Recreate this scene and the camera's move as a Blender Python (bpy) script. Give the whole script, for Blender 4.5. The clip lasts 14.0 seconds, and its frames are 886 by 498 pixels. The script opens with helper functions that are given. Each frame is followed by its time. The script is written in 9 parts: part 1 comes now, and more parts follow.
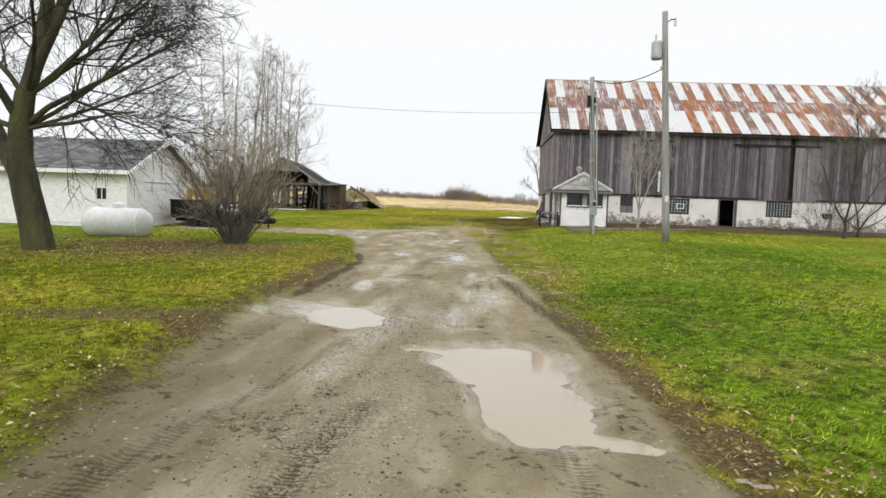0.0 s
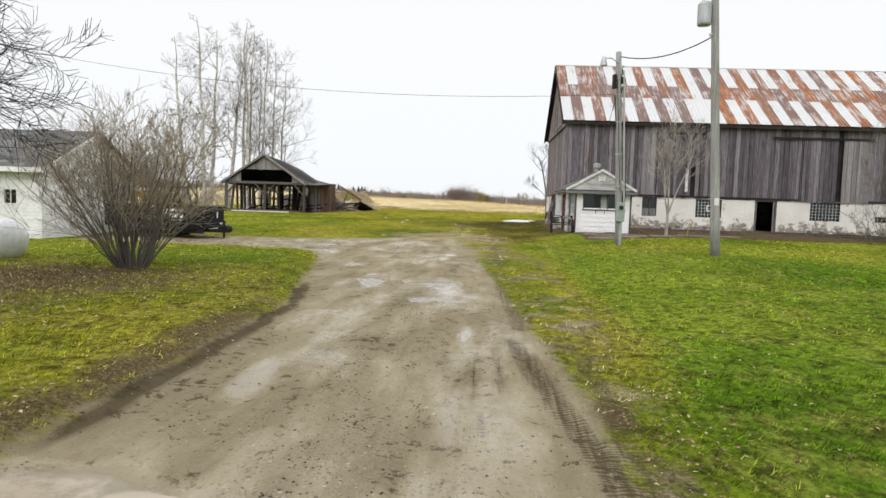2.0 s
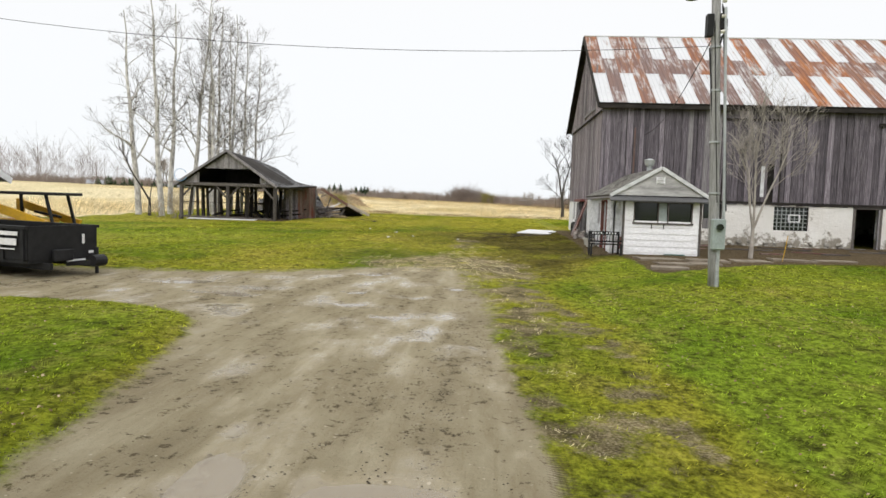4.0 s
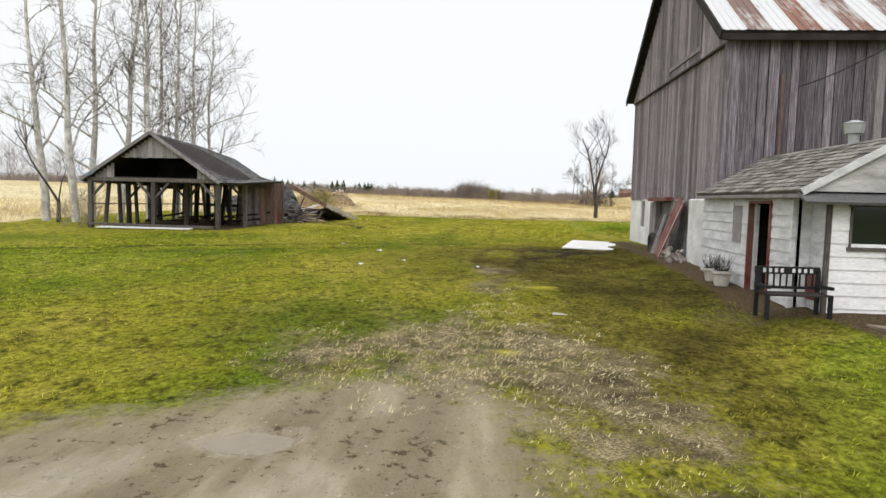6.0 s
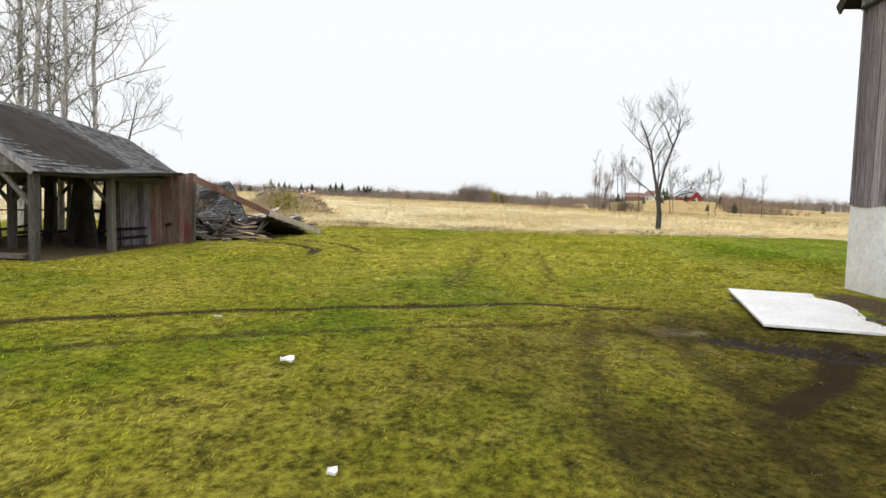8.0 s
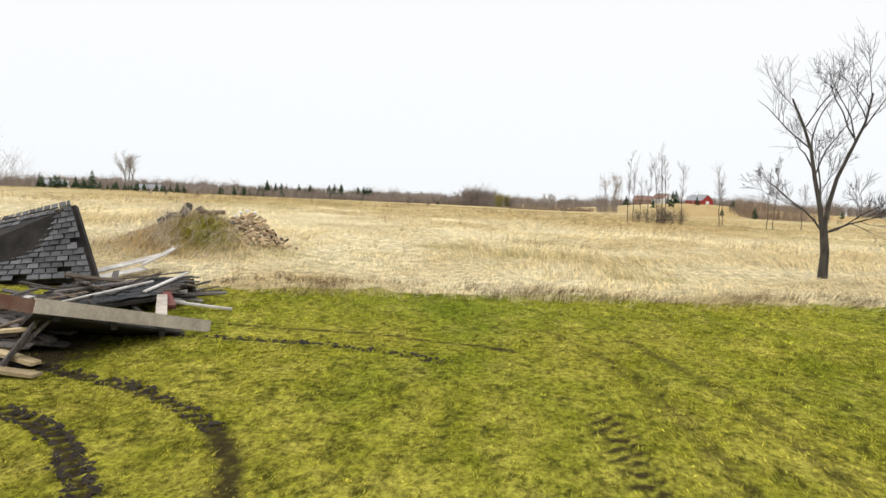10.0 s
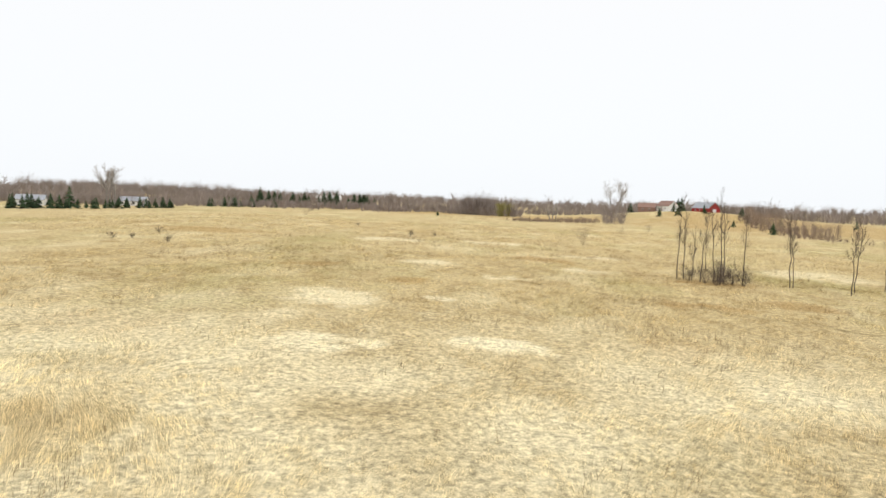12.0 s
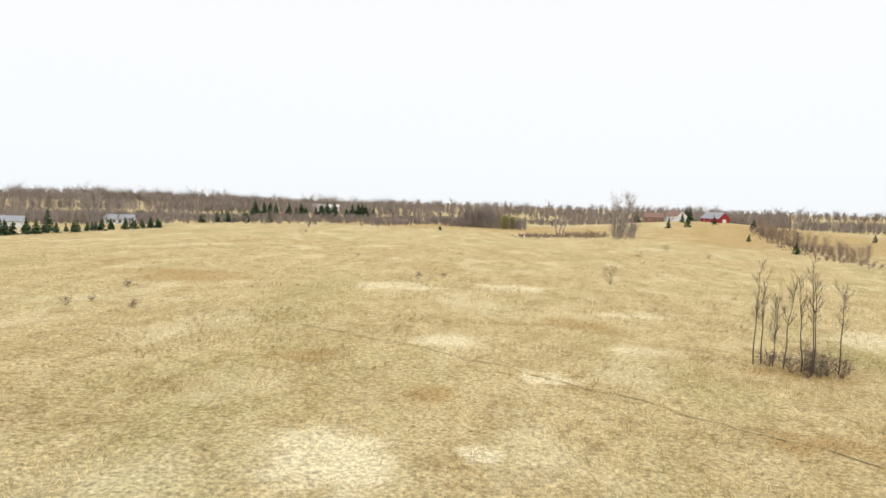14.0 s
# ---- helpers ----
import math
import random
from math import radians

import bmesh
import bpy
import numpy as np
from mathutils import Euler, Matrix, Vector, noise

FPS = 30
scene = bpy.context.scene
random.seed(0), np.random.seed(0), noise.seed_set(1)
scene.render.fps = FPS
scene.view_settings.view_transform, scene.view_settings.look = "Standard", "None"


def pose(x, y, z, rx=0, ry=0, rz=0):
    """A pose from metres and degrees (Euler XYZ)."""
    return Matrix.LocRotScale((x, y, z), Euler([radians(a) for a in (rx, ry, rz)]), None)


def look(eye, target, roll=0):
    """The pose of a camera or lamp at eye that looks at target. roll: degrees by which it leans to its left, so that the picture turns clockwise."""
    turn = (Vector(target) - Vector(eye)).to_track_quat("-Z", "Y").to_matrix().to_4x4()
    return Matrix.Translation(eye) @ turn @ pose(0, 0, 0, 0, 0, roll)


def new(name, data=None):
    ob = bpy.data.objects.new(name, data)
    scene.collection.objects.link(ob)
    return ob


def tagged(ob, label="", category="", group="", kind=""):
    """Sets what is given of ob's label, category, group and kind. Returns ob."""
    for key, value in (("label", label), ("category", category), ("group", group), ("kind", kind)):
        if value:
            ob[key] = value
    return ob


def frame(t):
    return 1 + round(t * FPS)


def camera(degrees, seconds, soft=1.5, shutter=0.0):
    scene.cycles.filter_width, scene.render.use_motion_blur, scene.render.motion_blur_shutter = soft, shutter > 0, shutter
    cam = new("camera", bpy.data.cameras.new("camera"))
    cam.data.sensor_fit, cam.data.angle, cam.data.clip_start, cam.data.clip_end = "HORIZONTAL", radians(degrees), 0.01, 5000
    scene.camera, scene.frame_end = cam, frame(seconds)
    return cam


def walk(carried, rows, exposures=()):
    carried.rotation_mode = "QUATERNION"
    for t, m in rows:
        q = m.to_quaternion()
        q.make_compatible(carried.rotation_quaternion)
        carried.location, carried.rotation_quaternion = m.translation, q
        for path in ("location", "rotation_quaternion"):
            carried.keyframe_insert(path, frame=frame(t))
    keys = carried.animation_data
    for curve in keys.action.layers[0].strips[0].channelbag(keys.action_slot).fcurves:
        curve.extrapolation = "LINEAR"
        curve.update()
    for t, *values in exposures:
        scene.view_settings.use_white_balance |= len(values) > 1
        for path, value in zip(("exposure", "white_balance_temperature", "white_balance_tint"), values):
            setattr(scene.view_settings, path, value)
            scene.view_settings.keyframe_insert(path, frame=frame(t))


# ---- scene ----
cam = camera(68.5, 14.0)
PATH = [
    (0, (2.803, -0.125, 0.962), (2.681, 1.867, 0.825), 2.0),
    (0.5, (2.804, 0.905, 0.952), (2.68, 2.896, 0.815), 2.0),
    (1, (2.796, 2.186, 1.006), (2.67, 4.177, 0.869), 2.0),
    (1.5, (2.803, 3.699, 1.076), (2.676, 5.69, 0.938), 1.9),
    (2, (2.804, 5.411, 1.151), (2.675, 7.402, 1.012), 1.9),
    (2.5, (2.729, 7.466, 1.242), (2.6, 9.457, 1.104), 1.9),
    (3, (2.648, 9.672, 1.337), (2.515, 11.663, 1.201), 1.9),
    (5.5, (1.832, 23.304, 1.834), (1.677, 25.292, 1.681), 1.5),
    (6, (1.458, 26.61, 1.792), (1.299, 28.597, 1.638), 1.4),
    (6.5, (1.01, 29.978, 1.783), (0.857, 31.967, 1.638), 1.6),
    (7, (0.588, 33.695, 1.789), (0.431, 35.683, 1.642), 1.4),
    (9.5, (-1.614, 53.101, 1.83), (-1.783, 55.089, 1.692), 1.8),
    (10, (-2.384, 57.16, 2.84), (-2.548, 59.148, 2.699), 1.8),
    (10.5, (-3.326, 60.916, 4.342), (-3.485, 62.904, 4.197), 1.9),
    (11, (-4.281, 64.682, 5.984), (-4.436, 66.671, 5.837), 1.9),
    (11.5, (-5.178, 68.42, 7.652), (-5.331, 70.409, 7.505), 1.8),
    (12, (-6.1, 72.127, 9.21), (-6.251, 74.116, 9.065), 1.8),
    (12.5, (-7.098, 75.814, 10.783), (-7.247, 77.803, 10.639), 1.8),
    (13, (-8.062, 79.494, 12.37), (-8.21, 81.484, 12.226), 1.7),
    (13.5, (-8.938, 83.191, 13.964), (-9.086, 85.181, 13.821), 1.7),
    (14, (-9.812, 86.755, 15.518), (-9.957, 88.745, 15.378), 1.6),
]
walk(cam, [(t, look(e, g, r)) for t, e, g, r in PATH])

# ---- world and light ----
SUN_EL, SUN_AZ = radians(45), radians(190)
world = bpy.data.worlds.new("overcast_sky")
scene.world = world
world.use_nodes = True
wn, wl = world.node_tree.nodes, world.node_tree.links
wn.clear()
w_out, w_bg = wn.new("ShaderNodeOutputWorld"), wn.new("ShaderNodeBackground")
w_sky = wn.new("ShaderNodeTexSky")
w_sky.sky_type, w_sky.sun_disc = "NISHITA", False
w_sky.sun_elevation, w_sky.sun_rotation = SUN_EL, SUN_AZ
w_sky.dust_density = 4.0
w_dim = wn.new("ShaderNodeVectorMath")
w_dim.operation = "SCALE"
w_dim.inputs[3].default_value = 0.07
w_geo, w_sep = wn.new("ShaderNodeTexCoord"), wn.new("ShaderNodeSeparateXYZ")
w_ramp = wn.new("ShaderNodeValToRGB")
w_ramp.color_ramp.elements.new(0.34)
for w_stop, (w_at, w_tone) in zip(w_ramp.color_ramp.elements, ((0.0, (0.490, 0.505, 0.520)), (0.34, (0.503, 0.503, 0.505)), (1.0, (0.90, 0.90, 0.90)))):
    w_stop.position, w_stop.color = w_at, (*w_tone, 1)
w_mix = wn.new("ShaderNodeMix")
w_mix.data_type = "RGBA"
w_mix.inputs[0].default_value = 0.95
wl.new(w_geo.outputs["Generated"], w_sep.inputs[0])
wl.new(w_sep.outputs[2], w_ramp.inputs[0])
wl.new(w_sky.outputs[0], w_dim.inputs[0])
wl.new(w_dim.outputs[0], w_mix.inputs[6])
wl.new(w_ramp.outputs[0], w_mix.inputs[7])
wl.new(w_mix.outputs[2], w_bg.inputs[0])
w_bg.inputs[1].default_value = 1.5
wl.new(w_bg.outputs[0], w_out.inputs[0])

sun = new("sun", bpy.data.lights.new("sun", "SUN"))
sun.data.energy, sun.data.angle, sun.data.color = 0.85, radians(40), (1.0, 0.97, 0.92)
sun.matrix_basis = look((-0.12, -0.7, 0.71), (0, 0, 0))
scene.view_settings.exposure = 0.42


# ---- node helpers ----
class Nodes:
    """A small builder of node materials; coordinates are metres."""

    def __init__(self, name, rough=0.8, metal=0.0, spec=0.3):
        self.mat = bpy.data.materials.new(name)
        self.mat.use_nodes = True
        self.nt = self.mat.node_tree
        self.b = self.nt.nodes["Principled BSDF"]
        self.b.inputs["Roughness"].default_value = rough
        self.b.inputs["Metallic"].default_value = metal
        self.b.inputs["Specular IOR Level"].default_value = spec

    def node(self, kind):
        return self.nt.nodes.new(kind)

    def link(self, a, b):
        self.nt.links.new(a, b)

    def pos(self, space="world", scale=(1, 1, 1)):
        if space == "world":
            out = self.node("ShaderNodeNewGeometry").outputs["Position"]
        else:
            out = self.node("ShaderNodeTexCoord").outputs["Object"]
        m = self.node("ShaderNodeMapping")
        m.inputs["Scale"].default_value = scale
        self.link(out, m.inputs[0])
        return m.outputs[0]

    def rnd(self):
        return self.node("ShaderNodeObjectInfo").outputs["Random"]

    def island(self):
        return self.node("ShaderNodeNewGeometry").outputs["Random Per Island"]

    def noise(self, at, scale, detail=5.0, rough=0.55, w=None):
        n = self.node("ShaderNodeTexNoise")
        n.inputs["Scale"].default_value, n.inputs["Detail"].default_value = scale, detail
        n.inputs["Roughness"].default_value = rough
        self.link(at, n.inputs["Vector"])
        if w is not None:
            n.noise_dimensions = "4D"
            mul = self.math("MULTIPLY", w, 40.0)
            self.link(mul, n.inputs["W"])
        return n.outputs["Fac"]

    def vor(self, at, scale, out="Distance"):
        n = self.node("ShaderNodeTexVoronoi")
        n.inputs["Scale"].default_value = scale
        self.link(at, n.inputs["Vector"])
        return n.outputs[out]

    def ramp(self, fac, *stops):
        n = self.node("ShaderNodeValToRGB")
        el = n.color_ramp.elements
        while len(el) < len(stops):
            el.new(0.5)
        for e, (p, c) in zip(el, stops):
            e.position = p
            e.color = (c, c, c, 1) if isinstance(c, (int, float)) else (*c, 1)
        self.link(fac, n.inputs[0])
        return n.outputs[0]

    def put_in(self, v, sock):
        if isinstance(v, (int, float)):
            sock.default_value = v
        elif isinstance(v, tuple):
            sock.default_value = (*v, 1)
        else:
            self.link(v, sock)

    def math(self, op, a, b=0.5, clamp=False):
        n = self.node("ShaderNodeMath")
        n.operation, n.use_clamp = op, clamp
        self.put_in(a, n.inputs[0])
        self.put_in(b, n.inputs[1])
        return n.outputs[0]

    def mix(self, fac, a, b, mode="MIX"):
        n = self.node("ShaderNodeMix")
        n.data_type, n.blend_type = "RGBA", mode
        self.put_in(fac, n.inputs[0])
        self.put_in(a, n.inputs[6])
        self.put_in(b, n.inputs[7])
        return n.outputs[2]

    def attr(self, name):
        n = self.node("ShaderNodeAttribute")
        n.attribute_name = name
        return n.outputs["Fac"]

    def color(self, c):
        self.put_in(c, self.b.inputs["Base Color"])
        return self

    def rough(self, r):
        self.put_in(r, self.b.inputs["Roughness"])
        return self

    def bump(self, height, strength=0.5, dist=0.02):
        n = self.node("ShaderNodeBump")
        n.inputs["Strength"].default_value, n.inputs["Distance"].default_value = strength, dist
        self.link(height, n.inputs["Height"])
        self.link(n.outputs[0], self.b.inputs["Normal"])
        return self


def mottled(name, a, b, scale=3.0, rough=0.8, space="world", stretch=(1, 1, 1), bump=0.4, dist=0.01, metal=0.0, spec=0.3, vary=0.0):
    """A surface of two tones, in large stains and fine grain."""
    n = Nodes(name, rough, metal, spec)
    at = n.pos(space, stretch)
    w = n.rnd()
    big, fine = n.noise(at, scale, 4, 0.6, w), n.noise(at, scale * 9, 4, 0.6, w)
    c = n.mix(n.ramp(big, (0.35, 0.0), (0.65, 1.0)), a, b)
    c = n.mix(0.45, c, n.mix(1.0, c, n.ramp(fine, (0.25, 0.55), (0.75, 1.35)), "MULTIPLY"))
    if vary:
        c = n.mix(1.0, c, n.ramp(w, (0.0, 1 - vary), (1.0, 1 + vary)), "MULTIPLY")
    n.color(c)
    if bump:
        n.bump(fine, bump, dist)
    return n.mat


def weathered(name, dark, mid, light, stretch, space="world", vary=0.25, red=0.0):
    """Bare old boards: long grain, knots of stain, a tone for each board."""
    n = Nodes(name, 0.9, 0.0, 0.15)
    at = n.pos(space, stretch)
    w = n.rnd()
    grain, band = n.noise(at, 14, 7, 0.72, w), n.noise(at, 2.2, 4, 0.6, w)
    c = n.ramp(grain, (0.28, dark), (0.5, mid), (0.75, light))
    c = n.mix(0.55, c, n.mix(1.0, c, n.ramp(band, (0.3, 0.45), (0.7, 1.5)), "MULTIPLY"))
    c = n.mix(1.0, c, n.ramp(w, (0.0, 1 - vary), (0.6, 1.0), (1.0, 1 + vary)), "MULTIPLY")
    if red:
        patch = n.noise(n.pos(space, (1, 1, 0.5)), 1.3, 4, 0.6, w)
        c = n.mix(n.ramp(patch, (0.45, 0.0), (0.7, red)), c, (0.16, 0.03, 0.02))
    n.color(c).bump(grain, 0.6, 0.012)
    return n.mat


def shingled(name, dark, light):
    """Old shingles: every one its own tone, with stains and grit."""
    n = Nodes(name, 0.95, 0.0, 0.12)
    at = n.pos()
    big, fine = n.noise(at, 1.1, 4, 0.6), n.noise(at, 24, 4, 0.65)
    f = n.math("ADD", n.math("MULTIPLY", n.island(), 0.75), n.math("MULTIPLY", n.math("SUBTRACT", big, 0.35), 0.8))
    c = n.mix(n.ramp(f, (0.05, 0.0), (0.95, 1.0)), dark, light)
    c = n.mix(0.6, c, n.mix(1.0, c, n.ramp(fine, (0.3, 0.5), (0.7, 1.5)), "MULTIPLY"))
    n.color(c).bump(fine, 0.6, 0.01)
    return n.mat


# ---- materials ----
BOARD = weathered("grey_barn_board", (0.018, 0.014, 0.018), (0.135, 0.119, 0.136), (0.47, 0.43, 0.465), (5, 5, 0.13), vary=0.45)
BOARD_GABLE = weathered("bleached_gable_board", (0.03, 0.024, 0.027), (0.225, 0.195, 0.208), (0.62, 0.565, 0.585), (5, 5, 0.13), vary=0.4)
BOARD_PALE = weathered("pale_barn_board", (0.09, 0.083, 0.086), (0.25, 0.235, 0.242), (0.42, 0.40, 0.41), (5, 5, 0.28), vary=0.2)
BOARD_RED = weathered("red_stained_board", (0.06, 0.04, 0.035), (0.17, 0.12, 0.105), (0.28, 0.22, 0.2), (5, 5, 0.28), vary=0.25, red=0.75)
TIMBER = weathered("old_timber", (0.02, 0.017, 0.016), (0.098, 0.087, 0.08), (0.28, 0.255, 0.24), (6, 6, 0.5), "object", vary=0.3)
PLANK = weathered("broken_plank", (0.03, 0.022, 0.016), (0.115, 0.086, 0.062), (0.33, 0.27, 0.205), (0.5, 6, 6), "object", vary=0.6)
FASCIA_PALE = mottled("pale_fascia_board", (0.54, 0.48, 0.42), (0.34, 0.29, 0.24), 2.5, 0.85, "object")
TAN_PLANK = weathered("tan_split_plank", (0.20, 0.14, 0.07), (0.46, 0.36, 0.21), (0.62, 0.52, 0.34), (0.5, 6, 6), "object", vary=0.3)
PLANK_WHITE = mottled("peeling_white_plank", (0.62, 0.60, 0.57), (0.36, 0.32, 0.28), 2.5, 0.8, "object")
PANEL_BOARD = weathered("brown_wall_board", (0.06, 0.045, 0.035), (0.22, 0.17, 0.125), (0.40, 0.33, 0.26), (5, 5, 0.5), "object", vary=0.3)
# Dark wood; its near-black also stands in for shade inside and in gaps.
WOOD_AND_SHADE = mottled("dark_wood_and_shade", (0.016, 0.014, 0.013), (0.04, 0.034, 0.03), 2.0, 0.95)
SHINGLE = shingled("grey_asphalt_shingle", (0.07, 0.07, 0.074), (0.21, 0.21, 0.212))
SHINGLE_SLATE = shingled("blue_grey_shingle", (0.055, 0.056, 0.061), (0.19, 0.193, 0.20))
SHINGLE_OLD = shingled("mossy_old_shingle", (0.10, 0.096, 0.085), (0.36, 0.345, 0.315))
WHITE_PAINT = mottled("white_painted_board", (0.86, 0.86, 0.88), (0.78, 0.78, 0.80), 1.2, 0.55, "world", (1, 1, 3), 0.2, 0.004)
WHITE_WORN = mottled("worn_white_board", (0.74, 0.745, 0.76), (0.50, 0.51, 0.52), 2.2, 0.7, "world", (1, 1, 2.5), 0.2, 0.004)
WHITE_GREY = mottled("bare_grey_white_board", (0.56, 0.55, 0.55), (0.24, 0.235, 0.235), 1.6, 0.85, "world", (0.6, 1, 3.0), 0.3, 0.006)
PLASTER = mottled("white_lime_plaster", (0.80, 0.80, 0.80), (0.60, 0.595, 0.58), 1.4, 0.9, "world", (1, 1, 1), 0.35, 0.012)
VINYL = mottled("white_vinyl_siding", (0.86, 0.86, 0.86), (0.80, 0.80, 0.81), 0.7, 0.5, "world", (1, 1, 2), 0.1, 0.003)
BROWN_RED = mottled("brown_red_board", (0.15, 0.065, 0.05), (0.23, 0.15, 0.12), 3, 0.8, "object", (1, 1, 1), 0.4, 0.006)
TANK_PAINT = mottled("glossy_white_enamel", (0.74, 0.75, 0.75), (0.62, 0.64, 0.64), 1.2, 0.22, "object", (1, 1, 1), 0.05, 0.003, spec=0.6)
RED_PAINT = mottled("peeling_red_paint", (0.15, 0.026, 0.022), (0.20, 0.11, 0.09), 2.5, 0.75, "object", (1, 1, 1), 0.4, 0.006)
BLACK_STEEL = mottled("black_painted_steel", (0.008, 0.008, 0.009), (0.02, 0.02, 0.021), 3, 0.6, "object", spec=0.25)
YELLOW = mottled("yellow_machine_paint", (0.62, 0.36, 0.02), (0.48, 0.28, 0.03), 2, 0.45, "object", bump=0.1)
RUBBER = mottled("tyre_rubber", (0.018, 0.018, 0.018), (0.04, 0.038, 0.035), 4, 0.85, "object")
GALV = mottled("galvanised_metal", (0.48, 0.50, 0.51), (0.34, 0.36, 0.37), 3, 0.5, "object", metal=0.5, bump=0.15)
GREY_BOX = mottled("grey_green_enamel", (0.34, 0.39, 0.38), (0.27, 0.31, 0.30), 3, 0.5, "object", bump=0.1)
WIRE = mottled("black_cable", (0.02, 0.02, 0.02), (0.035, 0.035, 0.035), 4, 0.6, "object", bump=0)
POLE = weathered("pole_timber", (0.13, 0.128, 0.126), (0.30, 0.297, 0.293), (0.47, 0.465, 0.46), (7, 7, 0.25), vary=0.1)
CONCRETE = mottled("old_concrete", (0.30, 0.26, 0.205), (0.15, 0.12, 0.088), 1.5, 0.9, bump=0.5, dist=0.015)
OSB = mottled("chipboard", (0.34, 0.33, 0.325), (0.14, 0.135, 0.13), 5, 0.85, "world", (1, 1, 1), 0.4)
CERAMIC = mottled("cream_plastic", (0.62, 0.60, 0.54), (0.5, 0.48, 0.43), 3, 0.5, "object", bump=0.1)
WHITE_SHEET = mottled("white_sheet_metal", (0.78, 0.78, 0.79), (0.68, 0.68, 0.68), 1.5, 0.45, bump=0.1)
GREEN_METAL = mottled("dark_green_metal", (0.03, 0.09, 0.07), (0.05, 0.12, 0.1), 3, 0.5, "object", bump=0.1)
FIELDSTONE = mottled("whitewashed_fieldstone", (0.55, 0.53, 0.49), (0.24, 0.22, 0.19), 3.5, 0.9, "world", (1, 1, 1), 0.7, 0.02, vary=0.3)
ROCK = mottled("rubble_stone", (0.34, 0.30, 0.27), (0.17, 0.15, 0.135), 4, 0.9, "object", (1, 1, 1), 0.6, 0.02, vary=0.35)
BARK = mottled("brown_grey_bark", (0.04, 0.035, 0.03), (0.085, 0.076, 0.065), 5, 0.95, "world", (2, 2, 0.5), 0.8, 0.02)
BARK_MOSS = mottled("mossy_bark", (0.035, 0.03, 0.027), (0.085, 0.085, 0.035), 2.2, 0.95, "world", (2, 2, 0.6), 0.9, 0.03)
BARK_BROWN = mottled("brown_sapling_bark", (0.075, 0.055, 0.042), (0.14, 0.11, 0.085), 3, 0.95, bump=0)
BARK_PALE = mottled("pale_poplar_bark", (0.70, 0.68, 0.65), (0.30, 0.285, 0.265), 2.5, 0.9, "world", (2, 2, 1.2), 0.5, 0.02)
TWIG = mottled("grey_twig", (0.11, 0.095, 0.085), (0.19, 0.17, 0.15), 2, 0.95, bump=0)
TWIG_ASH = mottled("ash_grey_twig", (0.46, 0.42, 0.38), (0.28, 0.25, 0.22), 2, 0.95, bump=0)
TWIG_DARK = mottled("dark_twig", (0.03, 0.026, 0.024), (0.06, 0.052, 0.047), 2, 0.95, bump=0)
TWIG_TAN = mottled("tan_shrub_twig", (0.47, 0.40, 0.31), (0.25, 0.21, 0.16), 6, 0.95, bump=0)
STEM_PALE = mottled("bleached_dry_stem", (0.78, 0.70, 0.56), (0.48, 0.40, 0.28), 3, 0.95, bump=0)
TWIG_POPLAR = mottled("pale_poplar_twig", (0.26, 0.24, 0.215), (0.14, 0.125, 0.11), 2, 0.95, bump=0)
FAR_TWIG = mottled("far_bare_wood", (0.15, 0.122, 0.108), (0.29, 0.245, 0.215), 0.05, 0.95, bump=0)
FAR_BRUSH = mottled("far_brown_brush", (0.20, 0.145, 0.105), (0.30, 0.23, 0.17), 0.2, 0.95, bump=0)
FAR_WILLOW = mottled("far_willow", (0.26, 0.24, 0.09), (0.20, 0.18, 0.08), 0.1, 0.95, bump=0)
NEEDLE = mottled("spruce_needle", (0.028, 0.055, 0.022), (0.055, 0.09, 0.035), 1.0, 0.9, bump=0)
WEED = mottled("dead_weed_stalk", (0.15, 0.10, 0.05), (0.26, 0.18, 0.09), 0.8, 0.95, bump=0)
CUT_WOOD = mottled("split_firewood", (0.62, 0.49, 0.32), (0.32, 0.23, 0.14), 3, 0.9, "object", vary=0.4)
SOIL = mottled("wet_dark_soil", (0.016, 0.012, 0.008), (0.045, 0.034, 0.024), 5, 0.9, bump=0.8, dist=0.03)
GRAVEL = mottled("pale_gravel", (0.30, 0.26, 0.20), (0.14, 0.12, 0.09), 40, 0.9, bump=0)
GLASS_DARK = Nodes("dark_window_glass", 0.08, 0.0, 0.5).color((0.015, 0.017, 0.018)).mat


def leaf_material():
    n = Nodes("dead_leaf", 0.75, 0.0, 0.15)
    n.color(n.ramp(n.island(), (0.0, (0.06, 0.038, 0.02)), (0.35, (0.17, 0.11, 0.055)), (0.7, (0.29, 0.205, 0.11)), (1.0, (0.50, 0.41, 0.25))))
    return n.mat


LEAF = leaf_material()


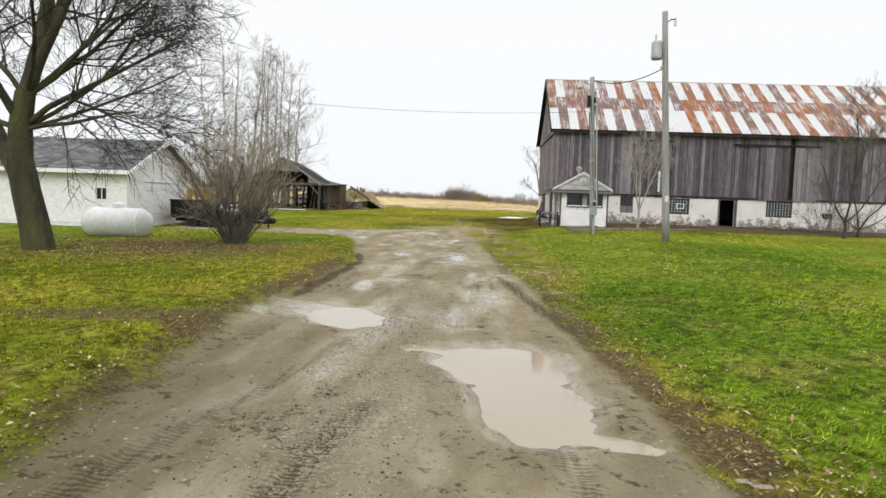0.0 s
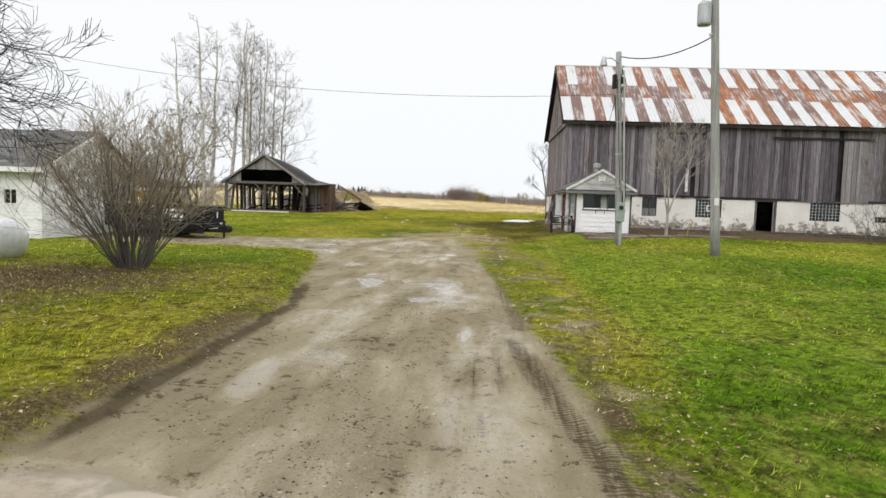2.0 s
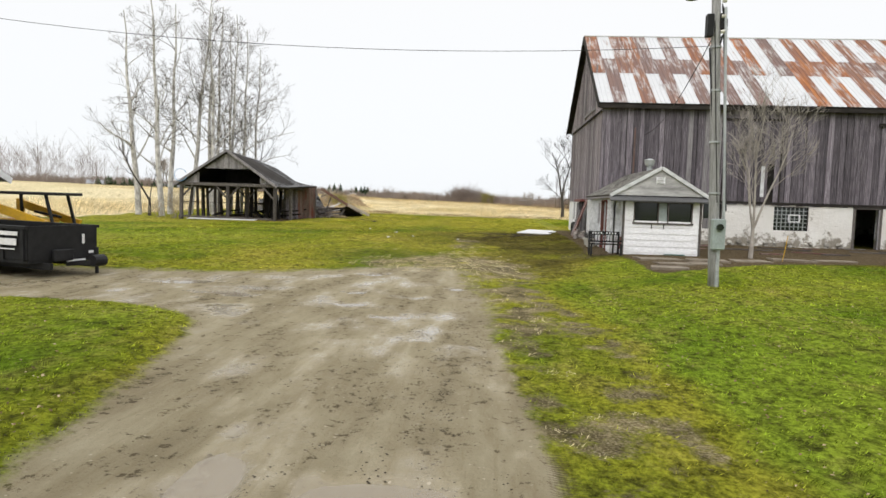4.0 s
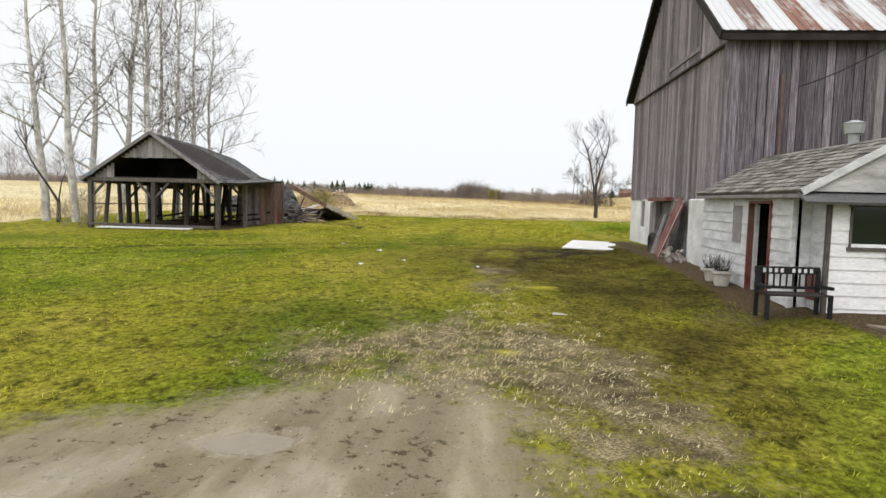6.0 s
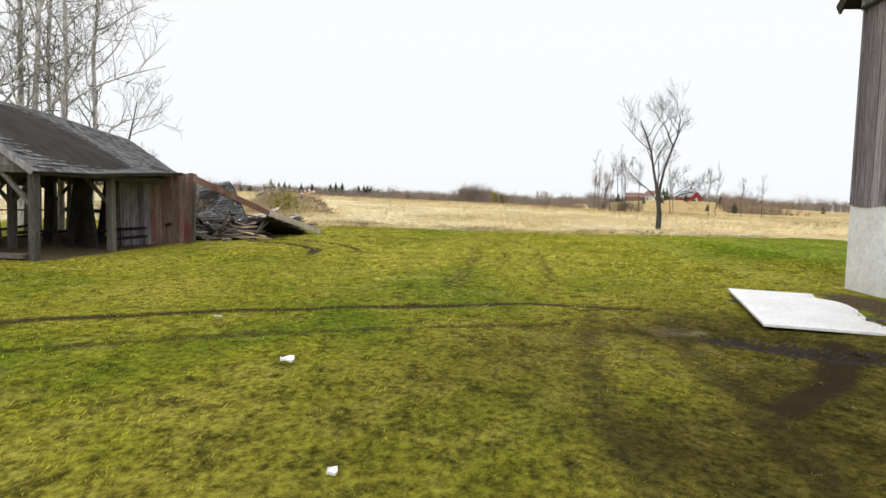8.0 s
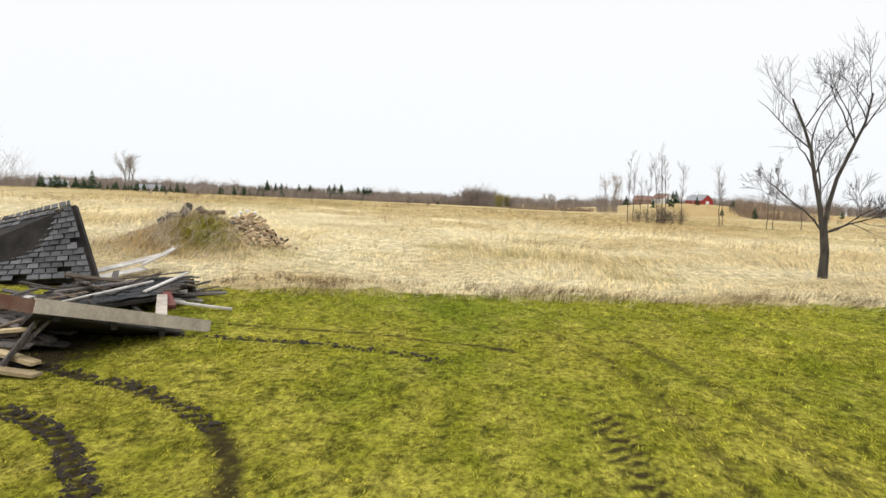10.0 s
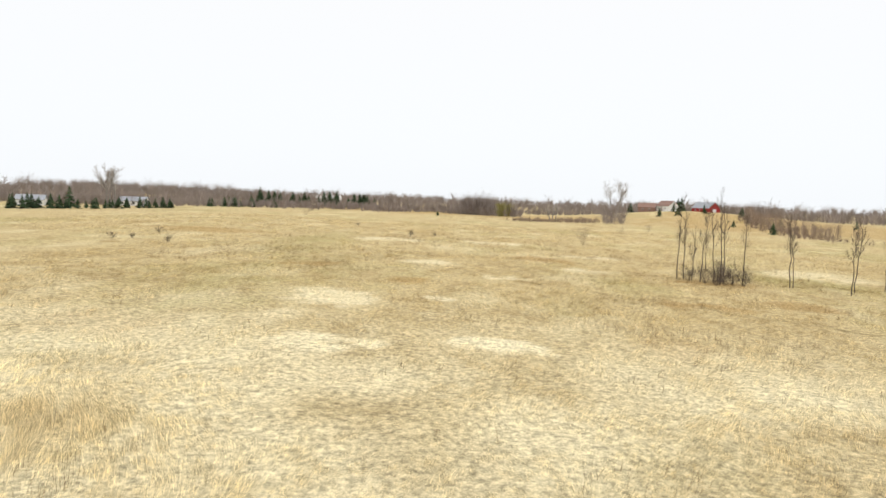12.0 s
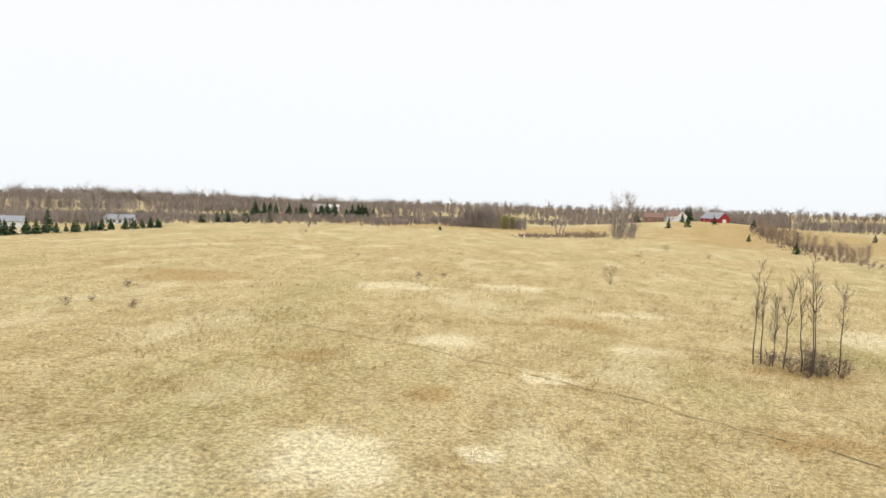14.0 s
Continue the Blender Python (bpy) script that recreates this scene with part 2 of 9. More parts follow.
def whitewash():
    n = Nodes("flaking_whitewash", 0.9, 0.0, 0.2)
    at = n.pos()
    lumps, fine, big = n.noise(at, 4.5, 5, 0.6), n.noise(at, 18, 5), n.noise(at, 0.9, 4)
    c = n.mix(n.ramp(big, (0.35, 0.0), (0.7, 0.6)), (0.80, 0.785, 0.76), (0.64, 0.61, 0.565))
    z = n.node("ShaderNodeSeparateXYZ")
    n.link(n.pos(), z.inputs[0])
    low = n.math("SUBTRACT", 1.15, z.outputs[2])
    flake = n.ramp(n.math("ADD", n.math("MULTIPLY", n.math("POWER", n.math("MAXIMUM", low, 0.0), 1.6), 0.27), n.noise(at, 2.6, 6, 0.7)), (0.60, 0.0), (0.69, 1.0))
    c = n.mix(flake, c, n.mix(fine, (0.20, 0.18, 0.15), (0.36, 0.33, 0.28)))
    n.color(c).bump(n.math("ADD", lumps, n.math("MULTIPLY", fine, 0.4)), 0.7, 0.05)
    return n.mat


def roof_metal(name, base, rust, amount):
    n = Nodes(name, 0.55, 0.25, 0.4)
    w = n.rnd()
    at = n.pos("world", (3.2, 0.3, 0.3))
    streak, blot, fine = n.noise(at, 3, 5, 0.65, w), n.noise(n.pos(), 0.8, 4, 0.6, w), n.noise(n.pos(), 22, 4)
    f = n.math("ADD", n.math("MULTIPLY", streak, 0.6), n.math("MULTIPLY", blot, 0.4))
    f = n.ramp(f, (0.62 - amount, 0.0), (0.72 - amount, 1.0))
    r = n.mix(n.ramp(n.noise(at, 2.0, 4, 0.6), (0.45, 0.0), (0.65, 1.0)), rust, (0.42, 0.165, 0.055))
    old = n.math("ADD", n.math("MULTIPLY", w, 0.45), n.math("MULTIPLY", n.noise(n.pos("world", (1, 0.4, 0.4)), 0.16, 2, 0.5), 0.9))
    r = n.mix(n.ramp(old, (0.55, 0.0), (0.9, 0.8)), r, (0.18, 0.14, 0.138))
    c = n.mix(f, n.mix(n.ramp(blot, (0.4, 0.0), (0.7, 0.35)), base, (0.45, 0.46, 0.48)), r)
    n.color(c).bump(fine, 0.15, 0.004)
    n.rough(n.mix(f, (0.45,) * 3, (0.9,) * 3))
    return n.mat


WASH = whitewash()
ROOF_WHITE = roof_metal("pale_roof_sheet", (0.56, 0.565, 0.58), (0.27, 0.14, 0.085), 0.05)
ROOF_RUST = roof_metal("rusty_roof_sheet", (0.44, 0.42, 0.41), (0.25, 0.11, 0.065), 0.215)


def field_colour(n):
    """Dry meadow: straw, brown and a little green, in drifts."""
    at = n.pos("world", (1, 0.45, 1))
    drift, small, bright = n.noise(at, 0.045, 4, 0.6), n.noise(n.pos("world", (1, 0.6, 1)), 0.35, 4, 0.6), n.noise(n.pos("world", (1, 0.5, 1)), 0.11, 3, 0.5)
    c = n.ramp(drift, (0.33, (0.43, 0.325, 0.155)), (0.5, (0.51, 0.405, 0.215)), (0.66, (0.385, 0.325, 0.145)))
    c = n.mix(n.ramp(small, (0.45, 0.0), (0.68, 0.7)), c, (0.32, 0.225, 0.095))
    lie = n.noise(n.pos("world", (0.9, 1.3, 1)), 1.6, 8, 0.75)
    c = n.mix(n.ramp(lie, (0.46, 0.0), (0.66, 0.55)), c, (0.64, 0.53, 0.31))
    # tan-brown hollows: shadow between the matted clumps, painted as a tone
    c = n.mix(n.ramp(lie, (0.34, 0.8), (0.46, 0.0)), c, (0.25, 0.18, 0.075))
    c = n.mix(n.ramp(bright, (0.55, 0.0), (0.68, 0.5)), c, (0.64, 0.55, 0.34))
    c = n.mix(n.attr("brown"), c, (0.36, 0.225, 0.08))
    c = n.mix(n.attr("green"), c, (0.25, 0.24, 0.06))
    return n.mix(n.attr("pale"), c, (0.76, 0.67, 0.44))


def lawn_colour(n, plain=False):
    at = n.pos("world", (1, 0.7, 1))
    a, b, c3 = n.noise(at, 0.22, 4, 0.6), n.noise(at, 1.3, 4, 0.65), n.noise(at, 13, 6, 0.75)
    c = n.ramp(a, (0.34, (0.12, 0.17, 0.011)), (0.5, (0.235, 0.238, 0.022)), (0.66, (0.32, 0.285, 0.042)))
    c = n.mix(n.attr("lush"), c, n.ramp(a, (0.35, (0.09, 0.165, 0.010)), (0.65, (0.19, 0.275, 0.022))))
    c = n.mix(n.ramp(b, (0.52, 0.0), (0.76, 0.6)), c, (0.33, 0.28, 0.075))
    c = n.mix(n.attr("dry"), c, n.ramp(b, (0.35, (0.22, 0.222, 0.02)), (0.65, (0.45, 0.40, 0.07))))
    c = n.mix(n.attr("olive"), c, n.ramp(b, (0.36, (0.052, 0.040, 0.010)), (0.66, (0.14, 0.12, 0.025))))
    if plain:
        return n.mix(1.0, c, n.ramp(n.noise(at, 5.5, 5, 0.75), (0.36, 0.4), (0.5, 0.95), (0.66, 1.7)), "MULTIPLY")
    # Dark mottling puts the shade between grass blades into the ground colour.
    c = n.mix(n.ramp(n.noise(at, 4.2, 6, 0.75), (0.48, 0.0), (0.64, 0.85)), c, (0.036, 0.036, 0.008))
    return n.mix(0.9, c, n.mix(1.0, c, n.ramp(c3, (0.36, 0.28), (0.64, 1.65)), "MULTIPLY"))


def pebbles(n, at, scale, share):
    """Mask of single small stones: share 0..1 of the cells."""
    cell = n.node("ShaderNodeTexVoronoi")
    cell.inputs["Scale"].default_value = scale
    n.link(at, cell.inputs["Vector"])
    tone = n.node("ShaderNodeSeparateColor")
    n.link(cell.outputs["Color"], tone.inputs[0])
    stone = n.math("LESS_THAN", cell.outputs["Distance"], n.math("ADD", 0.16, n.math("MULTIPLY", tone.outputs[1], 0.3)))
    return n.math("MULTIPLY", stone, n.math("LESS_THAN", tone.outputs[0], share)), tone.outputs[2]


def ground_material():
    n = Nodes("ground_cover", 0.9, 0.0, 0.3)
    at = n.pos()
    fine, mid = n.noise(at, 30, 6, 0.7), n.noise(n.pos("world", (1, 0.55, 1)), 1.9, 7, 0.68)
    wob = n.math("MULTIPLY", n.math("SUBTRACT", n.noise(at, 1.7, 8, 0.78), 0.5), 1.15)
    rough_edge = n.math("MULTIPLY", n.math("SUBTRACT", n.noise(at, 5.5, 8, 0.8), 0.5), 1.5)
    # mud drive: smooth pale silt, dragged along the wheel lanes, with dark clots
    lane = n.noise(n.pos("world", (1, 0.26, 1)), 1.7, 6, 0.62)
    drag = n.noise(n.pos("world", (1, 0.11, 1)), 11, 5, 0.65)
    mud = n.ramp(lane, (0.34, (0.25, 0.212, 0.138)), (0.5, (0.315, 0.272, 0.18)), (0.66, (0.385, 0.34, 0.235)))
    mud = n.mix(n.ramp(mid, (0.47, 0.0), (0.68, 0.42)), mud, (0.235, 0.196, 0.12))
    mud = n.mix(n.ramp(drag, (0.52, 0.0), (0.74, 0.4)), mud, (0.20, 0.158, 0.085))
    clot = n.math("ADD", n.noise(at, 7.0, 7, 0.75), n.math("MULTIPLY", lane, -0.35))
    mud = n.mix(n.ramp(clot, (0.405, 0.0), (0.455, 0.9)), mud, (0.09, 0.07, 0.042))
    mud = n.mix(n.ramp(fine, (0.56, 0.0), (0.72, 0.5)), mud, (0.15, 0.12, 0.07))
    grit, tone = pebbles(n, at, 27, n.math("ADD", 0.015, n.math("MULTIPLY", n.attr("grit"), 0.6)))
    stones = n.mix(tone, (0.19, 0.155, 0.10), (0.52, 0.46, 0.35))
    mud = n.mix(n.ramp(n.math("ADD", n.attr("rut"), n.math("MULTIPLY", wob, 0.4)), (0.2, 0.0), (0.8, 0.85)), mud, (0.085, 0.065, 0.038))
    bars = n.node("ShaderNodeTexWave")
    bars.bands_direction = "Y"
    bars.inputs["Scale"].default_value, bars.inputs["Distortion"].default_value = 6.5, 8.0
    bars.inputs["Detail"].default_value = 3.0
    n.link(at, bars.inputs["Vector"])
    comb = n.noise(n.pos("world", (1, 0.05, 1)), 26, 3, 0.6)
    lug = n.math("MULTIPLY", n.attr("tread"), n.math("ADD", n.math("MULTIPLY", bars.outputs["Fac"], 0.28), n.math("MULTIPLY", comb, 0.85)))
    mud = n.mix(n.ramp(lug, (0.3, 0.0), (0.66, 0.8)), mud, (0.10, 0.076, 0.042))
    mud = n.mix(n.math("MULTIPLY", grit, 0.85), mud, stones)
    lawn = lawn_colour(n)
    leafy = n.math("ADD", n.attr("leafy"), n.math("ADD", wob, n.math("MULTIPLY", rough_edge, 0.5)))
    lawn = n.mix(n.ramp(leafy, (0.42, 0.0), (0.72, 0.9)), lawn, n.ramp(fine, (0.36, (0.05, 0.038, 0.02)), (0.54, (0.145, 0.108, 0.06)), (0.7, (0.30, 0.225, 0.13))))
    straw = n.math("ADD", n.attr("worn"), n.math("ADD", n.math("MULTIPLY", wob, 1.2), n.math("MULTIPLY", rough_edge, 0.6)))
    bare = n.ramp(fine, (0.34, (0.06, 0.045, 0.022)), (0.5, (0.17, 0.138, 0.076)), (0.68, (0.37, 0.315, 0.205)))
    patch = n.noise(at, 1.5, 8, 0.72)
    bare = n.mix(1.0, bare, n.ramp(patch, (0.36, 0.35), (0.5, 1.0), (0.62, 1.75)), "MULTIPLY")
    bare = n.mix(n.math("MULTIPLY", grit, 0.7), bare, stones)
    lawn = n.mix(n.ramp(straw, (0.38, 0.0), (0.66, 0.95)), lawn, bare)
    lawn = n.mix(n.ramp(n.math("ADD", n.attr("moss"), wob), (0.5, 0.0), (0.8, 0.85)), lawn, n.mix(fine, (0.30, 0.285, 0.02), (0.60, 0.53, 0.07)))
    torn = n.math("ADD", n.attr("rut"), n.math("MULTIPLY", n.math("ADD", wob, rough_edge), 0.32))
    lawn = n.mix(n.ramp(torn, (0.28, 0.0), (0.6, 0.92)), lawn, n.mix(fine, (0.014, 0.010, 0.006), (0.065, 0.047, 0.024)))
    c = n.mix(n.ramp(n.math("ADD", n.attr("mud"), n.math("ADD", n.math("MULTIPLY", wob, 0.8), n.math("MULTIPLY", rough_edge, 0.3))), (0.36, 0.0), (0.64, 1.0)), lawn, mud)
    dirt = n.ramp(n.math("ADD", n.attr("dirt"), n.math("ADD", n.math("MULTIPLY", wob, 0.6), n.math("MULTIPLY", rough_edge, 0.4))), (0.44, 0.0), (0.62, 1.0))
    c = n.mix(dirt, c, n.ramp(fine, (0.36, (0.034, 0.025, 0.014)), (0.54, (0.12, 0.09, 0.052)), (0.7, (0.30, 0.24, 0.155))))
    c = n.mix(n.ramp(lug, (0.3, 0.0), (0.66, 0.75)), c, (0.085, 0.066, 0.038))
    fld = n.ramp(n.math("ADD", n.attr("field"), n.math("MULTIPLY", wob, 0.3)), (0.45, 0.0), (0.55, 1.0))
    base = field_colour(n)
    # dark blotches paint the shadows of the grass clumps into the ground
    base = n.mix(0.8, base, n.mix(1.0, base, n.ramp(n.noise(at, 3.4, 9, 0.8), (0.37, 0.27), (0.62, 1.48)), "MULTIPLY"))
    c = n.mix(fld, c, base)
    wet = n.ramp(n.math("ADD", n.attr("wet"), n.math("MULTIPLY", n.math("ADD", wob, n.math("MULTIPLY", n.math("SUBTRACT", lane, 0.5), 1.6)), 0.6)), (0.40, 0.0), (0.75, 1.0))
    n.color(n.mix(wet, c, n.mix(1.0, c, (0.72, 0.7, 0.68), "MULTIPLY")))
    n.rough(n.mix(wet, (0.95,) * 3, (0.1,) * 3))
    n.put_in(n.math("ADD", 0.03, n.math("MULTIPLY", wet, 0.45)), n.b.inputs["Specular IOR Level"])
    relief = n.math("ADD", fine, n.math("ADD", n.math("MULTIPLY", mid, 0.5), n.math("MULTIPLY", n.math("MULTIPLY", lug, -1.0), 0.9)))
    relief = n.math("ADD", relief, n.math("ADD", n.math("MULTIPLY", grit, 0.35), n.math("MULTIPLY", n.noise(at, 7, 5, 0.7), 1.6)))
    n.bump(relief, 0.9, 0.05)
    calm = n.math("MULTIPLY", n.math("SUBTRACT", 1.0, n.math("MULTIPLY", wet, 0.93)), 0.9)
    bump = n.b.inputs["Normal"].links[0].from_node
    n.link(calm, bump.inputs["Strength"])
    return n.mat


def blade_material(name, kind):
    n = Nodes(name, 0.95, 0.0, 0.02)
    c = field_colour(n) if kind == "field" else lawn_colour(n, True)
    v = n.island()
    c = n.mix(1.0, c, n.ramp(v, (0.0, 0.36), (0.45, 1.05), (1.0, 1.95)), "MULTIPLY")
    if kind == "lawn":
        c = n.mix(1.0, c, n.ramp(n.attr("tuft"), (0.0, 0.38), (0.5, 0.98), (1.0, 1.75)), "MULTIPLY")
    n.color(c)
    tr, ms = n.node("ShaderNodeBsdfTranslucent"), n.node("ShaderNodeMixShader")
    n.link(c, tr.inputs[0])
    ms.inputs[0].default_value = 0.45
    n.link(n.b.outputs[0], ms.inputs[1])
    n.link(tr.outputs[0], ms.inputs[2])
    n.link(ms.outputs[0], n.nt.nodes["Material Output"].inputs[0])
    return n.mat


GROUND = ground_material()
FIELD_BLADE, LAWN_BLADE = blade_material("dry_grass_blade", "field"), blade_material("lawn_blade", "lawn")


def water_material(name, most):
    """Silty water that clears towards its rim."""
    n = Nodes(name, 0.06, 0.0, 0.5)
    at = n.pos()
    rim = n.math("ADD", n.attr("deep"), n.math("MULTIPLY", n.math("SUBTRACT", n.noise(at, 6.0, 5, 0.7), 0.5), 0.7))
    n.put_in(n.math("MULTIPLY", n.ramp(rim, (0.1, 0.0), (0.55, 1.0)), most), n.b.inputs["Alpha"])
    n.color(n.mix(n.noise(at, 0.8, 3), (0.29, 0.245, 0.175), (0.37, 0.315, 0.235)))
    n.bump(n.noise(at, 9, 2), 0.04, 0.01)
    return n.mat


WATER, WATER_THIN = water_material("muddy_water", 1.0), water_material("thin_muddy_water", 0.6)


# ---- mesh helpers ----
def link_mesh(name, me, material, parent=None, label=""):
    if material is not None and not me.materials:
        me.materials.append(material)
    ob = new(name, me)
    ob.parent = parent
    return tagged(ob, label)


def part(name, bm, material, parent=None, label="", smooth=False):
    me = bpy.data.meshes.new(name)
    bm.to_mesh(me)
    bm.free()
    if smooth:
        me.shade_smooth()
    return link_mesh(name, me, material, parent, label)


def empty(name, m=None):
    ob = new(name)
    ob.empty_display_size = 0.2
    if m is not None:
        ob.matrix_basis = m
    return ob


def tri_mesh(name, verts, tris, material, parent=None, label=""):
    """A large mesh of triangles from arrays."""
    me = bpy.data.meshes.new(name)
    verts, tris = np.asarray(verts, np.float32), np.asarray(tris, np.int32)
    me.vertices.add(len(verts))
    me.vertices.foreach_set("co", verts.ravel())
    me.loops.add(tris.size)
    me.loops.foreach_set("vertex_index", tris.ravel())
    me.polygons.add(len(tris))
    me.polygons.foreach_set("loop_start", np.arange(0, tris.size, 3, dtype=np.int32))
    me.update(calc_edges=True)
    return link_mesh(name, me, material, parent, label)


def box(bm, at, size, m=None, bevel=0.0):
    """Adds a box by its centre and size, turned by m about its centre."""
    t = Matrix.Translation(at) @ (m if m is not None else Matrix()) @ Matrix.Diagonal((*size, 1))
    made = bmesh.ops.create_cube(bm, size=1.0, matrix=t)["verts"]
    if bevel:
        edges = list({e for v in made for e in v.link_edges})
        bmesh.ops.bevel(bm, geom=edges, offset=bevel, segments=1, affect="EDGES")
    return bm


def span(bm, a, b, width, depth, bevel=0.0):
    """Adds a beam from a to b."""
    a, b = Vector(a), Vector(b)
    d = b - a
    turn = d.to_track_quat("Z", "Y").to_matrix().to_4x4()
    return box(bm, (a + b) / 2, (width, depth, d.length), turn, bevel)


def tube(bm, pts, radii, sides=8, cap=True):
    pts = [Vector(p) for p in pts]
    rings = []
    for i, p in enumerate(pts):
        d = (pts[min(i + 1, len(pts) - 1)] - pts[max(i - 1, 0)]).normalized()
        u = d.orthogonal().normalized() if i == 0 else (u - d * u.dot(d)).normalized()
        v, r = d.cross(u), float(radii[i] if isinstance(radii, (list, tuple)) else radii)
        rings.append([bm.verts.new(p + r * (math.cos(k) * u + math.sin(k) * v)) for k in np.linspace(0, 2 * math.pi, sides, endpoint=False)])
    for a, b in zip(rings, rings[1:]):
        for k in range(sides):
            bm.faces.new((a[k], a[(k + 1) % sides], b[(k + 1) % sides], b[k]))
    if cap:
        bm.faces.new(rings[0][::-1]), bm.faces.new(rings[-1])
    return bm


def slab(bm, quad, thick):
    """A plate under the four corners of its upper face."""
    q = [Vector(p) for p in quad]
    nrm = (q[1] - q[0]).cross(q[3] - q[0]).normalized()
    if nrm.z < 0:
        q, nrm = q[::-1], -nrm
    top, low = [bm.verts.new(p) for p in q], [bm.verts.new(p - nrm * thick) for p in q]
    bm.faces.new(top), bm.faces.new(low[::-1])
    for k in range(4):
        bm.faces.new((top[k], low[k], low[(k + 1) % 4], top[(k + 1) % 4]))
    return bm


B = bmesh.new


def plate(bm, pts, push):
    """A flat polygon made thick by the vector push."""
    a = [bm.verts.new(p) for p in pts]
    b = [bm.verts.new(Vector(p) + Vector(push)) for p in pts]
    bm.faces.new(a), bm.faces.new(b[::-1])
    for k in range(len(a)):
        j = (k + 1) % len(a)
        bm.faces.new((a[j], a[k], b[k], b[j]))
    bmesh.ops.recalc_face_normals(bm, faces=bm.faces[:])
    return bm


# ---- ground ----
def ss(a, b, v):
    u = np.clip((np.asarray(v, float) - a) / (b - a), 0, 1)
    return u * u * (3 - 2 * u)


PUDDLES = [  # centre x, y, half sizes, turn in degrees
    (3.02, 5.95, 0.66, 0.93, 10), (3.22, 4.7, 0.51, 0.9, 4), (2.3, 6.45, 0.32, 0.2, 0), (3.7, 4.0, 0.34, 0.16, -12), (1.1, 8.1, 0.55, 0.82, 18), (0.35, 8.55, 0.62, 0.62, -20),
    (2.69, 7.62, 0.17, 0.15, 0), (0.45, 18.9, 0.26, 1.3, 6), (1.7, 18.9, 0.62, 0.36, 0), (1.9, 16.6, 0.52, 0.4, 0), (1.7, 30.05, 0.3, 0.3, 0), (-0.7, 32.1, 0.6, 0.3, 15),
    (-0.6, 29.0, 0.32, 0.25, 0), (-4.9, 29.6, 0.9, 0.5, 5), (-3.2, 28.2, 1.0, 0.4, -8), (2.65, 38.65, 0.22, 0.28, 0), (4.4, 3.5, 0.17, 0.07, -30),
    (-0.4, 27.4, 0.8, 0.25, 0), (0.75, 26.2, 0.5, 0.22, 0),
]
SHEEN = [  # wet streaks without standing water: centre x, y, half sizes, strength
    (1.06, 4.7, 0.22, 0.6, 0.55), (2.57, 10.4, 0.15, 1.5, 0.8), (0.72, 11.3, 0.24, 0.9, 0.95), (1.3, 9.6, 0.3, 0.6, 0.6), (2.6, 13.6, 0.16, 1.4, 0.8), (1.35, 12.6, 0.5, 1.5, 0.4), (1.2, 16.5, 0.8, 3.5, 0.55), (-2.9, 28.9, 1.6, 0.7, 0.8), (2.0, 20.5, 0.5, 2.0, 0.35), (0.2, 22.5, 0.8, 2.5, 0.35), (1.3, 29.0, 1.2, 1.6, 0.4), (-2.0, 31.0, 2.0, 0.9, 0.4), (4.35, 3.6, 0.35, 0.25, 0.5), (0.3, 33.0, 0.8, 0.5, 0.5), (2.2, 3.4, 0.5, 1.2, 0.2),
]


def puddle_depth(x, y, k):
    cx, cy, a, b, turn = PUDDLES[k]
    c, s = math.cos(radians(turn)), math.sin(radians(turn))
    u, v = (x - cx) * c + (y - cy) * s, -(x - cx) * s + (y - cy) * c
    ang = np.arctan2(v / b, u / a)
    wild = 0.05 if k < 7 else 0.38
    wob = 1 + 0.055 * np.sin(3 * ang + k) + 0.035 * np.sin(7 * ang + 2 * k) + wild * (lattice(x, y, 0.22 if k < 7 else 0.42, 60 + k) - 0.3 * (k > 6))
    return np.sqrt((u / a) ** 2 + (v / b) ** 2) / wob


def lattice(x, y, step, seed):
    """Smooth noise in -1..1 on arrays."""
    gx, gy = x / step, y / step
    ix, iy = np.floor(gx).astype(np.int64), np.floor(gy).astype(np.int64)
    fx, fy = gx - ix, gy - iy
    fx, fy = fx * fx * (3 - 2 * fx), fy * fy * (3 - 2 * fy)

    def h(i, j):
        v = np.sin(i * 127.1 + j * 311.7 + seed * 74.7) * 43758.5453
        return (v - np.floor(v)) * 2 - 1

    return (h(ix, iy) * (1 - fx) + h(ix + 1, iy) * fx) * (1 - fy) + (h(ix, iy + 1) * (1 - fx) + h(ix + 1, iy + 1) * fx) * fy


def drive_left(y):
    return np.interp(y, [-60, 3, 5, 8, 11, 15, 17.5, 20.5, 23, 25, 26.2, 26.9], [0.6, 0.45, 0.2, -0.15, -0.05, -0.15, -0.7, -1.3, -1.8, -2.4, -4.5, -11.5])


def drive_right(y):
    return np.interp(y, [-60, 3, 5, 8, 11, 15, 20, 25, 28.5, 30, 34, 38.5], [4.15, 4.15, 4.1, 3.75, 3.75, 3.4, 3.05, 2.6, 2.5, 2.2, 1.7, 0.9])


def lush_edge(y):
    """Where the worn shoulder of the drive turns to green lawn."""
    return np.interp(y, [-60, 3.9, 5.1, 6.8, 8.8, 11, 14, 17, 26, 29, 32, 34.5, 37.5], [4.8, 4.73, 4.55, 4.42, 4.3, 4.48, 4.69, 4.8, 4.7, 4.0, 4.05, 5.0, 7.0])


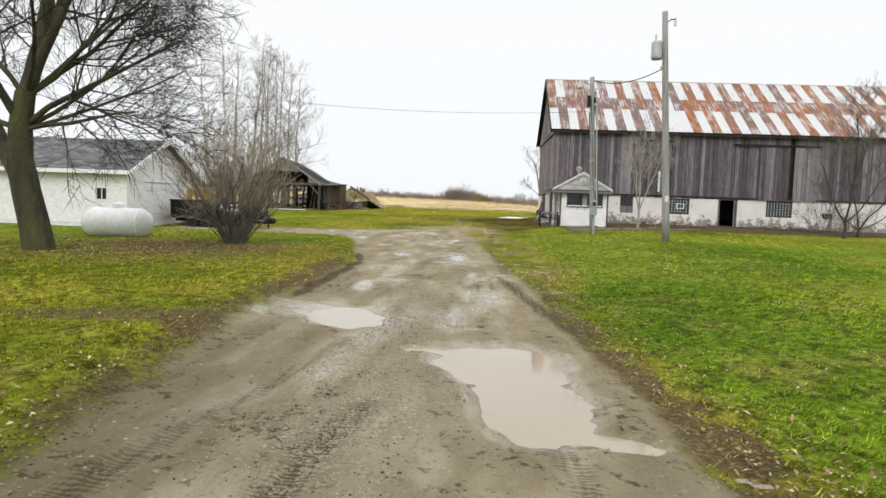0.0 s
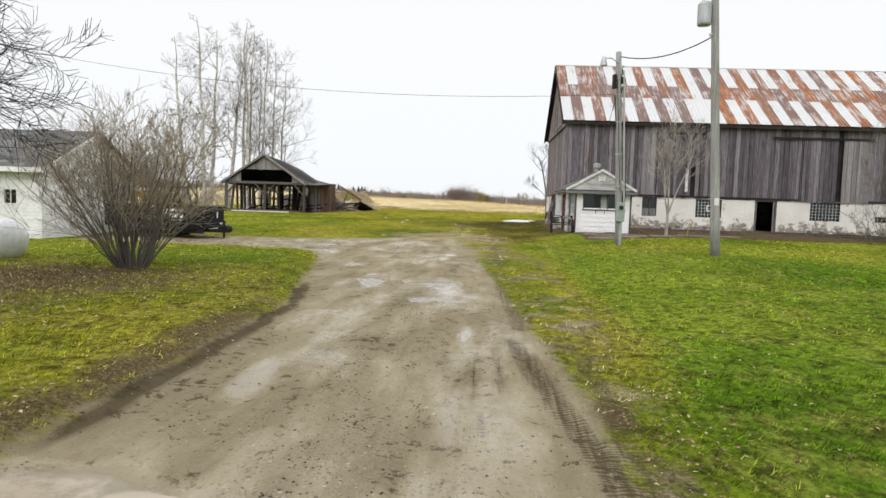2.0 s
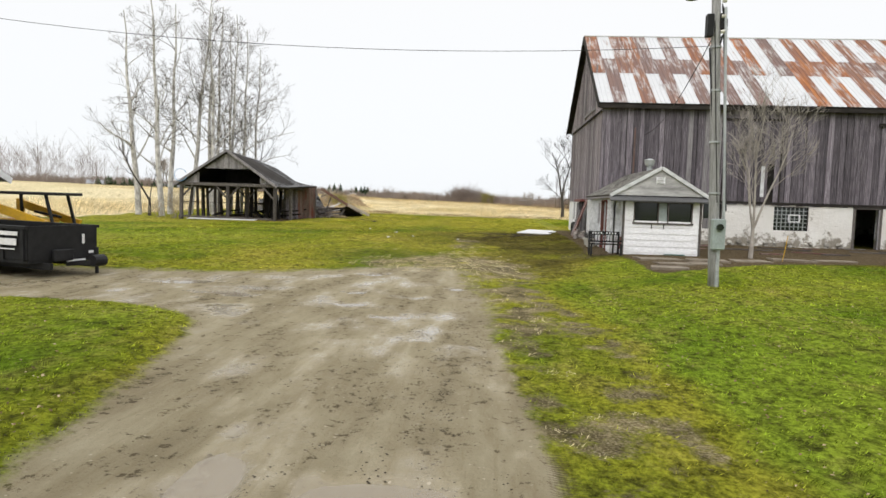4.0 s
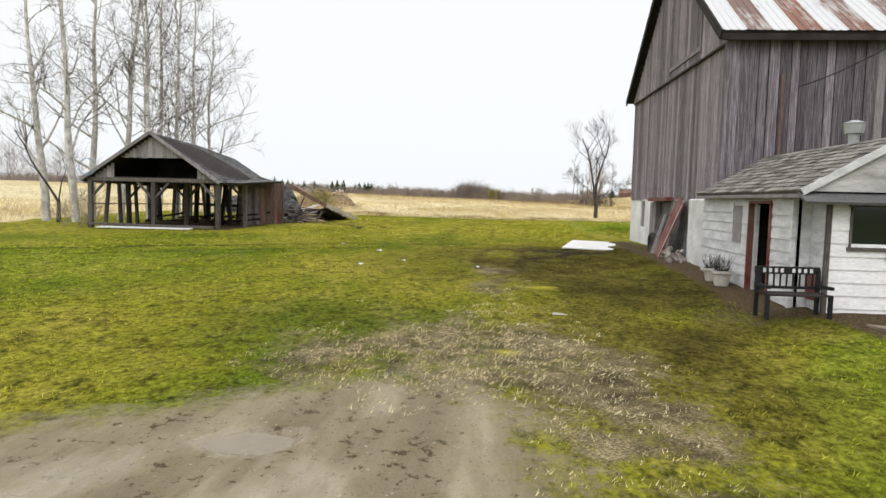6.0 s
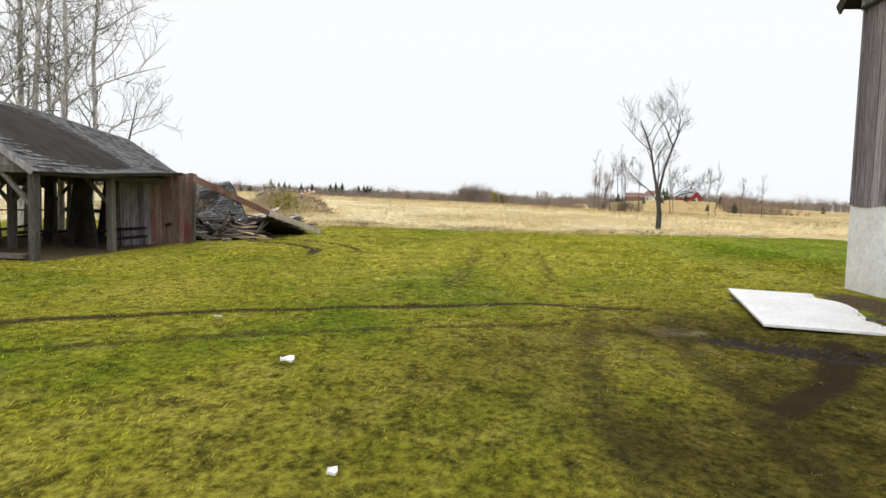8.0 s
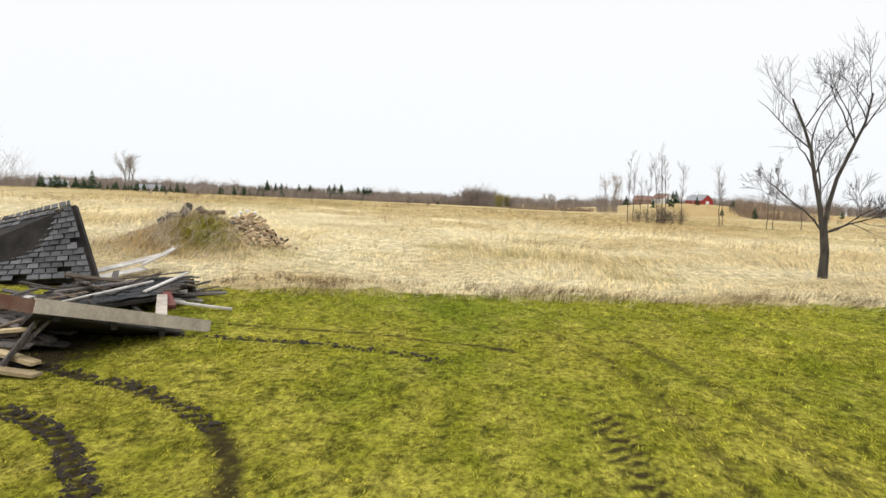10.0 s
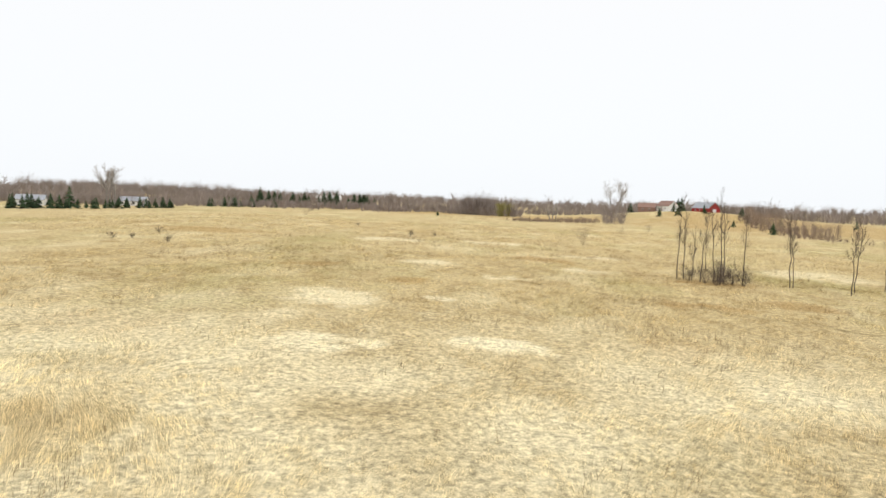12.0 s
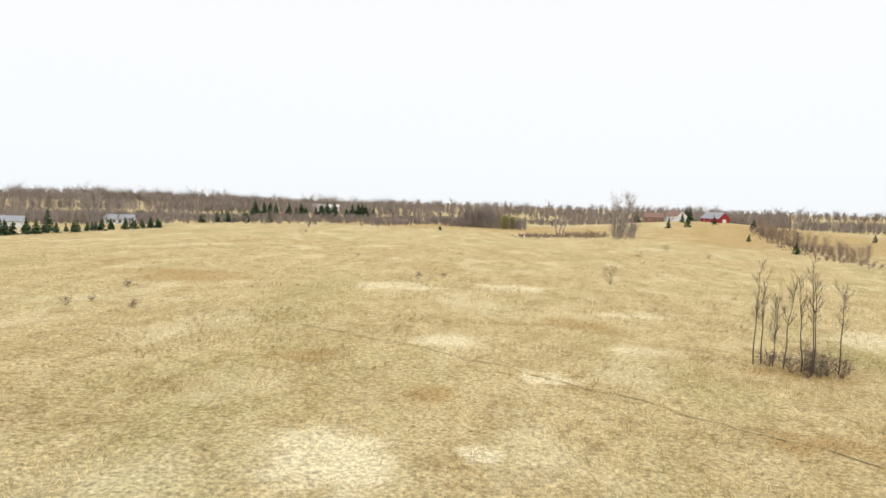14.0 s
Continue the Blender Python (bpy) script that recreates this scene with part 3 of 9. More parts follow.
def drive_mask(x, y):
    soft = 0.35 + 1.5 * ss(22, 32, y)
    m = ss(-0.5, 0.5, x - drive_left(y)) * ss(-soft, soft, drive_right(y) - x)
    far = np.interp(x, [-14, -6, -3.5, -1.5, 0, 1.5, 3], [31.3, 31.6, 32.2, 33.4, 34.6, 35.0, 34.2])
    return m * ss(-1.6, 2.2, far - y)


def yard_edge(x):
    """Where the lawn stops before the barn."""
    return np.interp(x, [7, 8, 10, 12, 16, 24], [32.6, 33.6, 35.4, 36.6, 37.6, 38.4])


def field_edge(x):
    return 75.0 + 0.12 * np.clip(x, -15, 40) + 0.12 * np.sin(x * 0.9)


def field_mask(x, y):
    left = ss(0, 6, -21.5 - x) * ss(30, 44, y)
    return np.maximum(ss(-0.35, 0.35, y - field_edge(x) + 0.38 * lattice(x, y, 0.7, 21) + 0.3 * lattice(x, y, 2.1, 22)), left)


def smooth_height(x, y):
    z = -0.5 + 0.45 * ss(25, 50, y) + 1.5 * ss(50, 120, y) - np.where(x < 0, 2.6 * np.tanh(x / 110), 1.3 * np.tanh(x / 40)) * ss(60, 110, y) - 0.6 * ss(200, 300, y) * (1 - ss(-60, 60, x))
    z = z + 0.22 * ss(4.5, 8, x) * (1 - ss(60, 80, y))
    z = z + 0.16 * (1 - ss(-0.55, 0.3, x - drive_left(np.minimum(y, 25)))) * (1 - ss(24, 27, y))
    z = z + 7.2 * np.exp(-(((x - 135) / 70) ** 2) - ((y - 548) / 70) ** 2) + 1.3 * np.exp(-(((x + 13.6) / 2.3) ** 2) - ((y - 80.7) / 1.6) ** 2)
    return z + ss(260, 900, y) * (3.0 * lattice(x, y, 260, 3) + 2.0)


PATCHES = [  # kind, centre x, y, half sizes: drifts of pale, brown and green grass
    ("pale", -17.6, 120.3, 3.3, 4.6), ("pale", -15.0, 105.4, 3.4, 2.0), ("pale", -6.2, 107.2, 3.4, 1.6), ("pale", -13.5, 151.0, 3.6, 3.0), ("pale", -10.0, 122.0, 1.2, 1.2), ("pale", 6.0, 153.0, 3.6, 1.8), ("pale", -4.5, 139.0, 2.4, 1.6),
    ("pale", -24.0, 190.0, 7.0, 5.0), ("pale", 10.0, 175.0, 5.0, 3.0), ("pale", -6.0, 196.0, 6.0, 3.5), ("pale", 30.0, 120.0, 5.0, 5.0), ("pale", -28.0, 97.0, 4.0, 2.0), ("pale", 38.0, 165.0, 7.0, 7.0),
    ("brown", 4.3, 109.5, 3.4, 2.6), ("brown", -25.7, 141.0, 2.4, 3.0), ("brown", -12.4, 100.3, 1.6, 1.4), ("brown", -28.0, 106.0, 4.0, 3.0), ("brown", -14.0, 133.0, 2.0, 2.4), ("brown", 12.0, 128.0, 4.0, 2.4), ("brown", 1.0, 165.0, 5.0, 4.0), ("brown", 22.0, 132.0, 4.0, 3.0), ("brown", 7.0, 92.0, 1.2, 1.0), ("brown", -60.0, 190.0, 14.0, 8.0), ("brown", 19.5, 147.0, 5.0, 2.5), ("brown", 160.0, 430.0, 90.0, 110.0), ("brown", 20.0, 480.0, 60.0, 50.0), ("brown", -60.0, 500.0, 80.0, 70.0),
    ("green", -0.7, 84.4, 1.8, 1.1), ("green", -10.3, 80.6, 0.9, 0.6), ("green", -8.0, 79.0, 1.2, 0.5), ("green", -13.0, 79.9, 1.0, 1.0), ("brown", -14.6, 79.5, 2.4, 1.6), ("green", -5.0, 88.0, 2.2, 1.2), ("brown", -12.6, 76.9, 2.4, 1.5), ("brown", -9.9, 76.4, 1.6, 1.0), ("brown", -9.8, 74.4, 1.6, 0.7), ("green", -9.8, 80.2, 1.1, 0.6), ("green", -8.6, 78.2, 0.8, 0.4), ("brown", -6.0, 75.2, 2.0, 0.6), ("green", -7.0, 82.6, 1.6, 0.8), ("brown", -2.0, 76.0, 1.4, 0.6), ("brown", 0.6, 79.4, 1.5, 0.8), ("green", 3.0, 80.0, 1.5, 0.8),
]


def lush_mask(x, y):
    right = (1 - 0.45 * ss(23, 31, y)) * ss(-0.2, 0.5, x - lush_edge(y) + 0.2 * lattice(x, y, 0.7, 47)) * (1 - ss(36, 40, y))
    left = 0.6 * ss(0.5, 2.5, -1.0 - x) * ss(14, 20, y) * (1 - ss(25, 28, y))
    far = 0.9 * ss(3, 10, x) * ss(56, 66, y) + 0.5 * ss(2, 6, -3 - x) * (1 - ss(44, 56, y)) * ss(33, 36, y)
    back = 0.75 * np.exp(-(((x + 2.5) / 3.2) ** 2) - ((y - 72.6) / 1.7) ** 2)
    return np.clip((right + left + far + back) * (0.85 + 0.4 * lattice(x, y, 3.0, 41)), 0, 1)


def dry_mask(x, y):
    return np.clip(0.6 * ss(50, 62, y) * (1 - 0.7 * ss(4, 12, x)) * (0.9 + 0.5 * lattice(x, y, 3.2, 43)), 0, 1)


def field_patches(x, y):
    out = {"pale": np.zeros_like(x), "brown": np.zeros_like(x), "green": np.zeros_like(x)}
    wob = 0.55 * lattice(x, y, 2.3, 31) + 0.4 * lattice(x, y, 0.8, 32) + 0.3 * lattice(x, y, 5.0, 33)
    for kind, cx, cy, a, b in PATCHES:
        d = ((x - cx) / a) ** 2 + ((y - cy) / b) ** 2
        out[kind] = np.maximum(out[kind], (1 - ss(0.35, 1.35, d + wob)) * (min(0.95, 0.4 + 14.0 / (cy - 85)) if kind == "pale" else 0.5))
    near = 0.72 * (1 - ss(98, 122, y)) * np.clip(0.8 + 0.6 * lattice(x, y, 4.0, 35), 0.2, 1)
    return np.maximum(out["pale"], near * (1 - out["green"]) * (1 - 0.9 * np.exp(-(((x + 13.8) / 2.2) ** 2) - ((y - 79.6) / 1.8) ** 2))), out["brown"], out["green"] * 0.6


TRACKS = [  # kind, half width, strength, points
    ("torn", 0.09, 1.0, ((-10.4, 66.4), (-9.04, 66.25), (-7.7, 65.75), (-6.6, 65.2), (-5.6, 64.35))), ("torn", 0.1, 1.0, ((-9.4, 65.0), (-8.3, 64.5), (-7.2, 63.9), (-6.1, 62.7), (-5.9, 61.0))),
    ("torn", 0.06, 0.85, ((-8.3, 68.45), (-5.6, 68.5), (-4.3, 68.2), (-3.1, 67.65))), ("thin", 0.08, 0.75, ((-9.2, 69.8), (-6.7, 69.55), (-4.5, 69.4), (-2.0, 68.7))),
    ("soft", 0.16, 0.75, ((-5.6, 64.35), (-5.0, 63.4), (-4.6, 62.2))), ("soft", 0.2, 0.46, ((-1.3, 70.6), (-0.4, 68.4), (0.0, 66.2), (0.15, 63.9), (0.2, 60.5))), ("soft", 0.2, 0.46, ((0.2, 70.0), (0.85, 67.5), (1.15, 65.5), (1.3, 62.0), (1.2, 57.0))),
    ("lug", 0.3, 1.0, ((-1.05, 55.5), (-0.92, 59.5), (-0.75, 62.0), (-0.92, 65.5))), ("soft", 0.2, 0.7, ((-14.0, 45.2), (-8.8, 48.6), (-4.0, 51.6), (0.5, 53.6), (2.5, 53.2))), ("soft", 0.17, 0.55, ((-13.0, 43.6), (-7.6, 47.0), (-3.0, 50.0), (1.0, 51.6))),
    ("soft", 0.3, 0.45, ((1.7, 53.5), (1.1, 50.0), (0.9, 47.0), (1.0, 44.5))), ("soft", 0.3, 0.45, ((2.9, 52.8), (2.4, 50.0), (2.3, 47.0), (2.2, 44.0))), ("torn", 0.2, 0.85, ((3.0, 50.6), (4.0, 49.8), (5.2, 49.5))), ("soft", 0.2, 0.8, ((2.6, 47.5), (3.6, 48.6), (4.6, 50.6))),
    ("tread", 0.13, 1.0, ((3.2, 13.4), (3.32, 12.1), (3.52, 10.5), (3.65, 9.6), (3.85, 8.2))), ("tread", 0.12, 0.9, ((3.88, 13.4), (3.91, 11.2), (3.85, 10.1), (3.82, 9.2), (3.95, 7.6))), ("tread", 0.05, 0.8, ((2.76, 12.5), (2.76, 10.8), (2.83, 10.0))), ("tread", 0.06, 0.8, ((2.96, 13.2), (3.0, 11.07))),
    ("tread", 0.13, 0.95, ((1.75, 2.4), (1.85, 3.4), (2.0, 4.4))), ("tread", 0.11, 0.85, ((0.75, 2.4), (0.95, 3.8), (1.25, 5.6), (1.4, 6.6))), ("tread", 0.1, 0.8, ((3.45, 2.4), (3.4, 3.4), (3.3, 3.9))), ("tread", 0.14, 0.85, ((3.35, 14.2), (3.2, 17.0), (3.1, 20.0))), ("tread", 0.1, 0.8, ((-0.4, 2.4), (0.1, 3.6), (0.35, 5.0))),
    ("soft", 0.05, 0.3, ((4.3, 25.2), (4.5, 22.0), (4.55, 19.7), (4.5, 15.0), (4.3, 12.0))),
]


def track_field(x, y, pts, width):
    """Falls from 1 on a bent line to 0 beside it."""
    best = np.full_like(x, 1e9)
    for (ax, ay), (bx, by) in zip(pts, pts[1:]):
        dx, dy = bx - ax, by - ay
        t = np.clip(((x - ax) * dx + (y - ay) * dy) / (dx * dx + dy * dy), 0, 1)
        best = np.minimum(best, np.hypot(x - ax - t * dx, y - ay - t * dy))
    return np.exp(-((best * (1 + 0.25 * lattice(x, y, 0.5, 71)) / width) ** 2))


def track_sum(x, y, kinds, grow=1.0):
    out = np.zeros_like(x)
    for kind, width, strength, pts in TRACKS:
        if kind in kinds:
            xs, ys = [p[0] for p in pts], [p[1] for p in pts]
            near = (x > min(xs) - 2) & (x < max(xs) + 2) & (y > min(ys) - 2) & (y < max(ys) + 2)
            out[near] = np.maximum(out[near], strength * track_field(x[near], y[near], pts, width * grow))
    return out


def leaf_mask(x, y):
    under = 0.7 * np.exp(-(((x + 5.0) / 3.2) ** 2) - ((y - 16.6) / 2.2) ** 2) + 0.5 * np.exp(-(((x + 4.5) / 4.5) ** 2) - ((y - 13) / 4.0) ** 2)
    bank = 0.75 * np.exp(-(((x + 1.2) / 1.7) ** 2) - ((y - 6.5) / 0.55) ** 2) + 0.6 * np.exp(-(((x - drive_left(y) + 0.15) / 0.4) ** 2)) * (1 - ss(12, 18, y))
    rim = (0.5 + 0.35 * (1 - ss(7, 10, y)) + 0.35 * lattice(x, y, 0.35, 99)) * ss(-0.5, 0.0, x - drive_right(y)) * (1 - ss(-0.35, 0.35, x - lush_edge(y))) * (1 - 0.4 * ss(9, 18, y)) * (1 - ss(22, 28, y))
    return under + bank + rim


def olive_mask(x, y):
    """Thin grass on dark soil round the worn yard."""
    a = ss(1.0, 3.5, x) * ss(31.5, 36, y) * (1 - ss(50, 55, y)) * (1 - ss(4.2, 6.2, x) * (1 - ss(36, 38, y)))
    b = 0.95 * np.exp(-(((x - 2.0) / 3.2) ** 2) - ((y - 47.5) / 5.5) ** 2) + 0.6 * np.exp(-(((x + 1) / 2.2) ** 2) - ((y - 37) / 2) ** 2)
    return np.clip((a + b) * (0.8 + 0.5 * lattice(x, y, 1.6, 45)), 0, 0.95)


def worn_mask(x, y):
    yard = (0.72 + 0.3 * lattice(x, y, 1.1, 83)) * np.exp(-(((x - 0.6) / 2.8) ** 2) - ((y - 35.6) / 3.0) ** 2) + (0.72 + 0.5 * lattice(x, y, 0.5, 84)) * np.exp(-(((x - 3.0) / 1.15) ** 2) - ((y - 31.6) / 3.8) ** 2)
    yard = yard + (0.76 + 0.45 * lattice(x, y, 0.9, 85)) * np.exp(-(((x - 1.5) / 0.8) ** 2) - ((y - 43.0) / 3.2) ** 2) + (0.5 + 0.4 * lattice(x, y, 0.9, 86)) * np.exp(-(((x - 2.2) / 1.6) ** 2) - ((y - 50.5) / 1.8) ** 2)
    side = 0.44 * ss(-0.5, 0.1, x - drive_right(y)) * (1 - ss(-0.4, 0.2, x - lush_edge(y))) * ss(6, 10, y) * (1 - ss(26, 32, y)) * (0.9 + 0.8 * lattice(x, y, 0.45, 87))
    return yard + side


def ground_height(x, y):
    x, y = np.asarray(x, float), np.asarray(y, float)
    z = smooth_height(x, y)
    near = 1 - ss(90, 160, y)
    m = drive_mask(x, y)
    z = z + near * (0.016 * lattice(x, y, 0.9, 1) + 0.012 * lattice(x, y, 0.33, 2) + m * 0.008 * lattice(x, y, 0.14, 7)) + 0.05 * lattice(x, y, 7, 5) * (1 - m) * (1 - ss(300, 500, y))
    dry = np.ones_like(z)
    for k in range(len(PUDDLES)):
        dry = np.minimum(dry, ss(1.1, 2.2, puddle_depth(x, y, k)))
    for lane, depth in ((1.0, 0.035), (2.55, 0.035), (3.5, 0.03)):
        z = z - m * dry * depth * np.exp(-(((x - lane - 0.15 * np.sin(y * 0.4)) / 0.22) ** 2))
    z = z + m * 0.012 * np.sin((y + 0.25 * x) * 26) * np.exp(-(((x - 3.75) / 0.25) ** 2))
    z = z + 0.35 * field_mask(x, y) * (0.4 * lattice(x, y, 2.2, 9)) * (1 - ss(200, 400, y))
    for k in range(len(PUDDLES)):
        z = z - 0.085 * (1 - ss(0.5, 1.2, puddle_depth(x, y, k)))
    z = z - 0.13 * track_sum(x, y, ("torn",)) + 0.06 * track_sum(x, y, ("torn",), 2.0) - 0.03 * track_sum(x, y, ("soft", "tread", "lug")) + 0.015 * track_sum(x, y, ("soft", "tread", "lug"), 2.0)
    return z


def gz(x, y):
    return float(ground_height(np.array([x]), np.array([y]))[0])


def axis(stops):
    """Steps along one axis: (from, step) pairs."""
    out = []
    for (a, s), (b, _) in zip(stops, stops[1:]):
        out += list(np.linspace(a, b, max(1, round((b - a) / s)), endpoint=False))
    return np.array(out + [stops[-1][0]])


def build_ground():
    xs = axis([(-4000, 600), (-600, 60), (-150, 8), (-40, 1.2), (-14, 0.3), (-10.5, 0.17), (-2.5, 0.12), (-0.8, 0.08), (5.0, 0.18), (7.0, 0.45), (14, 1.2), (40, 8), (150, 60), (600, 600), (4000, 1)])
    ys = axis([(-3000, 600), (-300, 40), (-20, 3), (-2, 0.5), (2.5, 0.085), (10.5, 0.15), (22, 0.18), (42, 0.2), (60, 0.14), (72, 0.3), (86, 0.7), (140, 2.5), (320, 8), (700, 60), (1500, 500), (4500, 1)])
    gx, gy = np.meshgrid(xs, ys)
    fx, fy = gx.ravel(), gy.ravel()
    fz = ground_height(fx, fy)
    w, h = len(xs), len(ys)
    idx = np.arange(w * h).reshape(h, w)
    a, b, c, d = idx[:-1, :-1].ravel(), idx[:-1, 1:].ravel(), idx[1:, 1:].ravel(), idx[1:, :-1].ravel()
    tris = np.concatenate([np.stack([a, b, c], 1), np.stack([a, c, d], 1)])
    ob = tri_mesh("ground", np.stack([fx, fy, fz], 1), tris, GROUND)
    me = ob.data
    me.shade_smooth()
    pud = np.zeros_like(fx)
    for k in range(len(PUDDLES)):
        pud = np.maximum(pud, 0.75 * (1 - ss(0.95, 1.45, puddle_depth(fx, fy, k))))
    rut = np.maximum(track_sum(fx, fy, ("torn",), 1.05), track_sum(fx, fy, ("thin", "soft"), 1.25))
    bank = (1.25 + 0.3 * lattice(fx, fy, 0.6, 52)) * np.exp(-(((fx - drive_left(fy) - 0.08 + 0.07 * lattice(fx, fy, 0.5, 51)) / 0.085) ** 2)) * (1 - ss(16.5, 19, fy)) * ss(8.6, 10.2, fy)
    rut = np.maximum(rut, bank)
    rut = np.maximum(rut, 0.5 * np.exp(-(((fx - 0.7) / 0.75) ** 2)) * (1 - ss(6.8, 8.2, fy)))
    rut = np.maximum(rut, 0.84 * track_sum(fx, fy, ("lug",), 1.2) * (0.55 + 0.45 * np.sin(fy * 20 + 18 * np.abs(fx + 0.9))))
    for sx, sy, sa, sb, sp in SHEEN:
        pud = np.maximum(pud, sp * np.exp(-(((fx - sx) / sa) ** 2) - ((fy - sy) / sb) ** 2) + 0.0)
    mud = drive_mask(fx, fy)
    moss = (0.72 + 0.35 * lattice(fx, fy, 0.45, 94)) * np.exp(-(((fx - 2.6) / 0.6) ** 2) - ((fy - 41.3) / 1.0) ** 2) + 0.75 * np.exp(-(((fx - 1.65) / 0.4) ** 2) - ((fy - 35.7) / 0.35) ** 2) + 0.7 * np.exp(-(((fx - 3.7) / 0.35) ** 2) - ((fy - 31.9) / 0.4) ** 2) + (0.48 + 0.38 * lattice(fx, fy, 0.9, 95)) * np.exp(-(((fx - 4.25) / 0.42) ** 2) - ((fy - 17) / 6.0) ** 2) + 0.35 * np.exp(-(((fx + 1.2) / 0.6) ** 2) - ((fy - 11.5) / 2) ** 2)
    grit = np.exp(-(((fx - 1.95) / 0.45) ** 2)) * ss(3.0, 4.0, fy) * (1 - ss(6.0, 8.5, fy)) + 0.5 * np.exp(-(((fx - 1.9) / 0.7) ** 2) - ((fy - 8.2) / 1.5) ** 2) + 0.4 * worn_mask(fx, fy) * np.clip(0.5 + lattice(fx, fy, 1.3, 81), 0, 1) + 0.25 * np.exp(-(((fx - 4.3) / 0.5) ** 2)) * (1 - ss(5, 9, fy)) + 0.06 * mud
    dirt = ss(-0.6, 0.6, 44.6 - fy) * ss(-0.6, 0.6, fy - yard_edge(fx)) * ss(-0.3, 0.5, fx - 7.1) * (1 - ss(34, 37, fx)) + np.exp(-(((fx - 6.7) / 0.6) ** 2)) * ss(37, 40, fy) * (1 - ss(54, 57, fy)) * 0.85 + 0.5 * np.exp(-(((fx - 5.6) / 1.4) ** 2) - ((fy - 38.3) / 2.2) ** 2) + 0.42 * np.exp(-(((fx - 3.5) / 2.0) ** 2) - ((fy - 49.8) / 2.5) ** 2) + 0.2 * np.exp(-(((fx - 2.6) / 1.6) ** 2) - ((fy - 38.0) / 2.2) ** 2)
    dirt = dirt + 0.9 * np.exp(-(((fx + 10.8) / 2.4) ** 2) - ((fy - 67.0) / 2.2) ** 2) + ss(-0.3, 0.3, fx + 18.3) * ss(-0.3, 0.3, -11.6 - fx) * ss(-0.3, 0.3, fy - 57.1) * ss(-0.5, 0.5, 66 - fy)
    for name, val in (("mud", mud), ("grit", np.clip(grit, 0, 1)), ("tread", track_sum(fx, fy, ("tread",), 1.3)), ("olive", olive_mask(fx, fy)), ("lush", lush_mask(fx, fy)), ("dry", dry_mask(fx, fy)), *zip(("pale", "brown", "green"), field_patches(fx, fy)), ("field", field_mask(fx, fy)), ("rut", rut), ("wet", np.maximum(pud * np.clip(2.2 * mud, 0, 1), mud * (0.44 + 0.26 * lattice(fx, fy * np.where(fy < 24, 0.25, 0.7), 0.5, 17)))), ("leafy", leaf_mask(fx, fy)), ("moss", moss), ("worn", worn_mask(fx, fy)), ("dirt", np.clip(dirt, 0, 1.35))):
        at = me.attributes.new(name, "FLOAT", "POINT")
        at.data.foreach_set("value", np.asarray(val, np.float32))
    tagged(ob, "muddy gravel drive, mown lawn and dry meadow", "ground", kind="structure")


build_ground()


def build_puddle(cluster):
    """Standing water over the hollows of one cluster."""
    x0, x1 = min(PUDDLES[k][0] - 1.5 for k in cluster), max(PUDDLES[k][0] + 1.5 for k in cluster)
    y0, y1 = min(PUDDLES[k][1] - 1.9 for k in cluster), max(PUDDLES[k][1] + 1.9 for k in cluster)
    step = 0.06
    xs, ys = np.arange(x0, x1, step), np.arange(y0, y1, step)
    gx, gy = np.meshgrid(xs, ys)
    inside = np.minimum.reduce([puddle_depth(gx, gy, k) for k in cluster]) < 1.4
    cx, cy = PUDDLES[cluster[0]][:2]
    z = float(smooth_height(np.array([cx]), np.array([cy]))[0]) - 0.036
    cell = inside[:-1, :-1] & inside[1:, :-1] & inside[:-1, 1:] & inside[1:, 1:]
    w = len(xs)
    j, i = np.nonzero(cell)
    a = j * w + i
    tris = np.concatenate([np.stack([a, a + 1, a + 1 + w], 1), np.stack([a, a + 1 + w, a + w], 1)])
    used, inv = np.unique(tris, return_inverse=True)
    v = np.stack([gx.ravel()[used], gy.ravel()[used], np.full(len(used), z)], 1)
    ob = tri_mesh("puddle", v, inv.reshape(-1, 3), WATER if cluster[0] in (0, 4, 6, 15) else WATER_THIN)
    deep = np.maximum.reduce([(0.5 if k == 5 else 1.0) * (1 - ss(0.72, 1.12, puddle_depth(v[:, 0], v[:, 1], k))) for k in cluster])
    ob.data.attributes.new("deep", "FLOAT", "POINT").data.foreach_set("value", deep.astype(np.float32))
    tagged(ob, "brown muddy puddle in the gravel drive", "puddle", "puddles", "structure")


for cluster in ((0, 1, 2, 3), (4, 5), (6,), (7,), (8,), (9,), (10,), (11,), (12,), (13,), (14,), (15,), (16,), (17,), (18,)):
    build_puddle(cluster)


# ---- barn ----
BX0, BX1, BY0, BY1 = 7.37, 34.0, 44.42, 55.9
SILL, EAVE, RIDGE_Y, RIDGE = 1.98, 6.35, 50.2, 10.5
rng = random.Random(7)


def wall_pieces(bm, along, fixed, thick, z0, z1, a, b, holes):
    """A wall from a to b with openings (from, to, low, high) cut through it."""
    def piece(u0, u1, w0, w1):
        if u1 - u0 < 0.01 or w1 - w0 < 0.01:
            return
        c, s = ((u0 + u1) / 2, fixed + thick / 2, (w0 + w1) / 2), (u1 - u0, thick, w1 - w0)
        if along == "y":
            c, s = (c[1], c[0], c[2]), (s[1], s[0], s[2])
        box(bm, c, s)

    u = a
    for h0, h1, w0, w1 in sorted(holes):
        piece(u, h0, z0, z1)
        piece(h0, h1, z0, w0)
        piece(h0, h1, w1, z1)
        u = h1
    piece(u, b, z0, z1)
    return bm


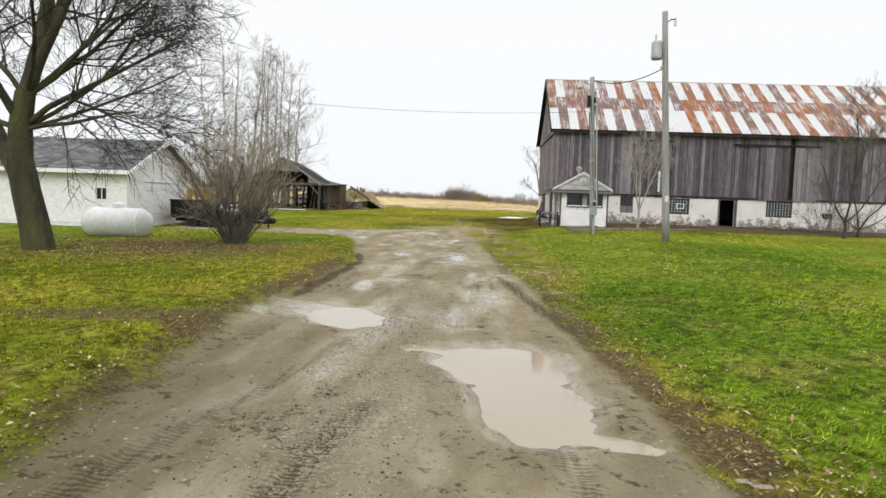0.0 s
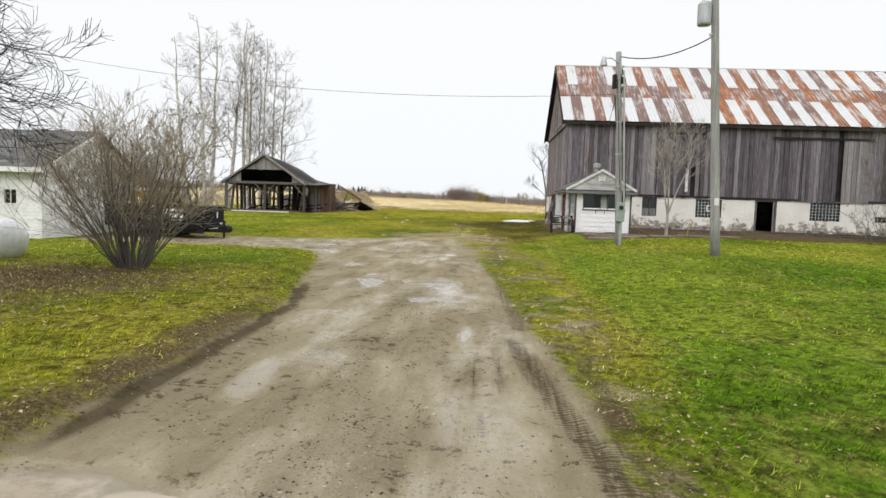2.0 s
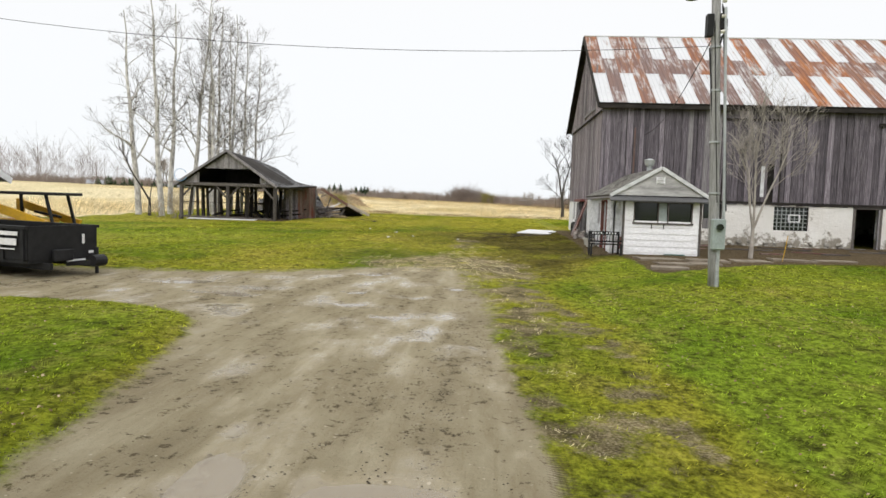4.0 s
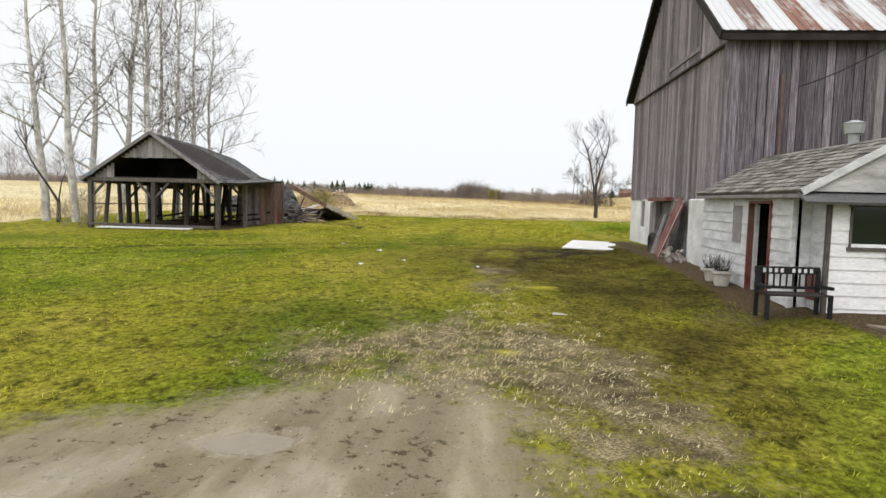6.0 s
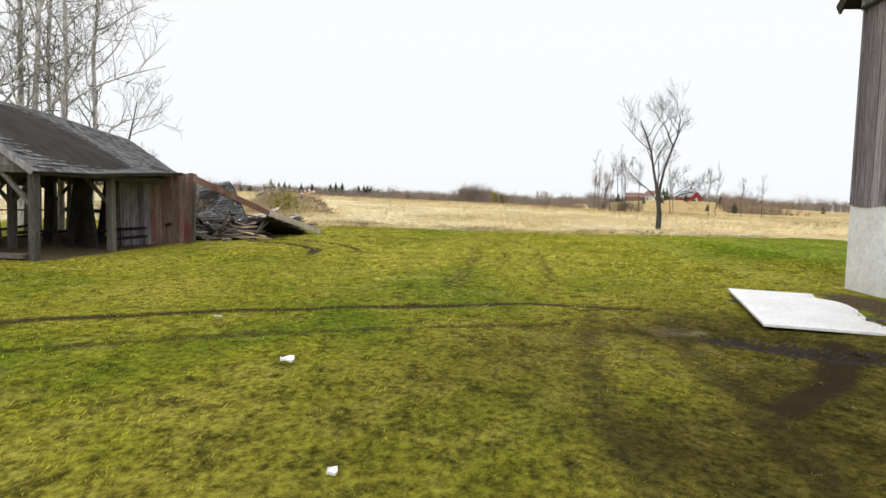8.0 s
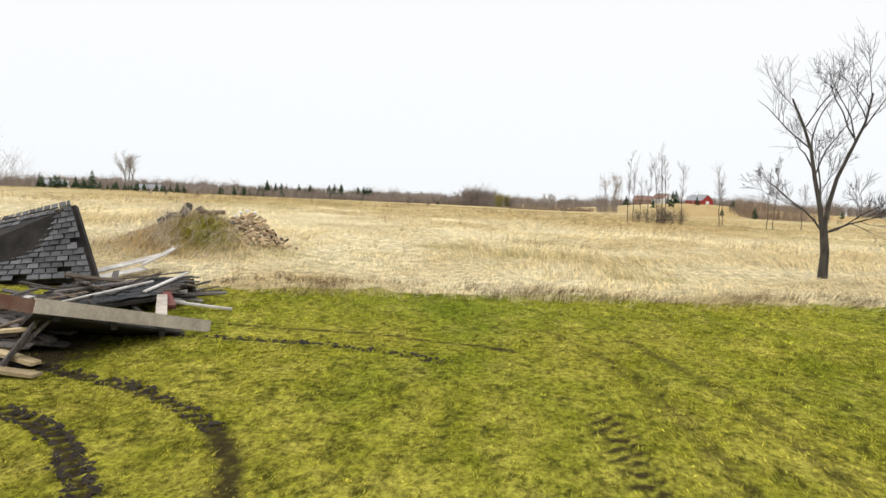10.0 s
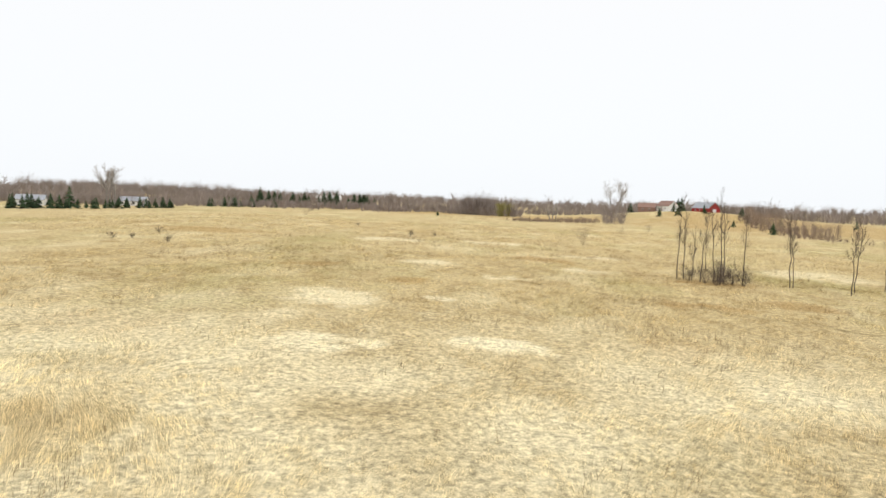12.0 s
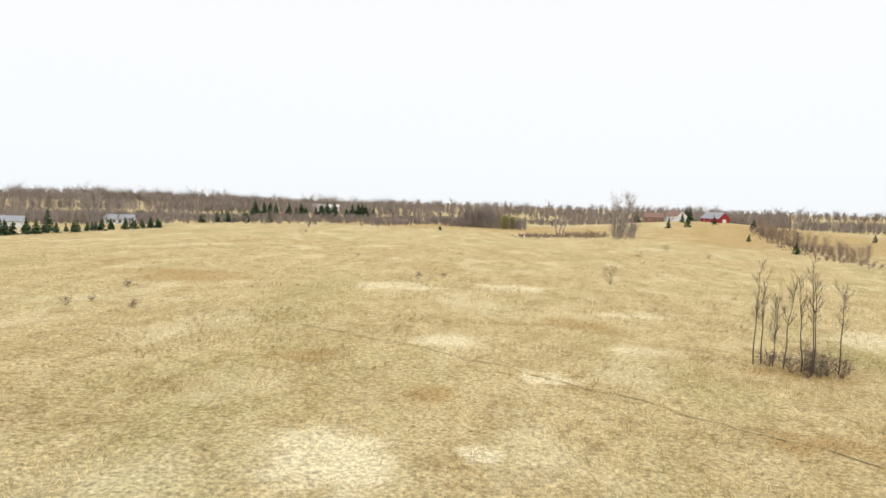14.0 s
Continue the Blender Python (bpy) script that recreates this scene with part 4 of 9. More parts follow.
def gable_top(y):
    return RIDGE - abs(y - RIDGE_Y) * (RIDGE - EAVE) / (RIDGE_Y - BY0) - 0.12


FRONT_HOLES = [(11.9, 12.75, 0.82, 1.95), (14.98, 16.47, 0.85, 1.9), (18.35, 19.55, 0.05, 1.95), (21.45, 23.14, 0.87, 1.93), (25.08, 25.75, 0.89, 1.2)]
GABLE_HOLES = [(49.15, 51.45, -0.3, 1.9), (53.2, 53.9, 0.86, 1.9)]


def build_barn():
    barn = tagged(empty("barn", pose(BX0, BY0, 0)), "weathered grey timber barn on whitewashed stone base with rusty metal roof", "barn")
    inv = barn.matrix_basis.inverted()

    def add(name, bm, mat, parent=None, label="", smooth=False):
        bm.transform(inv)
        return part(name, bm, mat, parent or barn, label, smooth)

    base = add("stone_wall", wall_pieces(B(), "x", BY0, 0.45, -0.6, SILL, BX0, BX1, FRONT_HOLES), WASH, None, "flaking whitewashed fieldstone wall")
    add("stone_wall", wall_pieces(B(), "y", BX0, 0.45, -0.6, SILL, BY0 + 0.45, BY1, GABLE_HOLES), PLASTER, None, "white plastered stone gable base")
    bm = box(B(), ((BX0 + 0.45 + BX1) / 2, BY1 - 0.2, 0.69), (BX1 - BX0 - 0.45, 0.396, 2.58))
    box(bm, (BX1 - 0.2, (BY0 + BY1) / 2, 0.7), (0.4, BY1 - BY0 - 0.9, 2.6))
    add("stone_wall", bm, WASH)
    add("barn_floor", box(B(), ((BX0 + BX1) / 2, (BY0 + BY1) / 2, -0.35), (BX1 - BX0 - 1, BY1 - BY0 - 1, 0.3)), SOIL)
    # near-black sheet added behind the boards, standing in for shade in their gaps
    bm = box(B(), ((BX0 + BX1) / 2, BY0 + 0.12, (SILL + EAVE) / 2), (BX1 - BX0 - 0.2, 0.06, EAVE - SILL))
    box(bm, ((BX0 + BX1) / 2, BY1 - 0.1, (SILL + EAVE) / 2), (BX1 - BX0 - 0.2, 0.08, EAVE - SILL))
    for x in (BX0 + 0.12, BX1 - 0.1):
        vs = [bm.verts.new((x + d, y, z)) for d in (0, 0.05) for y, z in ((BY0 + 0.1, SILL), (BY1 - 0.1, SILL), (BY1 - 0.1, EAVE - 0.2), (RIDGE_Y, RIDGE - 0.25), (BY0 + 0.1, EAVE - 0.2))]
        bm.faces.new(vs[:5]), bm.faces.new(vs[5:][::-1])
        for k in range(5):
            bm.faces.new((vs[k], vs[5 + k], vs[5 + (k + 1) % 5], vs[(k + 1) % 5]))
    add("sheathing", bm, WOOD_AND_SHADE)
    add("end_siding", plate(B(), ((BX1, BY0, SILL), (BX1, BY1, SILL), (BX1, BY1, EAVE - 0.1), (BX1, RIDGE_Y, RIDGE - 0.15), (BX1, BY0, EAVE - 0.1)), (0.04, 0, 0)), BOARD)
    add("back_siding", box(B(), ((BX0 + BX1) / 2, BY1 + 0.0, (SILL + EAVE) / 2 - 0.05), (BX1 - BX0, 0.05, EAVE - SILL - 0.1)), BOARD)
    add("corner_post", box(B(), (BX0 - 0.01, BY0 - 0.01, (SILL + EAVE) / 2), (0.16, 0.16, EAVE - SILL)), BOARD)
    # ledger beam over the stone
    add("sill_beam", box(B(), ((BX0 + BX1) / 2, BY0 + 0.02, SILL + 0.05), (BX1 - BX0, 0.2, 0.1)), WOOD_AND_SHADE)
    # roof
    over, th = 0.3, 0.07
    slope = (RIDGE - EAVE) / (RIDGE_Y - BY0)
    y_low, z_low = BY0 - 0.32, EAVE - 0.32 * slope + 0.12
    y_back = 2 * RIDGE_Y - y_low
    top = RIDGE + 0.12
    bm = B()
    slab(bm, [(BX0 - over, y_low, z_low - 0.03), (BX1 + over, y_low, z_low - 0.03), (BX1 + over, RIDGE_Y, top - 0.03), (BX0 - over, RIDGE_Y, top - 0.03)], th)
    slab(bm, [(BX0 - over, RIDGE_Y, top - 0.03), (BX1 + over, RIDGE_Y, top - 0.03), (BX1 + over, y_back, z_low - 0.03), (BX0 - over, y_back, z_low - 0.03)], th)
    add("roof_deck", bm, WOOD_AND_SHADE)
    bm = B()
    for yy, zz in ((y_low, z_low), (y_back, z_low)):
        span(bm, (BX0 - over - 0.02, yy, zz - 0.1), (BX0 - over - 0.02, RIDGE_Y, top - 0.1), 0.05, 0.24)
    add("barge_board", bm, WOOD_AND_SHADE, None, "dark barge boards along the gable")
    add("fascia", box(B(), ((BX0 + BX1) / 2, y_low + 0.03, z_low - 0.14), (BX1 - BX0 + 2 * over, 0.05, 0.16)), WOOD_AND_SHADE)
    add("ridge_cap", tube(B(), [(BX0 - over, RIDGE_Y, top + 0.02), (BX1 + over, RIDGE_Y, top + 0.02)], 0.07, 6), ROOF_WHITE)
    # the metal sheets: laps staggered from strip to strip, shared meshes
    pitch = 0.62
    length = math.hypot(RIDGE_Y - y_low, top - z_low)
    ang = math.atan2(top - z_low, RIDGE_Y - y_low)
    prof = []
    for k in range(4):
        x = k * pitch / 3.3
        prof += [(x, 0.0), (x + 0.02, 0.022), (x + 0.045, 0.022), (x + 0.065, 0.0)]
    sheets = {}

    def sheet_mesh(mat, span_len):
        key = (mat.name, span_len)
        if key not in sheets:
            me = bpy.data.meshes.new("roof_sheet")
            me.from_pydata([(x, y, z + 0.004) for y in (0, span_len * length + 0.05) for x, z in prof], [], [(k, k + 1, k + 1 + len(prof), k + len(prof)) for k in range(len(prof) - 1)])
            me.materials.append(mat)
            sheets[key] = me
        return sheets[key]

    cols = int((BX1 - BX0 + 2 * over) / pitch)
    for i in range(cols):
        cut = 0.62 if i % 2 else 0.4
        for c, (s0, s1) in enumerate(((0.0, cut), (cut, 1.0))):
            rusty = (i % 2 == 0) == (c == 1)
            if rng.random() < 0.05:
                rusty = not rusty
            ob = new("roof_sheet", sheet_mesh(ROOF_RUST if rusty else ROOF_WHITE, round(s1 - s0, 2)))
            ob.parent = barn
            s = s0 * length
            off = 0.012 + 0.008 * c + 0.004 * (i % 2)
            m = pose(BX0 - over + i * pitch, y_low + s * math.cos(ang) - off * math.sin(ang), z_low + s * math.sin(ang) + off * math.cos(ang), math.degrees(ang) + rng.uniform(-0.1, 0.1), 0, rng.uniform(-0.15, 0.15))
            ob.matrix_basis = inv @ m
    add("back_roof_sheet", slab(B(), [(BX0 - over, RIDGE_Y, top + 0.0), (BX1 + over, RIDGE_Y, top), (BX1 + over, y_back, z_low), (BX0 - over, y_back, z_low)], 0.02), ROOF_RUST)
    # upright boards: shared thin boards, scaled in height
    def board_mesh(mat):
        bm = box(B(), (0, 0, 0.5), (1, 1, 1))
        me = bpy.data.meshes.new("board")
        bm.to_mesh(me)
        bm.free()
        me.materials.append(mat)
        return me

    plain, pale, redd, bleached = board_mesh(BOARD), board_mesh(BOARD_PALE), board_mesh(BOARD_RED), board_mesh(BOARD_GABLE)

    def board(me, x, y, z0, z1, w, d, facing):
        ob = new("board", me)
        ob.parent = barn
        size = (w, d, z1 - z0) if facing == "y" else (d, w, z1 - z0)
        ob.matrix_basis = inv @ pose(x, y, z0, 0, rng.uniform(-0.12, 0.12) if facing == "y" else 0) @ Matrix.Diagonal((*size, 1))

    x = BX0 + 0.08
    while x < BX1 - 0.05:
        w = rng.uniform(0.19, 0.30)
        c = x + w / 2
        z0, z1, y, me = SILL - rng.uniform(0.0, 0.06), EAVE - 0.06, BY0 - rng.uniform(0.0, 0.012), plain
        if 22.9 < c < 23.1:
            x += w
            continue
        if 23.1 <= c < 24.65:
            me, z1, y = pale, 5.5, BY0 - 0.09
            board(plain, c, BY0 - 0.01, 5.5, EAVE - 0.06, w - 0.008, 0.03, "y")
        elif 20.8 < c < 22.9:
            z1, y = 5.5, BY0 - 0.07
            board(plain, c, BY0 - 0.01, 5.5, EAVE - 0.06, w - 0.008, 0.03, "y")
        elif 12.6 < c < 15.15:
            z1, y = 5.6, BY0 - 0.05
            board(plain, c, BY0 - 0.01, 5.6, EAVE - 0.06, w - 0.008, 0.03, "y")
            if 14.5 < c < 14.95:
                z0 = 3.75
        elif rng.random() < 0.06:
            me = pale
        board(me, c, y, z0, z1, w - rng.choice((0.008, 0.012, 0.018, 0.03)), 0.03, "y")
        x += w
    board(redd, 8.75, BY0 - 0.05, 2.6, 5.2, 0.07, 0.02, "y")
    board(board_mesh(WHITE_WORN), 14.36, BY0 - 0.085, 2.3, 3.65, 0.15, 0.03, "y")
    for cx in (12.62, 15.1, 20.82, 22.86):
        board(board_mesh(WOOD_AND_SHADE), cx, BY0 - 0.075, SILL, 5.5, 0.05, 0.04, "y")
    add("door_track", box(B(), (21.9, BY0 - 0.12, 5.55), (5.6, 0.06, 0.12)), WOOD_AND_SHADE)
    add("door_track", box(B(), (13.9, BY0 - 0.1, 5.66), (2.7, 0.05, 0.09)), WOOD_AND_SHADE)
    y = BY0 + 0.08
    while y < BY1 - 0.03:
        w = rng.uniform(0.2, 0.3)
        w = min(w, BY1 - y)
        c = y + w / 2
        board(bleached, BX0 - rng.uniform(0.0, 0.012), c, SILL - rng.uniform(0.0, 0.07), EAVE - 0.25, w - rng.choice((0.008, 0.012, 0.018, 0.03)), 0.03, "x")
        hi = min(gable_top(c - w / 2), gable_top(c + w / 2))
        if hi > EAVE - 0.2:
            board(bleached, BX0 - 0.045 - rng.uniform(0, 0.012), c, EAVE - 0.33, hi, w - rng.choice((0.008, 0.012, 0.018, 0.03)), 0.03, "x")
        y += w
    bm = B()
    span(bm, (BX0 - 0.08, BY0 + 0.1, EAVE - 0.36), (BX0 - 0.08, BY1 - 0.1, EAVE - 0.3), 0.05, 0.06)
    add("drip_rail", bm, WOOD_AND_SHADE)
    bm = B()
    for yy in (46.6, 50.0):
        span(bm, (BX0 - 0.085, yy, EAVE - 0.1), (BX0 - 0.085, yy, 8.4), 0.05, 0.09)
    span(bm, (BX0 - 0.085, 46.6, EAVE + 0.02), (BX0 - 0.085, 50.0, EAVE + 0.02), 0.05, 0.13)
    add("hay_door_frame", bm, BOARD_PALE)
    return barn, base, inv


barn, barn_base, barn_inv = build_barn()


def barn_part(name, bm, mat, parent=None, label="", smooth=False):
    bm.transform(barn_inv)
    return part(name, bm, mat, parent or barn, label, smooth)


def build_grid_window(x0, x1, z0, z1, nx, nz, vent):
    frame_bm = B()
    y = BY0 + 0.1
    for z in (z0, z1):
        box(frame_bm, ((x0 + x1) / 2, y, z), (x1 - x0 + 0.06, 0.08, 0.06))
    for x in (x0, x1):
        box(frame_bm, (x, y, (z0 + z1) / 2), (0.05, 0.08, z1 - z0))
    w = barn_part("window", frame_bm, WOOD_AND_SHADE, None, "small-paned steel sash window in the stone wall")
    for i in range(1, nx):
        barn_part("muntin", box(B(), (x0 + (x1 - x0) * i / nx, y, (z0 + z1) / 2), (0.028, 0.03, z1 - z0)), GALV, w)
    for j in range(1, nz):
        barn_part("muntin", box(B(), ((x0 + x1) / 2, y + 0.004, z0 + (z1 - z0) * j / nz), (x1 - x0, 0.03, 0.028)), GALV, w)
    barn_part("pane", box(B(), ((x0 + x1) / 2, y + 0.025, (z0 + z1) / 2), (x1 - x0, 0.01, z1 - z0)), GLASS_DARK, w)
    if vent:
        cx, cz = x0 + 0.9, (z0 + z1) / 2 + 0.02
        bm = B()
        for dx, dz, sx, sz in ((0, 0.15, 0.5, 0.05), (0, -0.15, 0.5, 0.05), (0.23, 0, 0.05, 0.3), (-0.23, 0, 0.05, 0.3)):
            box(bm, (cx + dx, y - 0.035, cz + dz), (sx, 0.05, sz))
        barn_part("vent_frame", bm, WHITE_PAINT, w, "white vent frame")


build_grid_window(14.98, 16.47, 0.85, 1.9, 8, 6, True)
build_grid_window(21.45, 23.14, 0.87, 1.93, 9, 6, False)
build_grid_window(25.08, 25.75, 0.89, 1.2, 3, 2, False)


def build_barn_openings():
    # stable door in the long wall
    for x in (18.39, 19.51):
        barn_part("door_jamb", box(B(), (x, BY0 + 0.05, 0.93), (0.1, 0.2, 1.9)), TIMBER)
    barn_part("door_head", box(B(), (18.95, BY0 + 0.05, 1.93), (1.24, 0.2, 0.1)), TIMBER)
    barn_part("door", box(B(), (19.36, BY0 - 0.12, 1.0), (0.06, 0.5, 1.75), pose(0, 0, 0, 0, 0, -25)), BOARD_PALE, None, "grey plank door standing ajar")
    barn_part("door_step", box(B(), (18.95, BY0 - 0.2, 0.0), (1.3, 0.45, 0.16), None, 0.02), CONCRETE)
    bm = B()
    for k in range(4):
        box(bm, (12.02 + k * 0.2, BY0 + 0.08, 1.05), (0.18, 0.03, 0.46))
    barn_part("window_board", bm, BOARD_PALE)
    bm = B()
    for x in (11.92, 12.32, 12.73):
        box(bm, (x, BY0 + 0.08, 1.4), (0.05, 0.08, 1.1))
    barn_part("window_frame", bm, TIMBER)
    barn_part("pane", box(B(), (12.32, BY0 + 0.11, 1.4), (0.8, 0.01, 1.1)), GLASS_DARK)
    # gable doorway with red lintel
    barn_part("lintel", box(B(), (BX0 - 0.1, 50.35, SILL - 0.02), (0.28, 2.75, 0.14), None, 0.01), RED_PAINT, None, "red painted lintel board")
    for yy, w in ((51.52, 0.16), (51.3, 0.1), (49.2, 0.12)):
        barn_part("door_jamb", box(B(), (BX0 + 0.05, yy, 0.85), (0.16, w, 2.05)), BOARD_PALE)
    barn_part("door", box(B(), (BX0 + 0.3, 51.05, 0.85), (0.05, 0.85, 2.0), pose(0, 0, 0, 0, 0, 20)), BOARD_PALE, None, "grey plank door pushed inward")
    for k in range(5):
        barn_part("board", box(B(), (BX0 - 0.03, 51.66 + k * 0.09, 0.85), (0.05, 0.08, 1.9 + 0.1 * (k % 2))), BOARD_PALE)
    bm = B()
    for k in range(4):
        box(bm, (BX0 + 0.06, 53.29 + k * 0.175, 1.38), (0.04, 0.165, 1.02))
    barn_part("window_board", bm, BOARD_PALE, None, "grey boards over a narrow window")
    barn_part("wall_panel", box(B(), (BX0 - 0.025, 47.75, 0.82), (0.03, 2.6, 2.2)), OSB, None, "weathered chipboard panel")
    bm = box(B(), (BX0 - 0.13, 45.2, 0.75), (0.36, 2.0, 2.42), None, 0.04)
    barn_part("buttress", bm, PLASTER, None, "white plastered corner buttress")
    # stones of the wall foot
    protos = []
    for k in range(6):
        bm = B()
        bmesh.ops.create_icosphere(bm, subdivisions=1, radius=0.5)
        for v in bm.verts:
            v.co *= 1 + rng.uniform(-0.2, 0.2)
        me = bpy.data.meshes.new("stone")
        bm.to_mesh(me)
        bm.free()
        me.materials.append(FIELDSTONE)
        protos.append(me)
    x = 10.3
    while x < 27.5:
        for row in range(2 if rng.random() < 0.6 else 1):
            s = rng.uniform(0.16, 0.36)
            if 18.2 < x < 19.7:
                continue
            ob = new("stone", rng.choice(protos))
            ob.parent = barn
            ob.matrix_basis = barn_inv @ pose(x, BY0 - 0.03, 0.02 + row * 0.2 + rng.uniform(0, 0.12), rng.uniform(0, 90), 0, rng.uniform(0, 360)) @ Matrix.Diagonal((s, s * 0.7, s * 0.7, 1))
        x += rng.uniform(0.14, 0.3)


build_barn_openings()


# ---- milk house ----
def clapboards(bm, along, fixed, a, b, z0, z1, face, step=0.2, holes=()):
    """Lapped boards on a wall; face is -1 when they look to the lower side of the axis."""
    z = z0
    while z < z1 - 0.02:
        h = min(step, z1 - z)
        cuts = [(u0, u1) for u0, u1, w0, w1 in holes if w0 < z + h * 0.6 and w1 > z + h * 0.4]
        u = a
        for u0, u1 in sorted(cuts) + [(b, b)]:
            if u0 - u > 0.02:
                lo, hi = 0.028, 0.008
                if along == "x":
                    vs = [(u, fixed, z), (u0, fixed, z), (u0, fixed, z + h), (u, fixed, z + h), (u, fixed + face * lo, z), (u0, fixed + face * lo, z), (u0, fixed + face * hi, z + h), (u, fixed + face * hi, z + h)]
                else:
                    vs = [(fixed, u, z), (fixed, u0, z), (fixed, u0, z + h), (fixed, u, z + h), (fixed + face * lo, u, z), (fixed + face * lo, u0, z), (fixed + face * hi, u0, z + h), (fixed + face * hi, u, z + h)]
                q = [bm.verts.new(v) for v in vs]
                for f in ((4, 5, 6, 7), (0, 1, 5, 4), (3, 2, 6, 7), (0, 4, 7, 3), (1, 5, 6, 2)):
                    bm.faces.new([q[i] for i in f])
            u = max(u, u1)
        z += h
    return bm


def shingle_rows(bm, p0, p1, p2, p3, step=0.16, width=0.3, thick=0.012, seed=1, ragged=0.0):
    """Shingles over a roof plane with eave p0-p1 and top p3-p2."""
    r = random.Random(seed)
    p0, p1, p2, p3 = (Vector(p) for p in (p0, p1, p2, p3))
    run = ((p3 - p0).length + (p2 - p1).length) / 2
    nrm = (p1 - p0).cross(p3 - p0).normalized()
    if nrm.z < 0:
        nrm = -nrm
    rows = int(run / step)
    for i in range(rows):
        f0, f1 = i / rows, min(1.0, (i + 1.25) / rows)
        a, b, c, d = p0.lerp(p3, f0), p1.lerp(p2, f0), p1.lerp(p2, f1), p0.lerp(p3, f1)
        n = max(1, int((b - a).length / width))
        off = 0.5 * (i % 2)
        for k in range(n + 1):
            u0, u1 = max(0, (k - off) / n), min(1, (k + 1 - off) / n - 0.006)
            if u1 - u0 < 0.01 or r.random() < ragged:
                continue
            lift = thick * r.uniform(0.8, 1.6)
            q = [a.lerp(b, u0) + nrm * lift, a.lerp(b, u1) + nrm * lift, d.lerp(c, u1) + nrm * 0.003, d.lerp(c, u0) + nrm * 0.003]
            e = [a.lerp(b, u0), a.lerp(b, u1)]
            vs = [bm.verts.new(v) for v in q + e]
            bm.faces.new(vs[:4]), bm.faces.new((vs[4], vs[5], vs[1], vs[0]))
    return bm


def build_milk_house():
    th = tagged(empty("milk_house", pose(8.6, 41.4, -0.2)), "small white clapboard milk house with worn shingle roof against the barn", "shed")
    inv = th.matrix_basis.inverted()

    def add(name, bm, mat, parent=None, label="", smooth=False):
        bm.transform(inv)
        return part(name, bm, mat, parent or th, label, smooth)

    x0, x1, xs, y0, yk, y1, z0, z1 = 7.27, 9.96, 6.95, 38.5, 39.1, 44.38, -0.35, 2.0
    win = (7.62, 9.66, 1.09, 1.86)
    add("wall", wall_pieces(B(), "x", y0, 0.12, z0, z1, x0, x1, [win]), WHITE_WORN)
    add("wall", wall_pieces(B(), "y", x1 - 0.12, 0.12, z0, z1, y0 + 0.12, y1, []), WHITE_WORN)
    door, swin = (40.1, 41.15, -0.3, 1.85), (41.62, 42.2, 0.9, 1.8)
    add("wall", wall_pieces(B(), "y", x0, 0.12, z0, z1, y0 + 0.12, yk, []), WHITE_WORN)
    add("wall", wall_pieces(B(), "y", xs, 0.12, z0, z1, yk, y1, [door, swin]), WHITE_WORN)
    add("wall", box(B(), ((xs + x0) / 2 + 0.06, yk + 0.06, (z0 + z1) / 2), (x0 - xs, 0.12, z1 - z0)), WHITE_WORN)
    for along, fixed, a, b, holes, mat in (("x", y0, x0, x1, [win], WHITE_PAINT), ("y", x0, y0, yk, [], WHITE_WORN), ("y", xs, yk, y1, [door, swin], WHITE_WORN)):
        for row in range(10):
            low = -0.2 + 0.23 * row
            high = min(low + 0.23, z1)
            u = a
            for u0, u1 in sorted((h[0], h[1]) for h in holes if h[2] < low + 0.13 and h[3] > low + 0.1) + [(b, b)]:
                if u0 - u > 0.02:
                    add("clapboard", clapboards(B(), along, fixed, u, u0, low, high, -1, 0.23), mat)
                u = u1
    for x, y, mat in ((x0 - 0.02, y0 - 0.02, TIMBER), (x1 + 0.0, y0 - 0.02, TIMBER), (xs - 0.02, yk, WHITE_WORN)):
        add("corner_post", box(B(), (x, y, (z0 + z1) / 2), (0.075, 0.075, z1 - z0)), mat)
    # front window with three lights
    bm = B()
    for z in (win[2], win[3]):
        box(bm, ((win[0] + win[1]) / 2, y0 - 0.01, z), (win[1] - win[0] + 0.1, 0.1, 0.06))
    for x in (win[0], 8.47, 8.82, win[1]):
        box(bm, (x, y0 - 0.012, (win[2] + win[3]) / 2), (0.035, 0.07, win[3] - win[2]))
    w = add("window", bm, TIMBER, None, "wide window under the eave")
    add("pane", box(B(), (8.64, y0 + 0.05, 1.475), (2.0, 0.01, 0.74)), GLASS_DARK, w)
    add("curtain", box(B(), (8.65, y0 + 0.035, 1.475), (0.28, 0.01, 0.7)), GREY_BOX, w, "pale green curtain strip")
    bm = B()
    for x in (8.25, 8.68):
        box(bm, (x, y0 - 0.04, 0.98), (0.025, 0.03, 0.16))
    add("window_bracket", bm, BLACK_STEEL)
    add("vent_box", box(B(), (9.1, y0 - 0.06, -0.08), (0.72, 0.1, 0.16), None, 0.01), GREEN_METAL, None, "dark green metal vent cover at the wall foot")
    # side window and open door
    add("window_board", box(B(), (xs + 0.02, 41.91, 1.35), (0.04, 0.56, 0.9)), BOARD_PALE, None, "grey board over the side window")
    bm = B()
    for yy in (40.08, 41.17):
        box(bm, (xs + 0.0, yy, 0.8), (0.12, 0.045, 2.15))
    box(bm, (xs + 0.0, 40.62, 1.88), (0.12, 1.1, 0.06))
    add("door_frame", bm, RED_PAINT, None, "peeling dark red door frame")
    add("door", box(B(), (xs + 0.1, 41.09, 0.8), (0.08, 0.04, 2.05)), WHITE_WORN, None, "white door edge standing open inward")
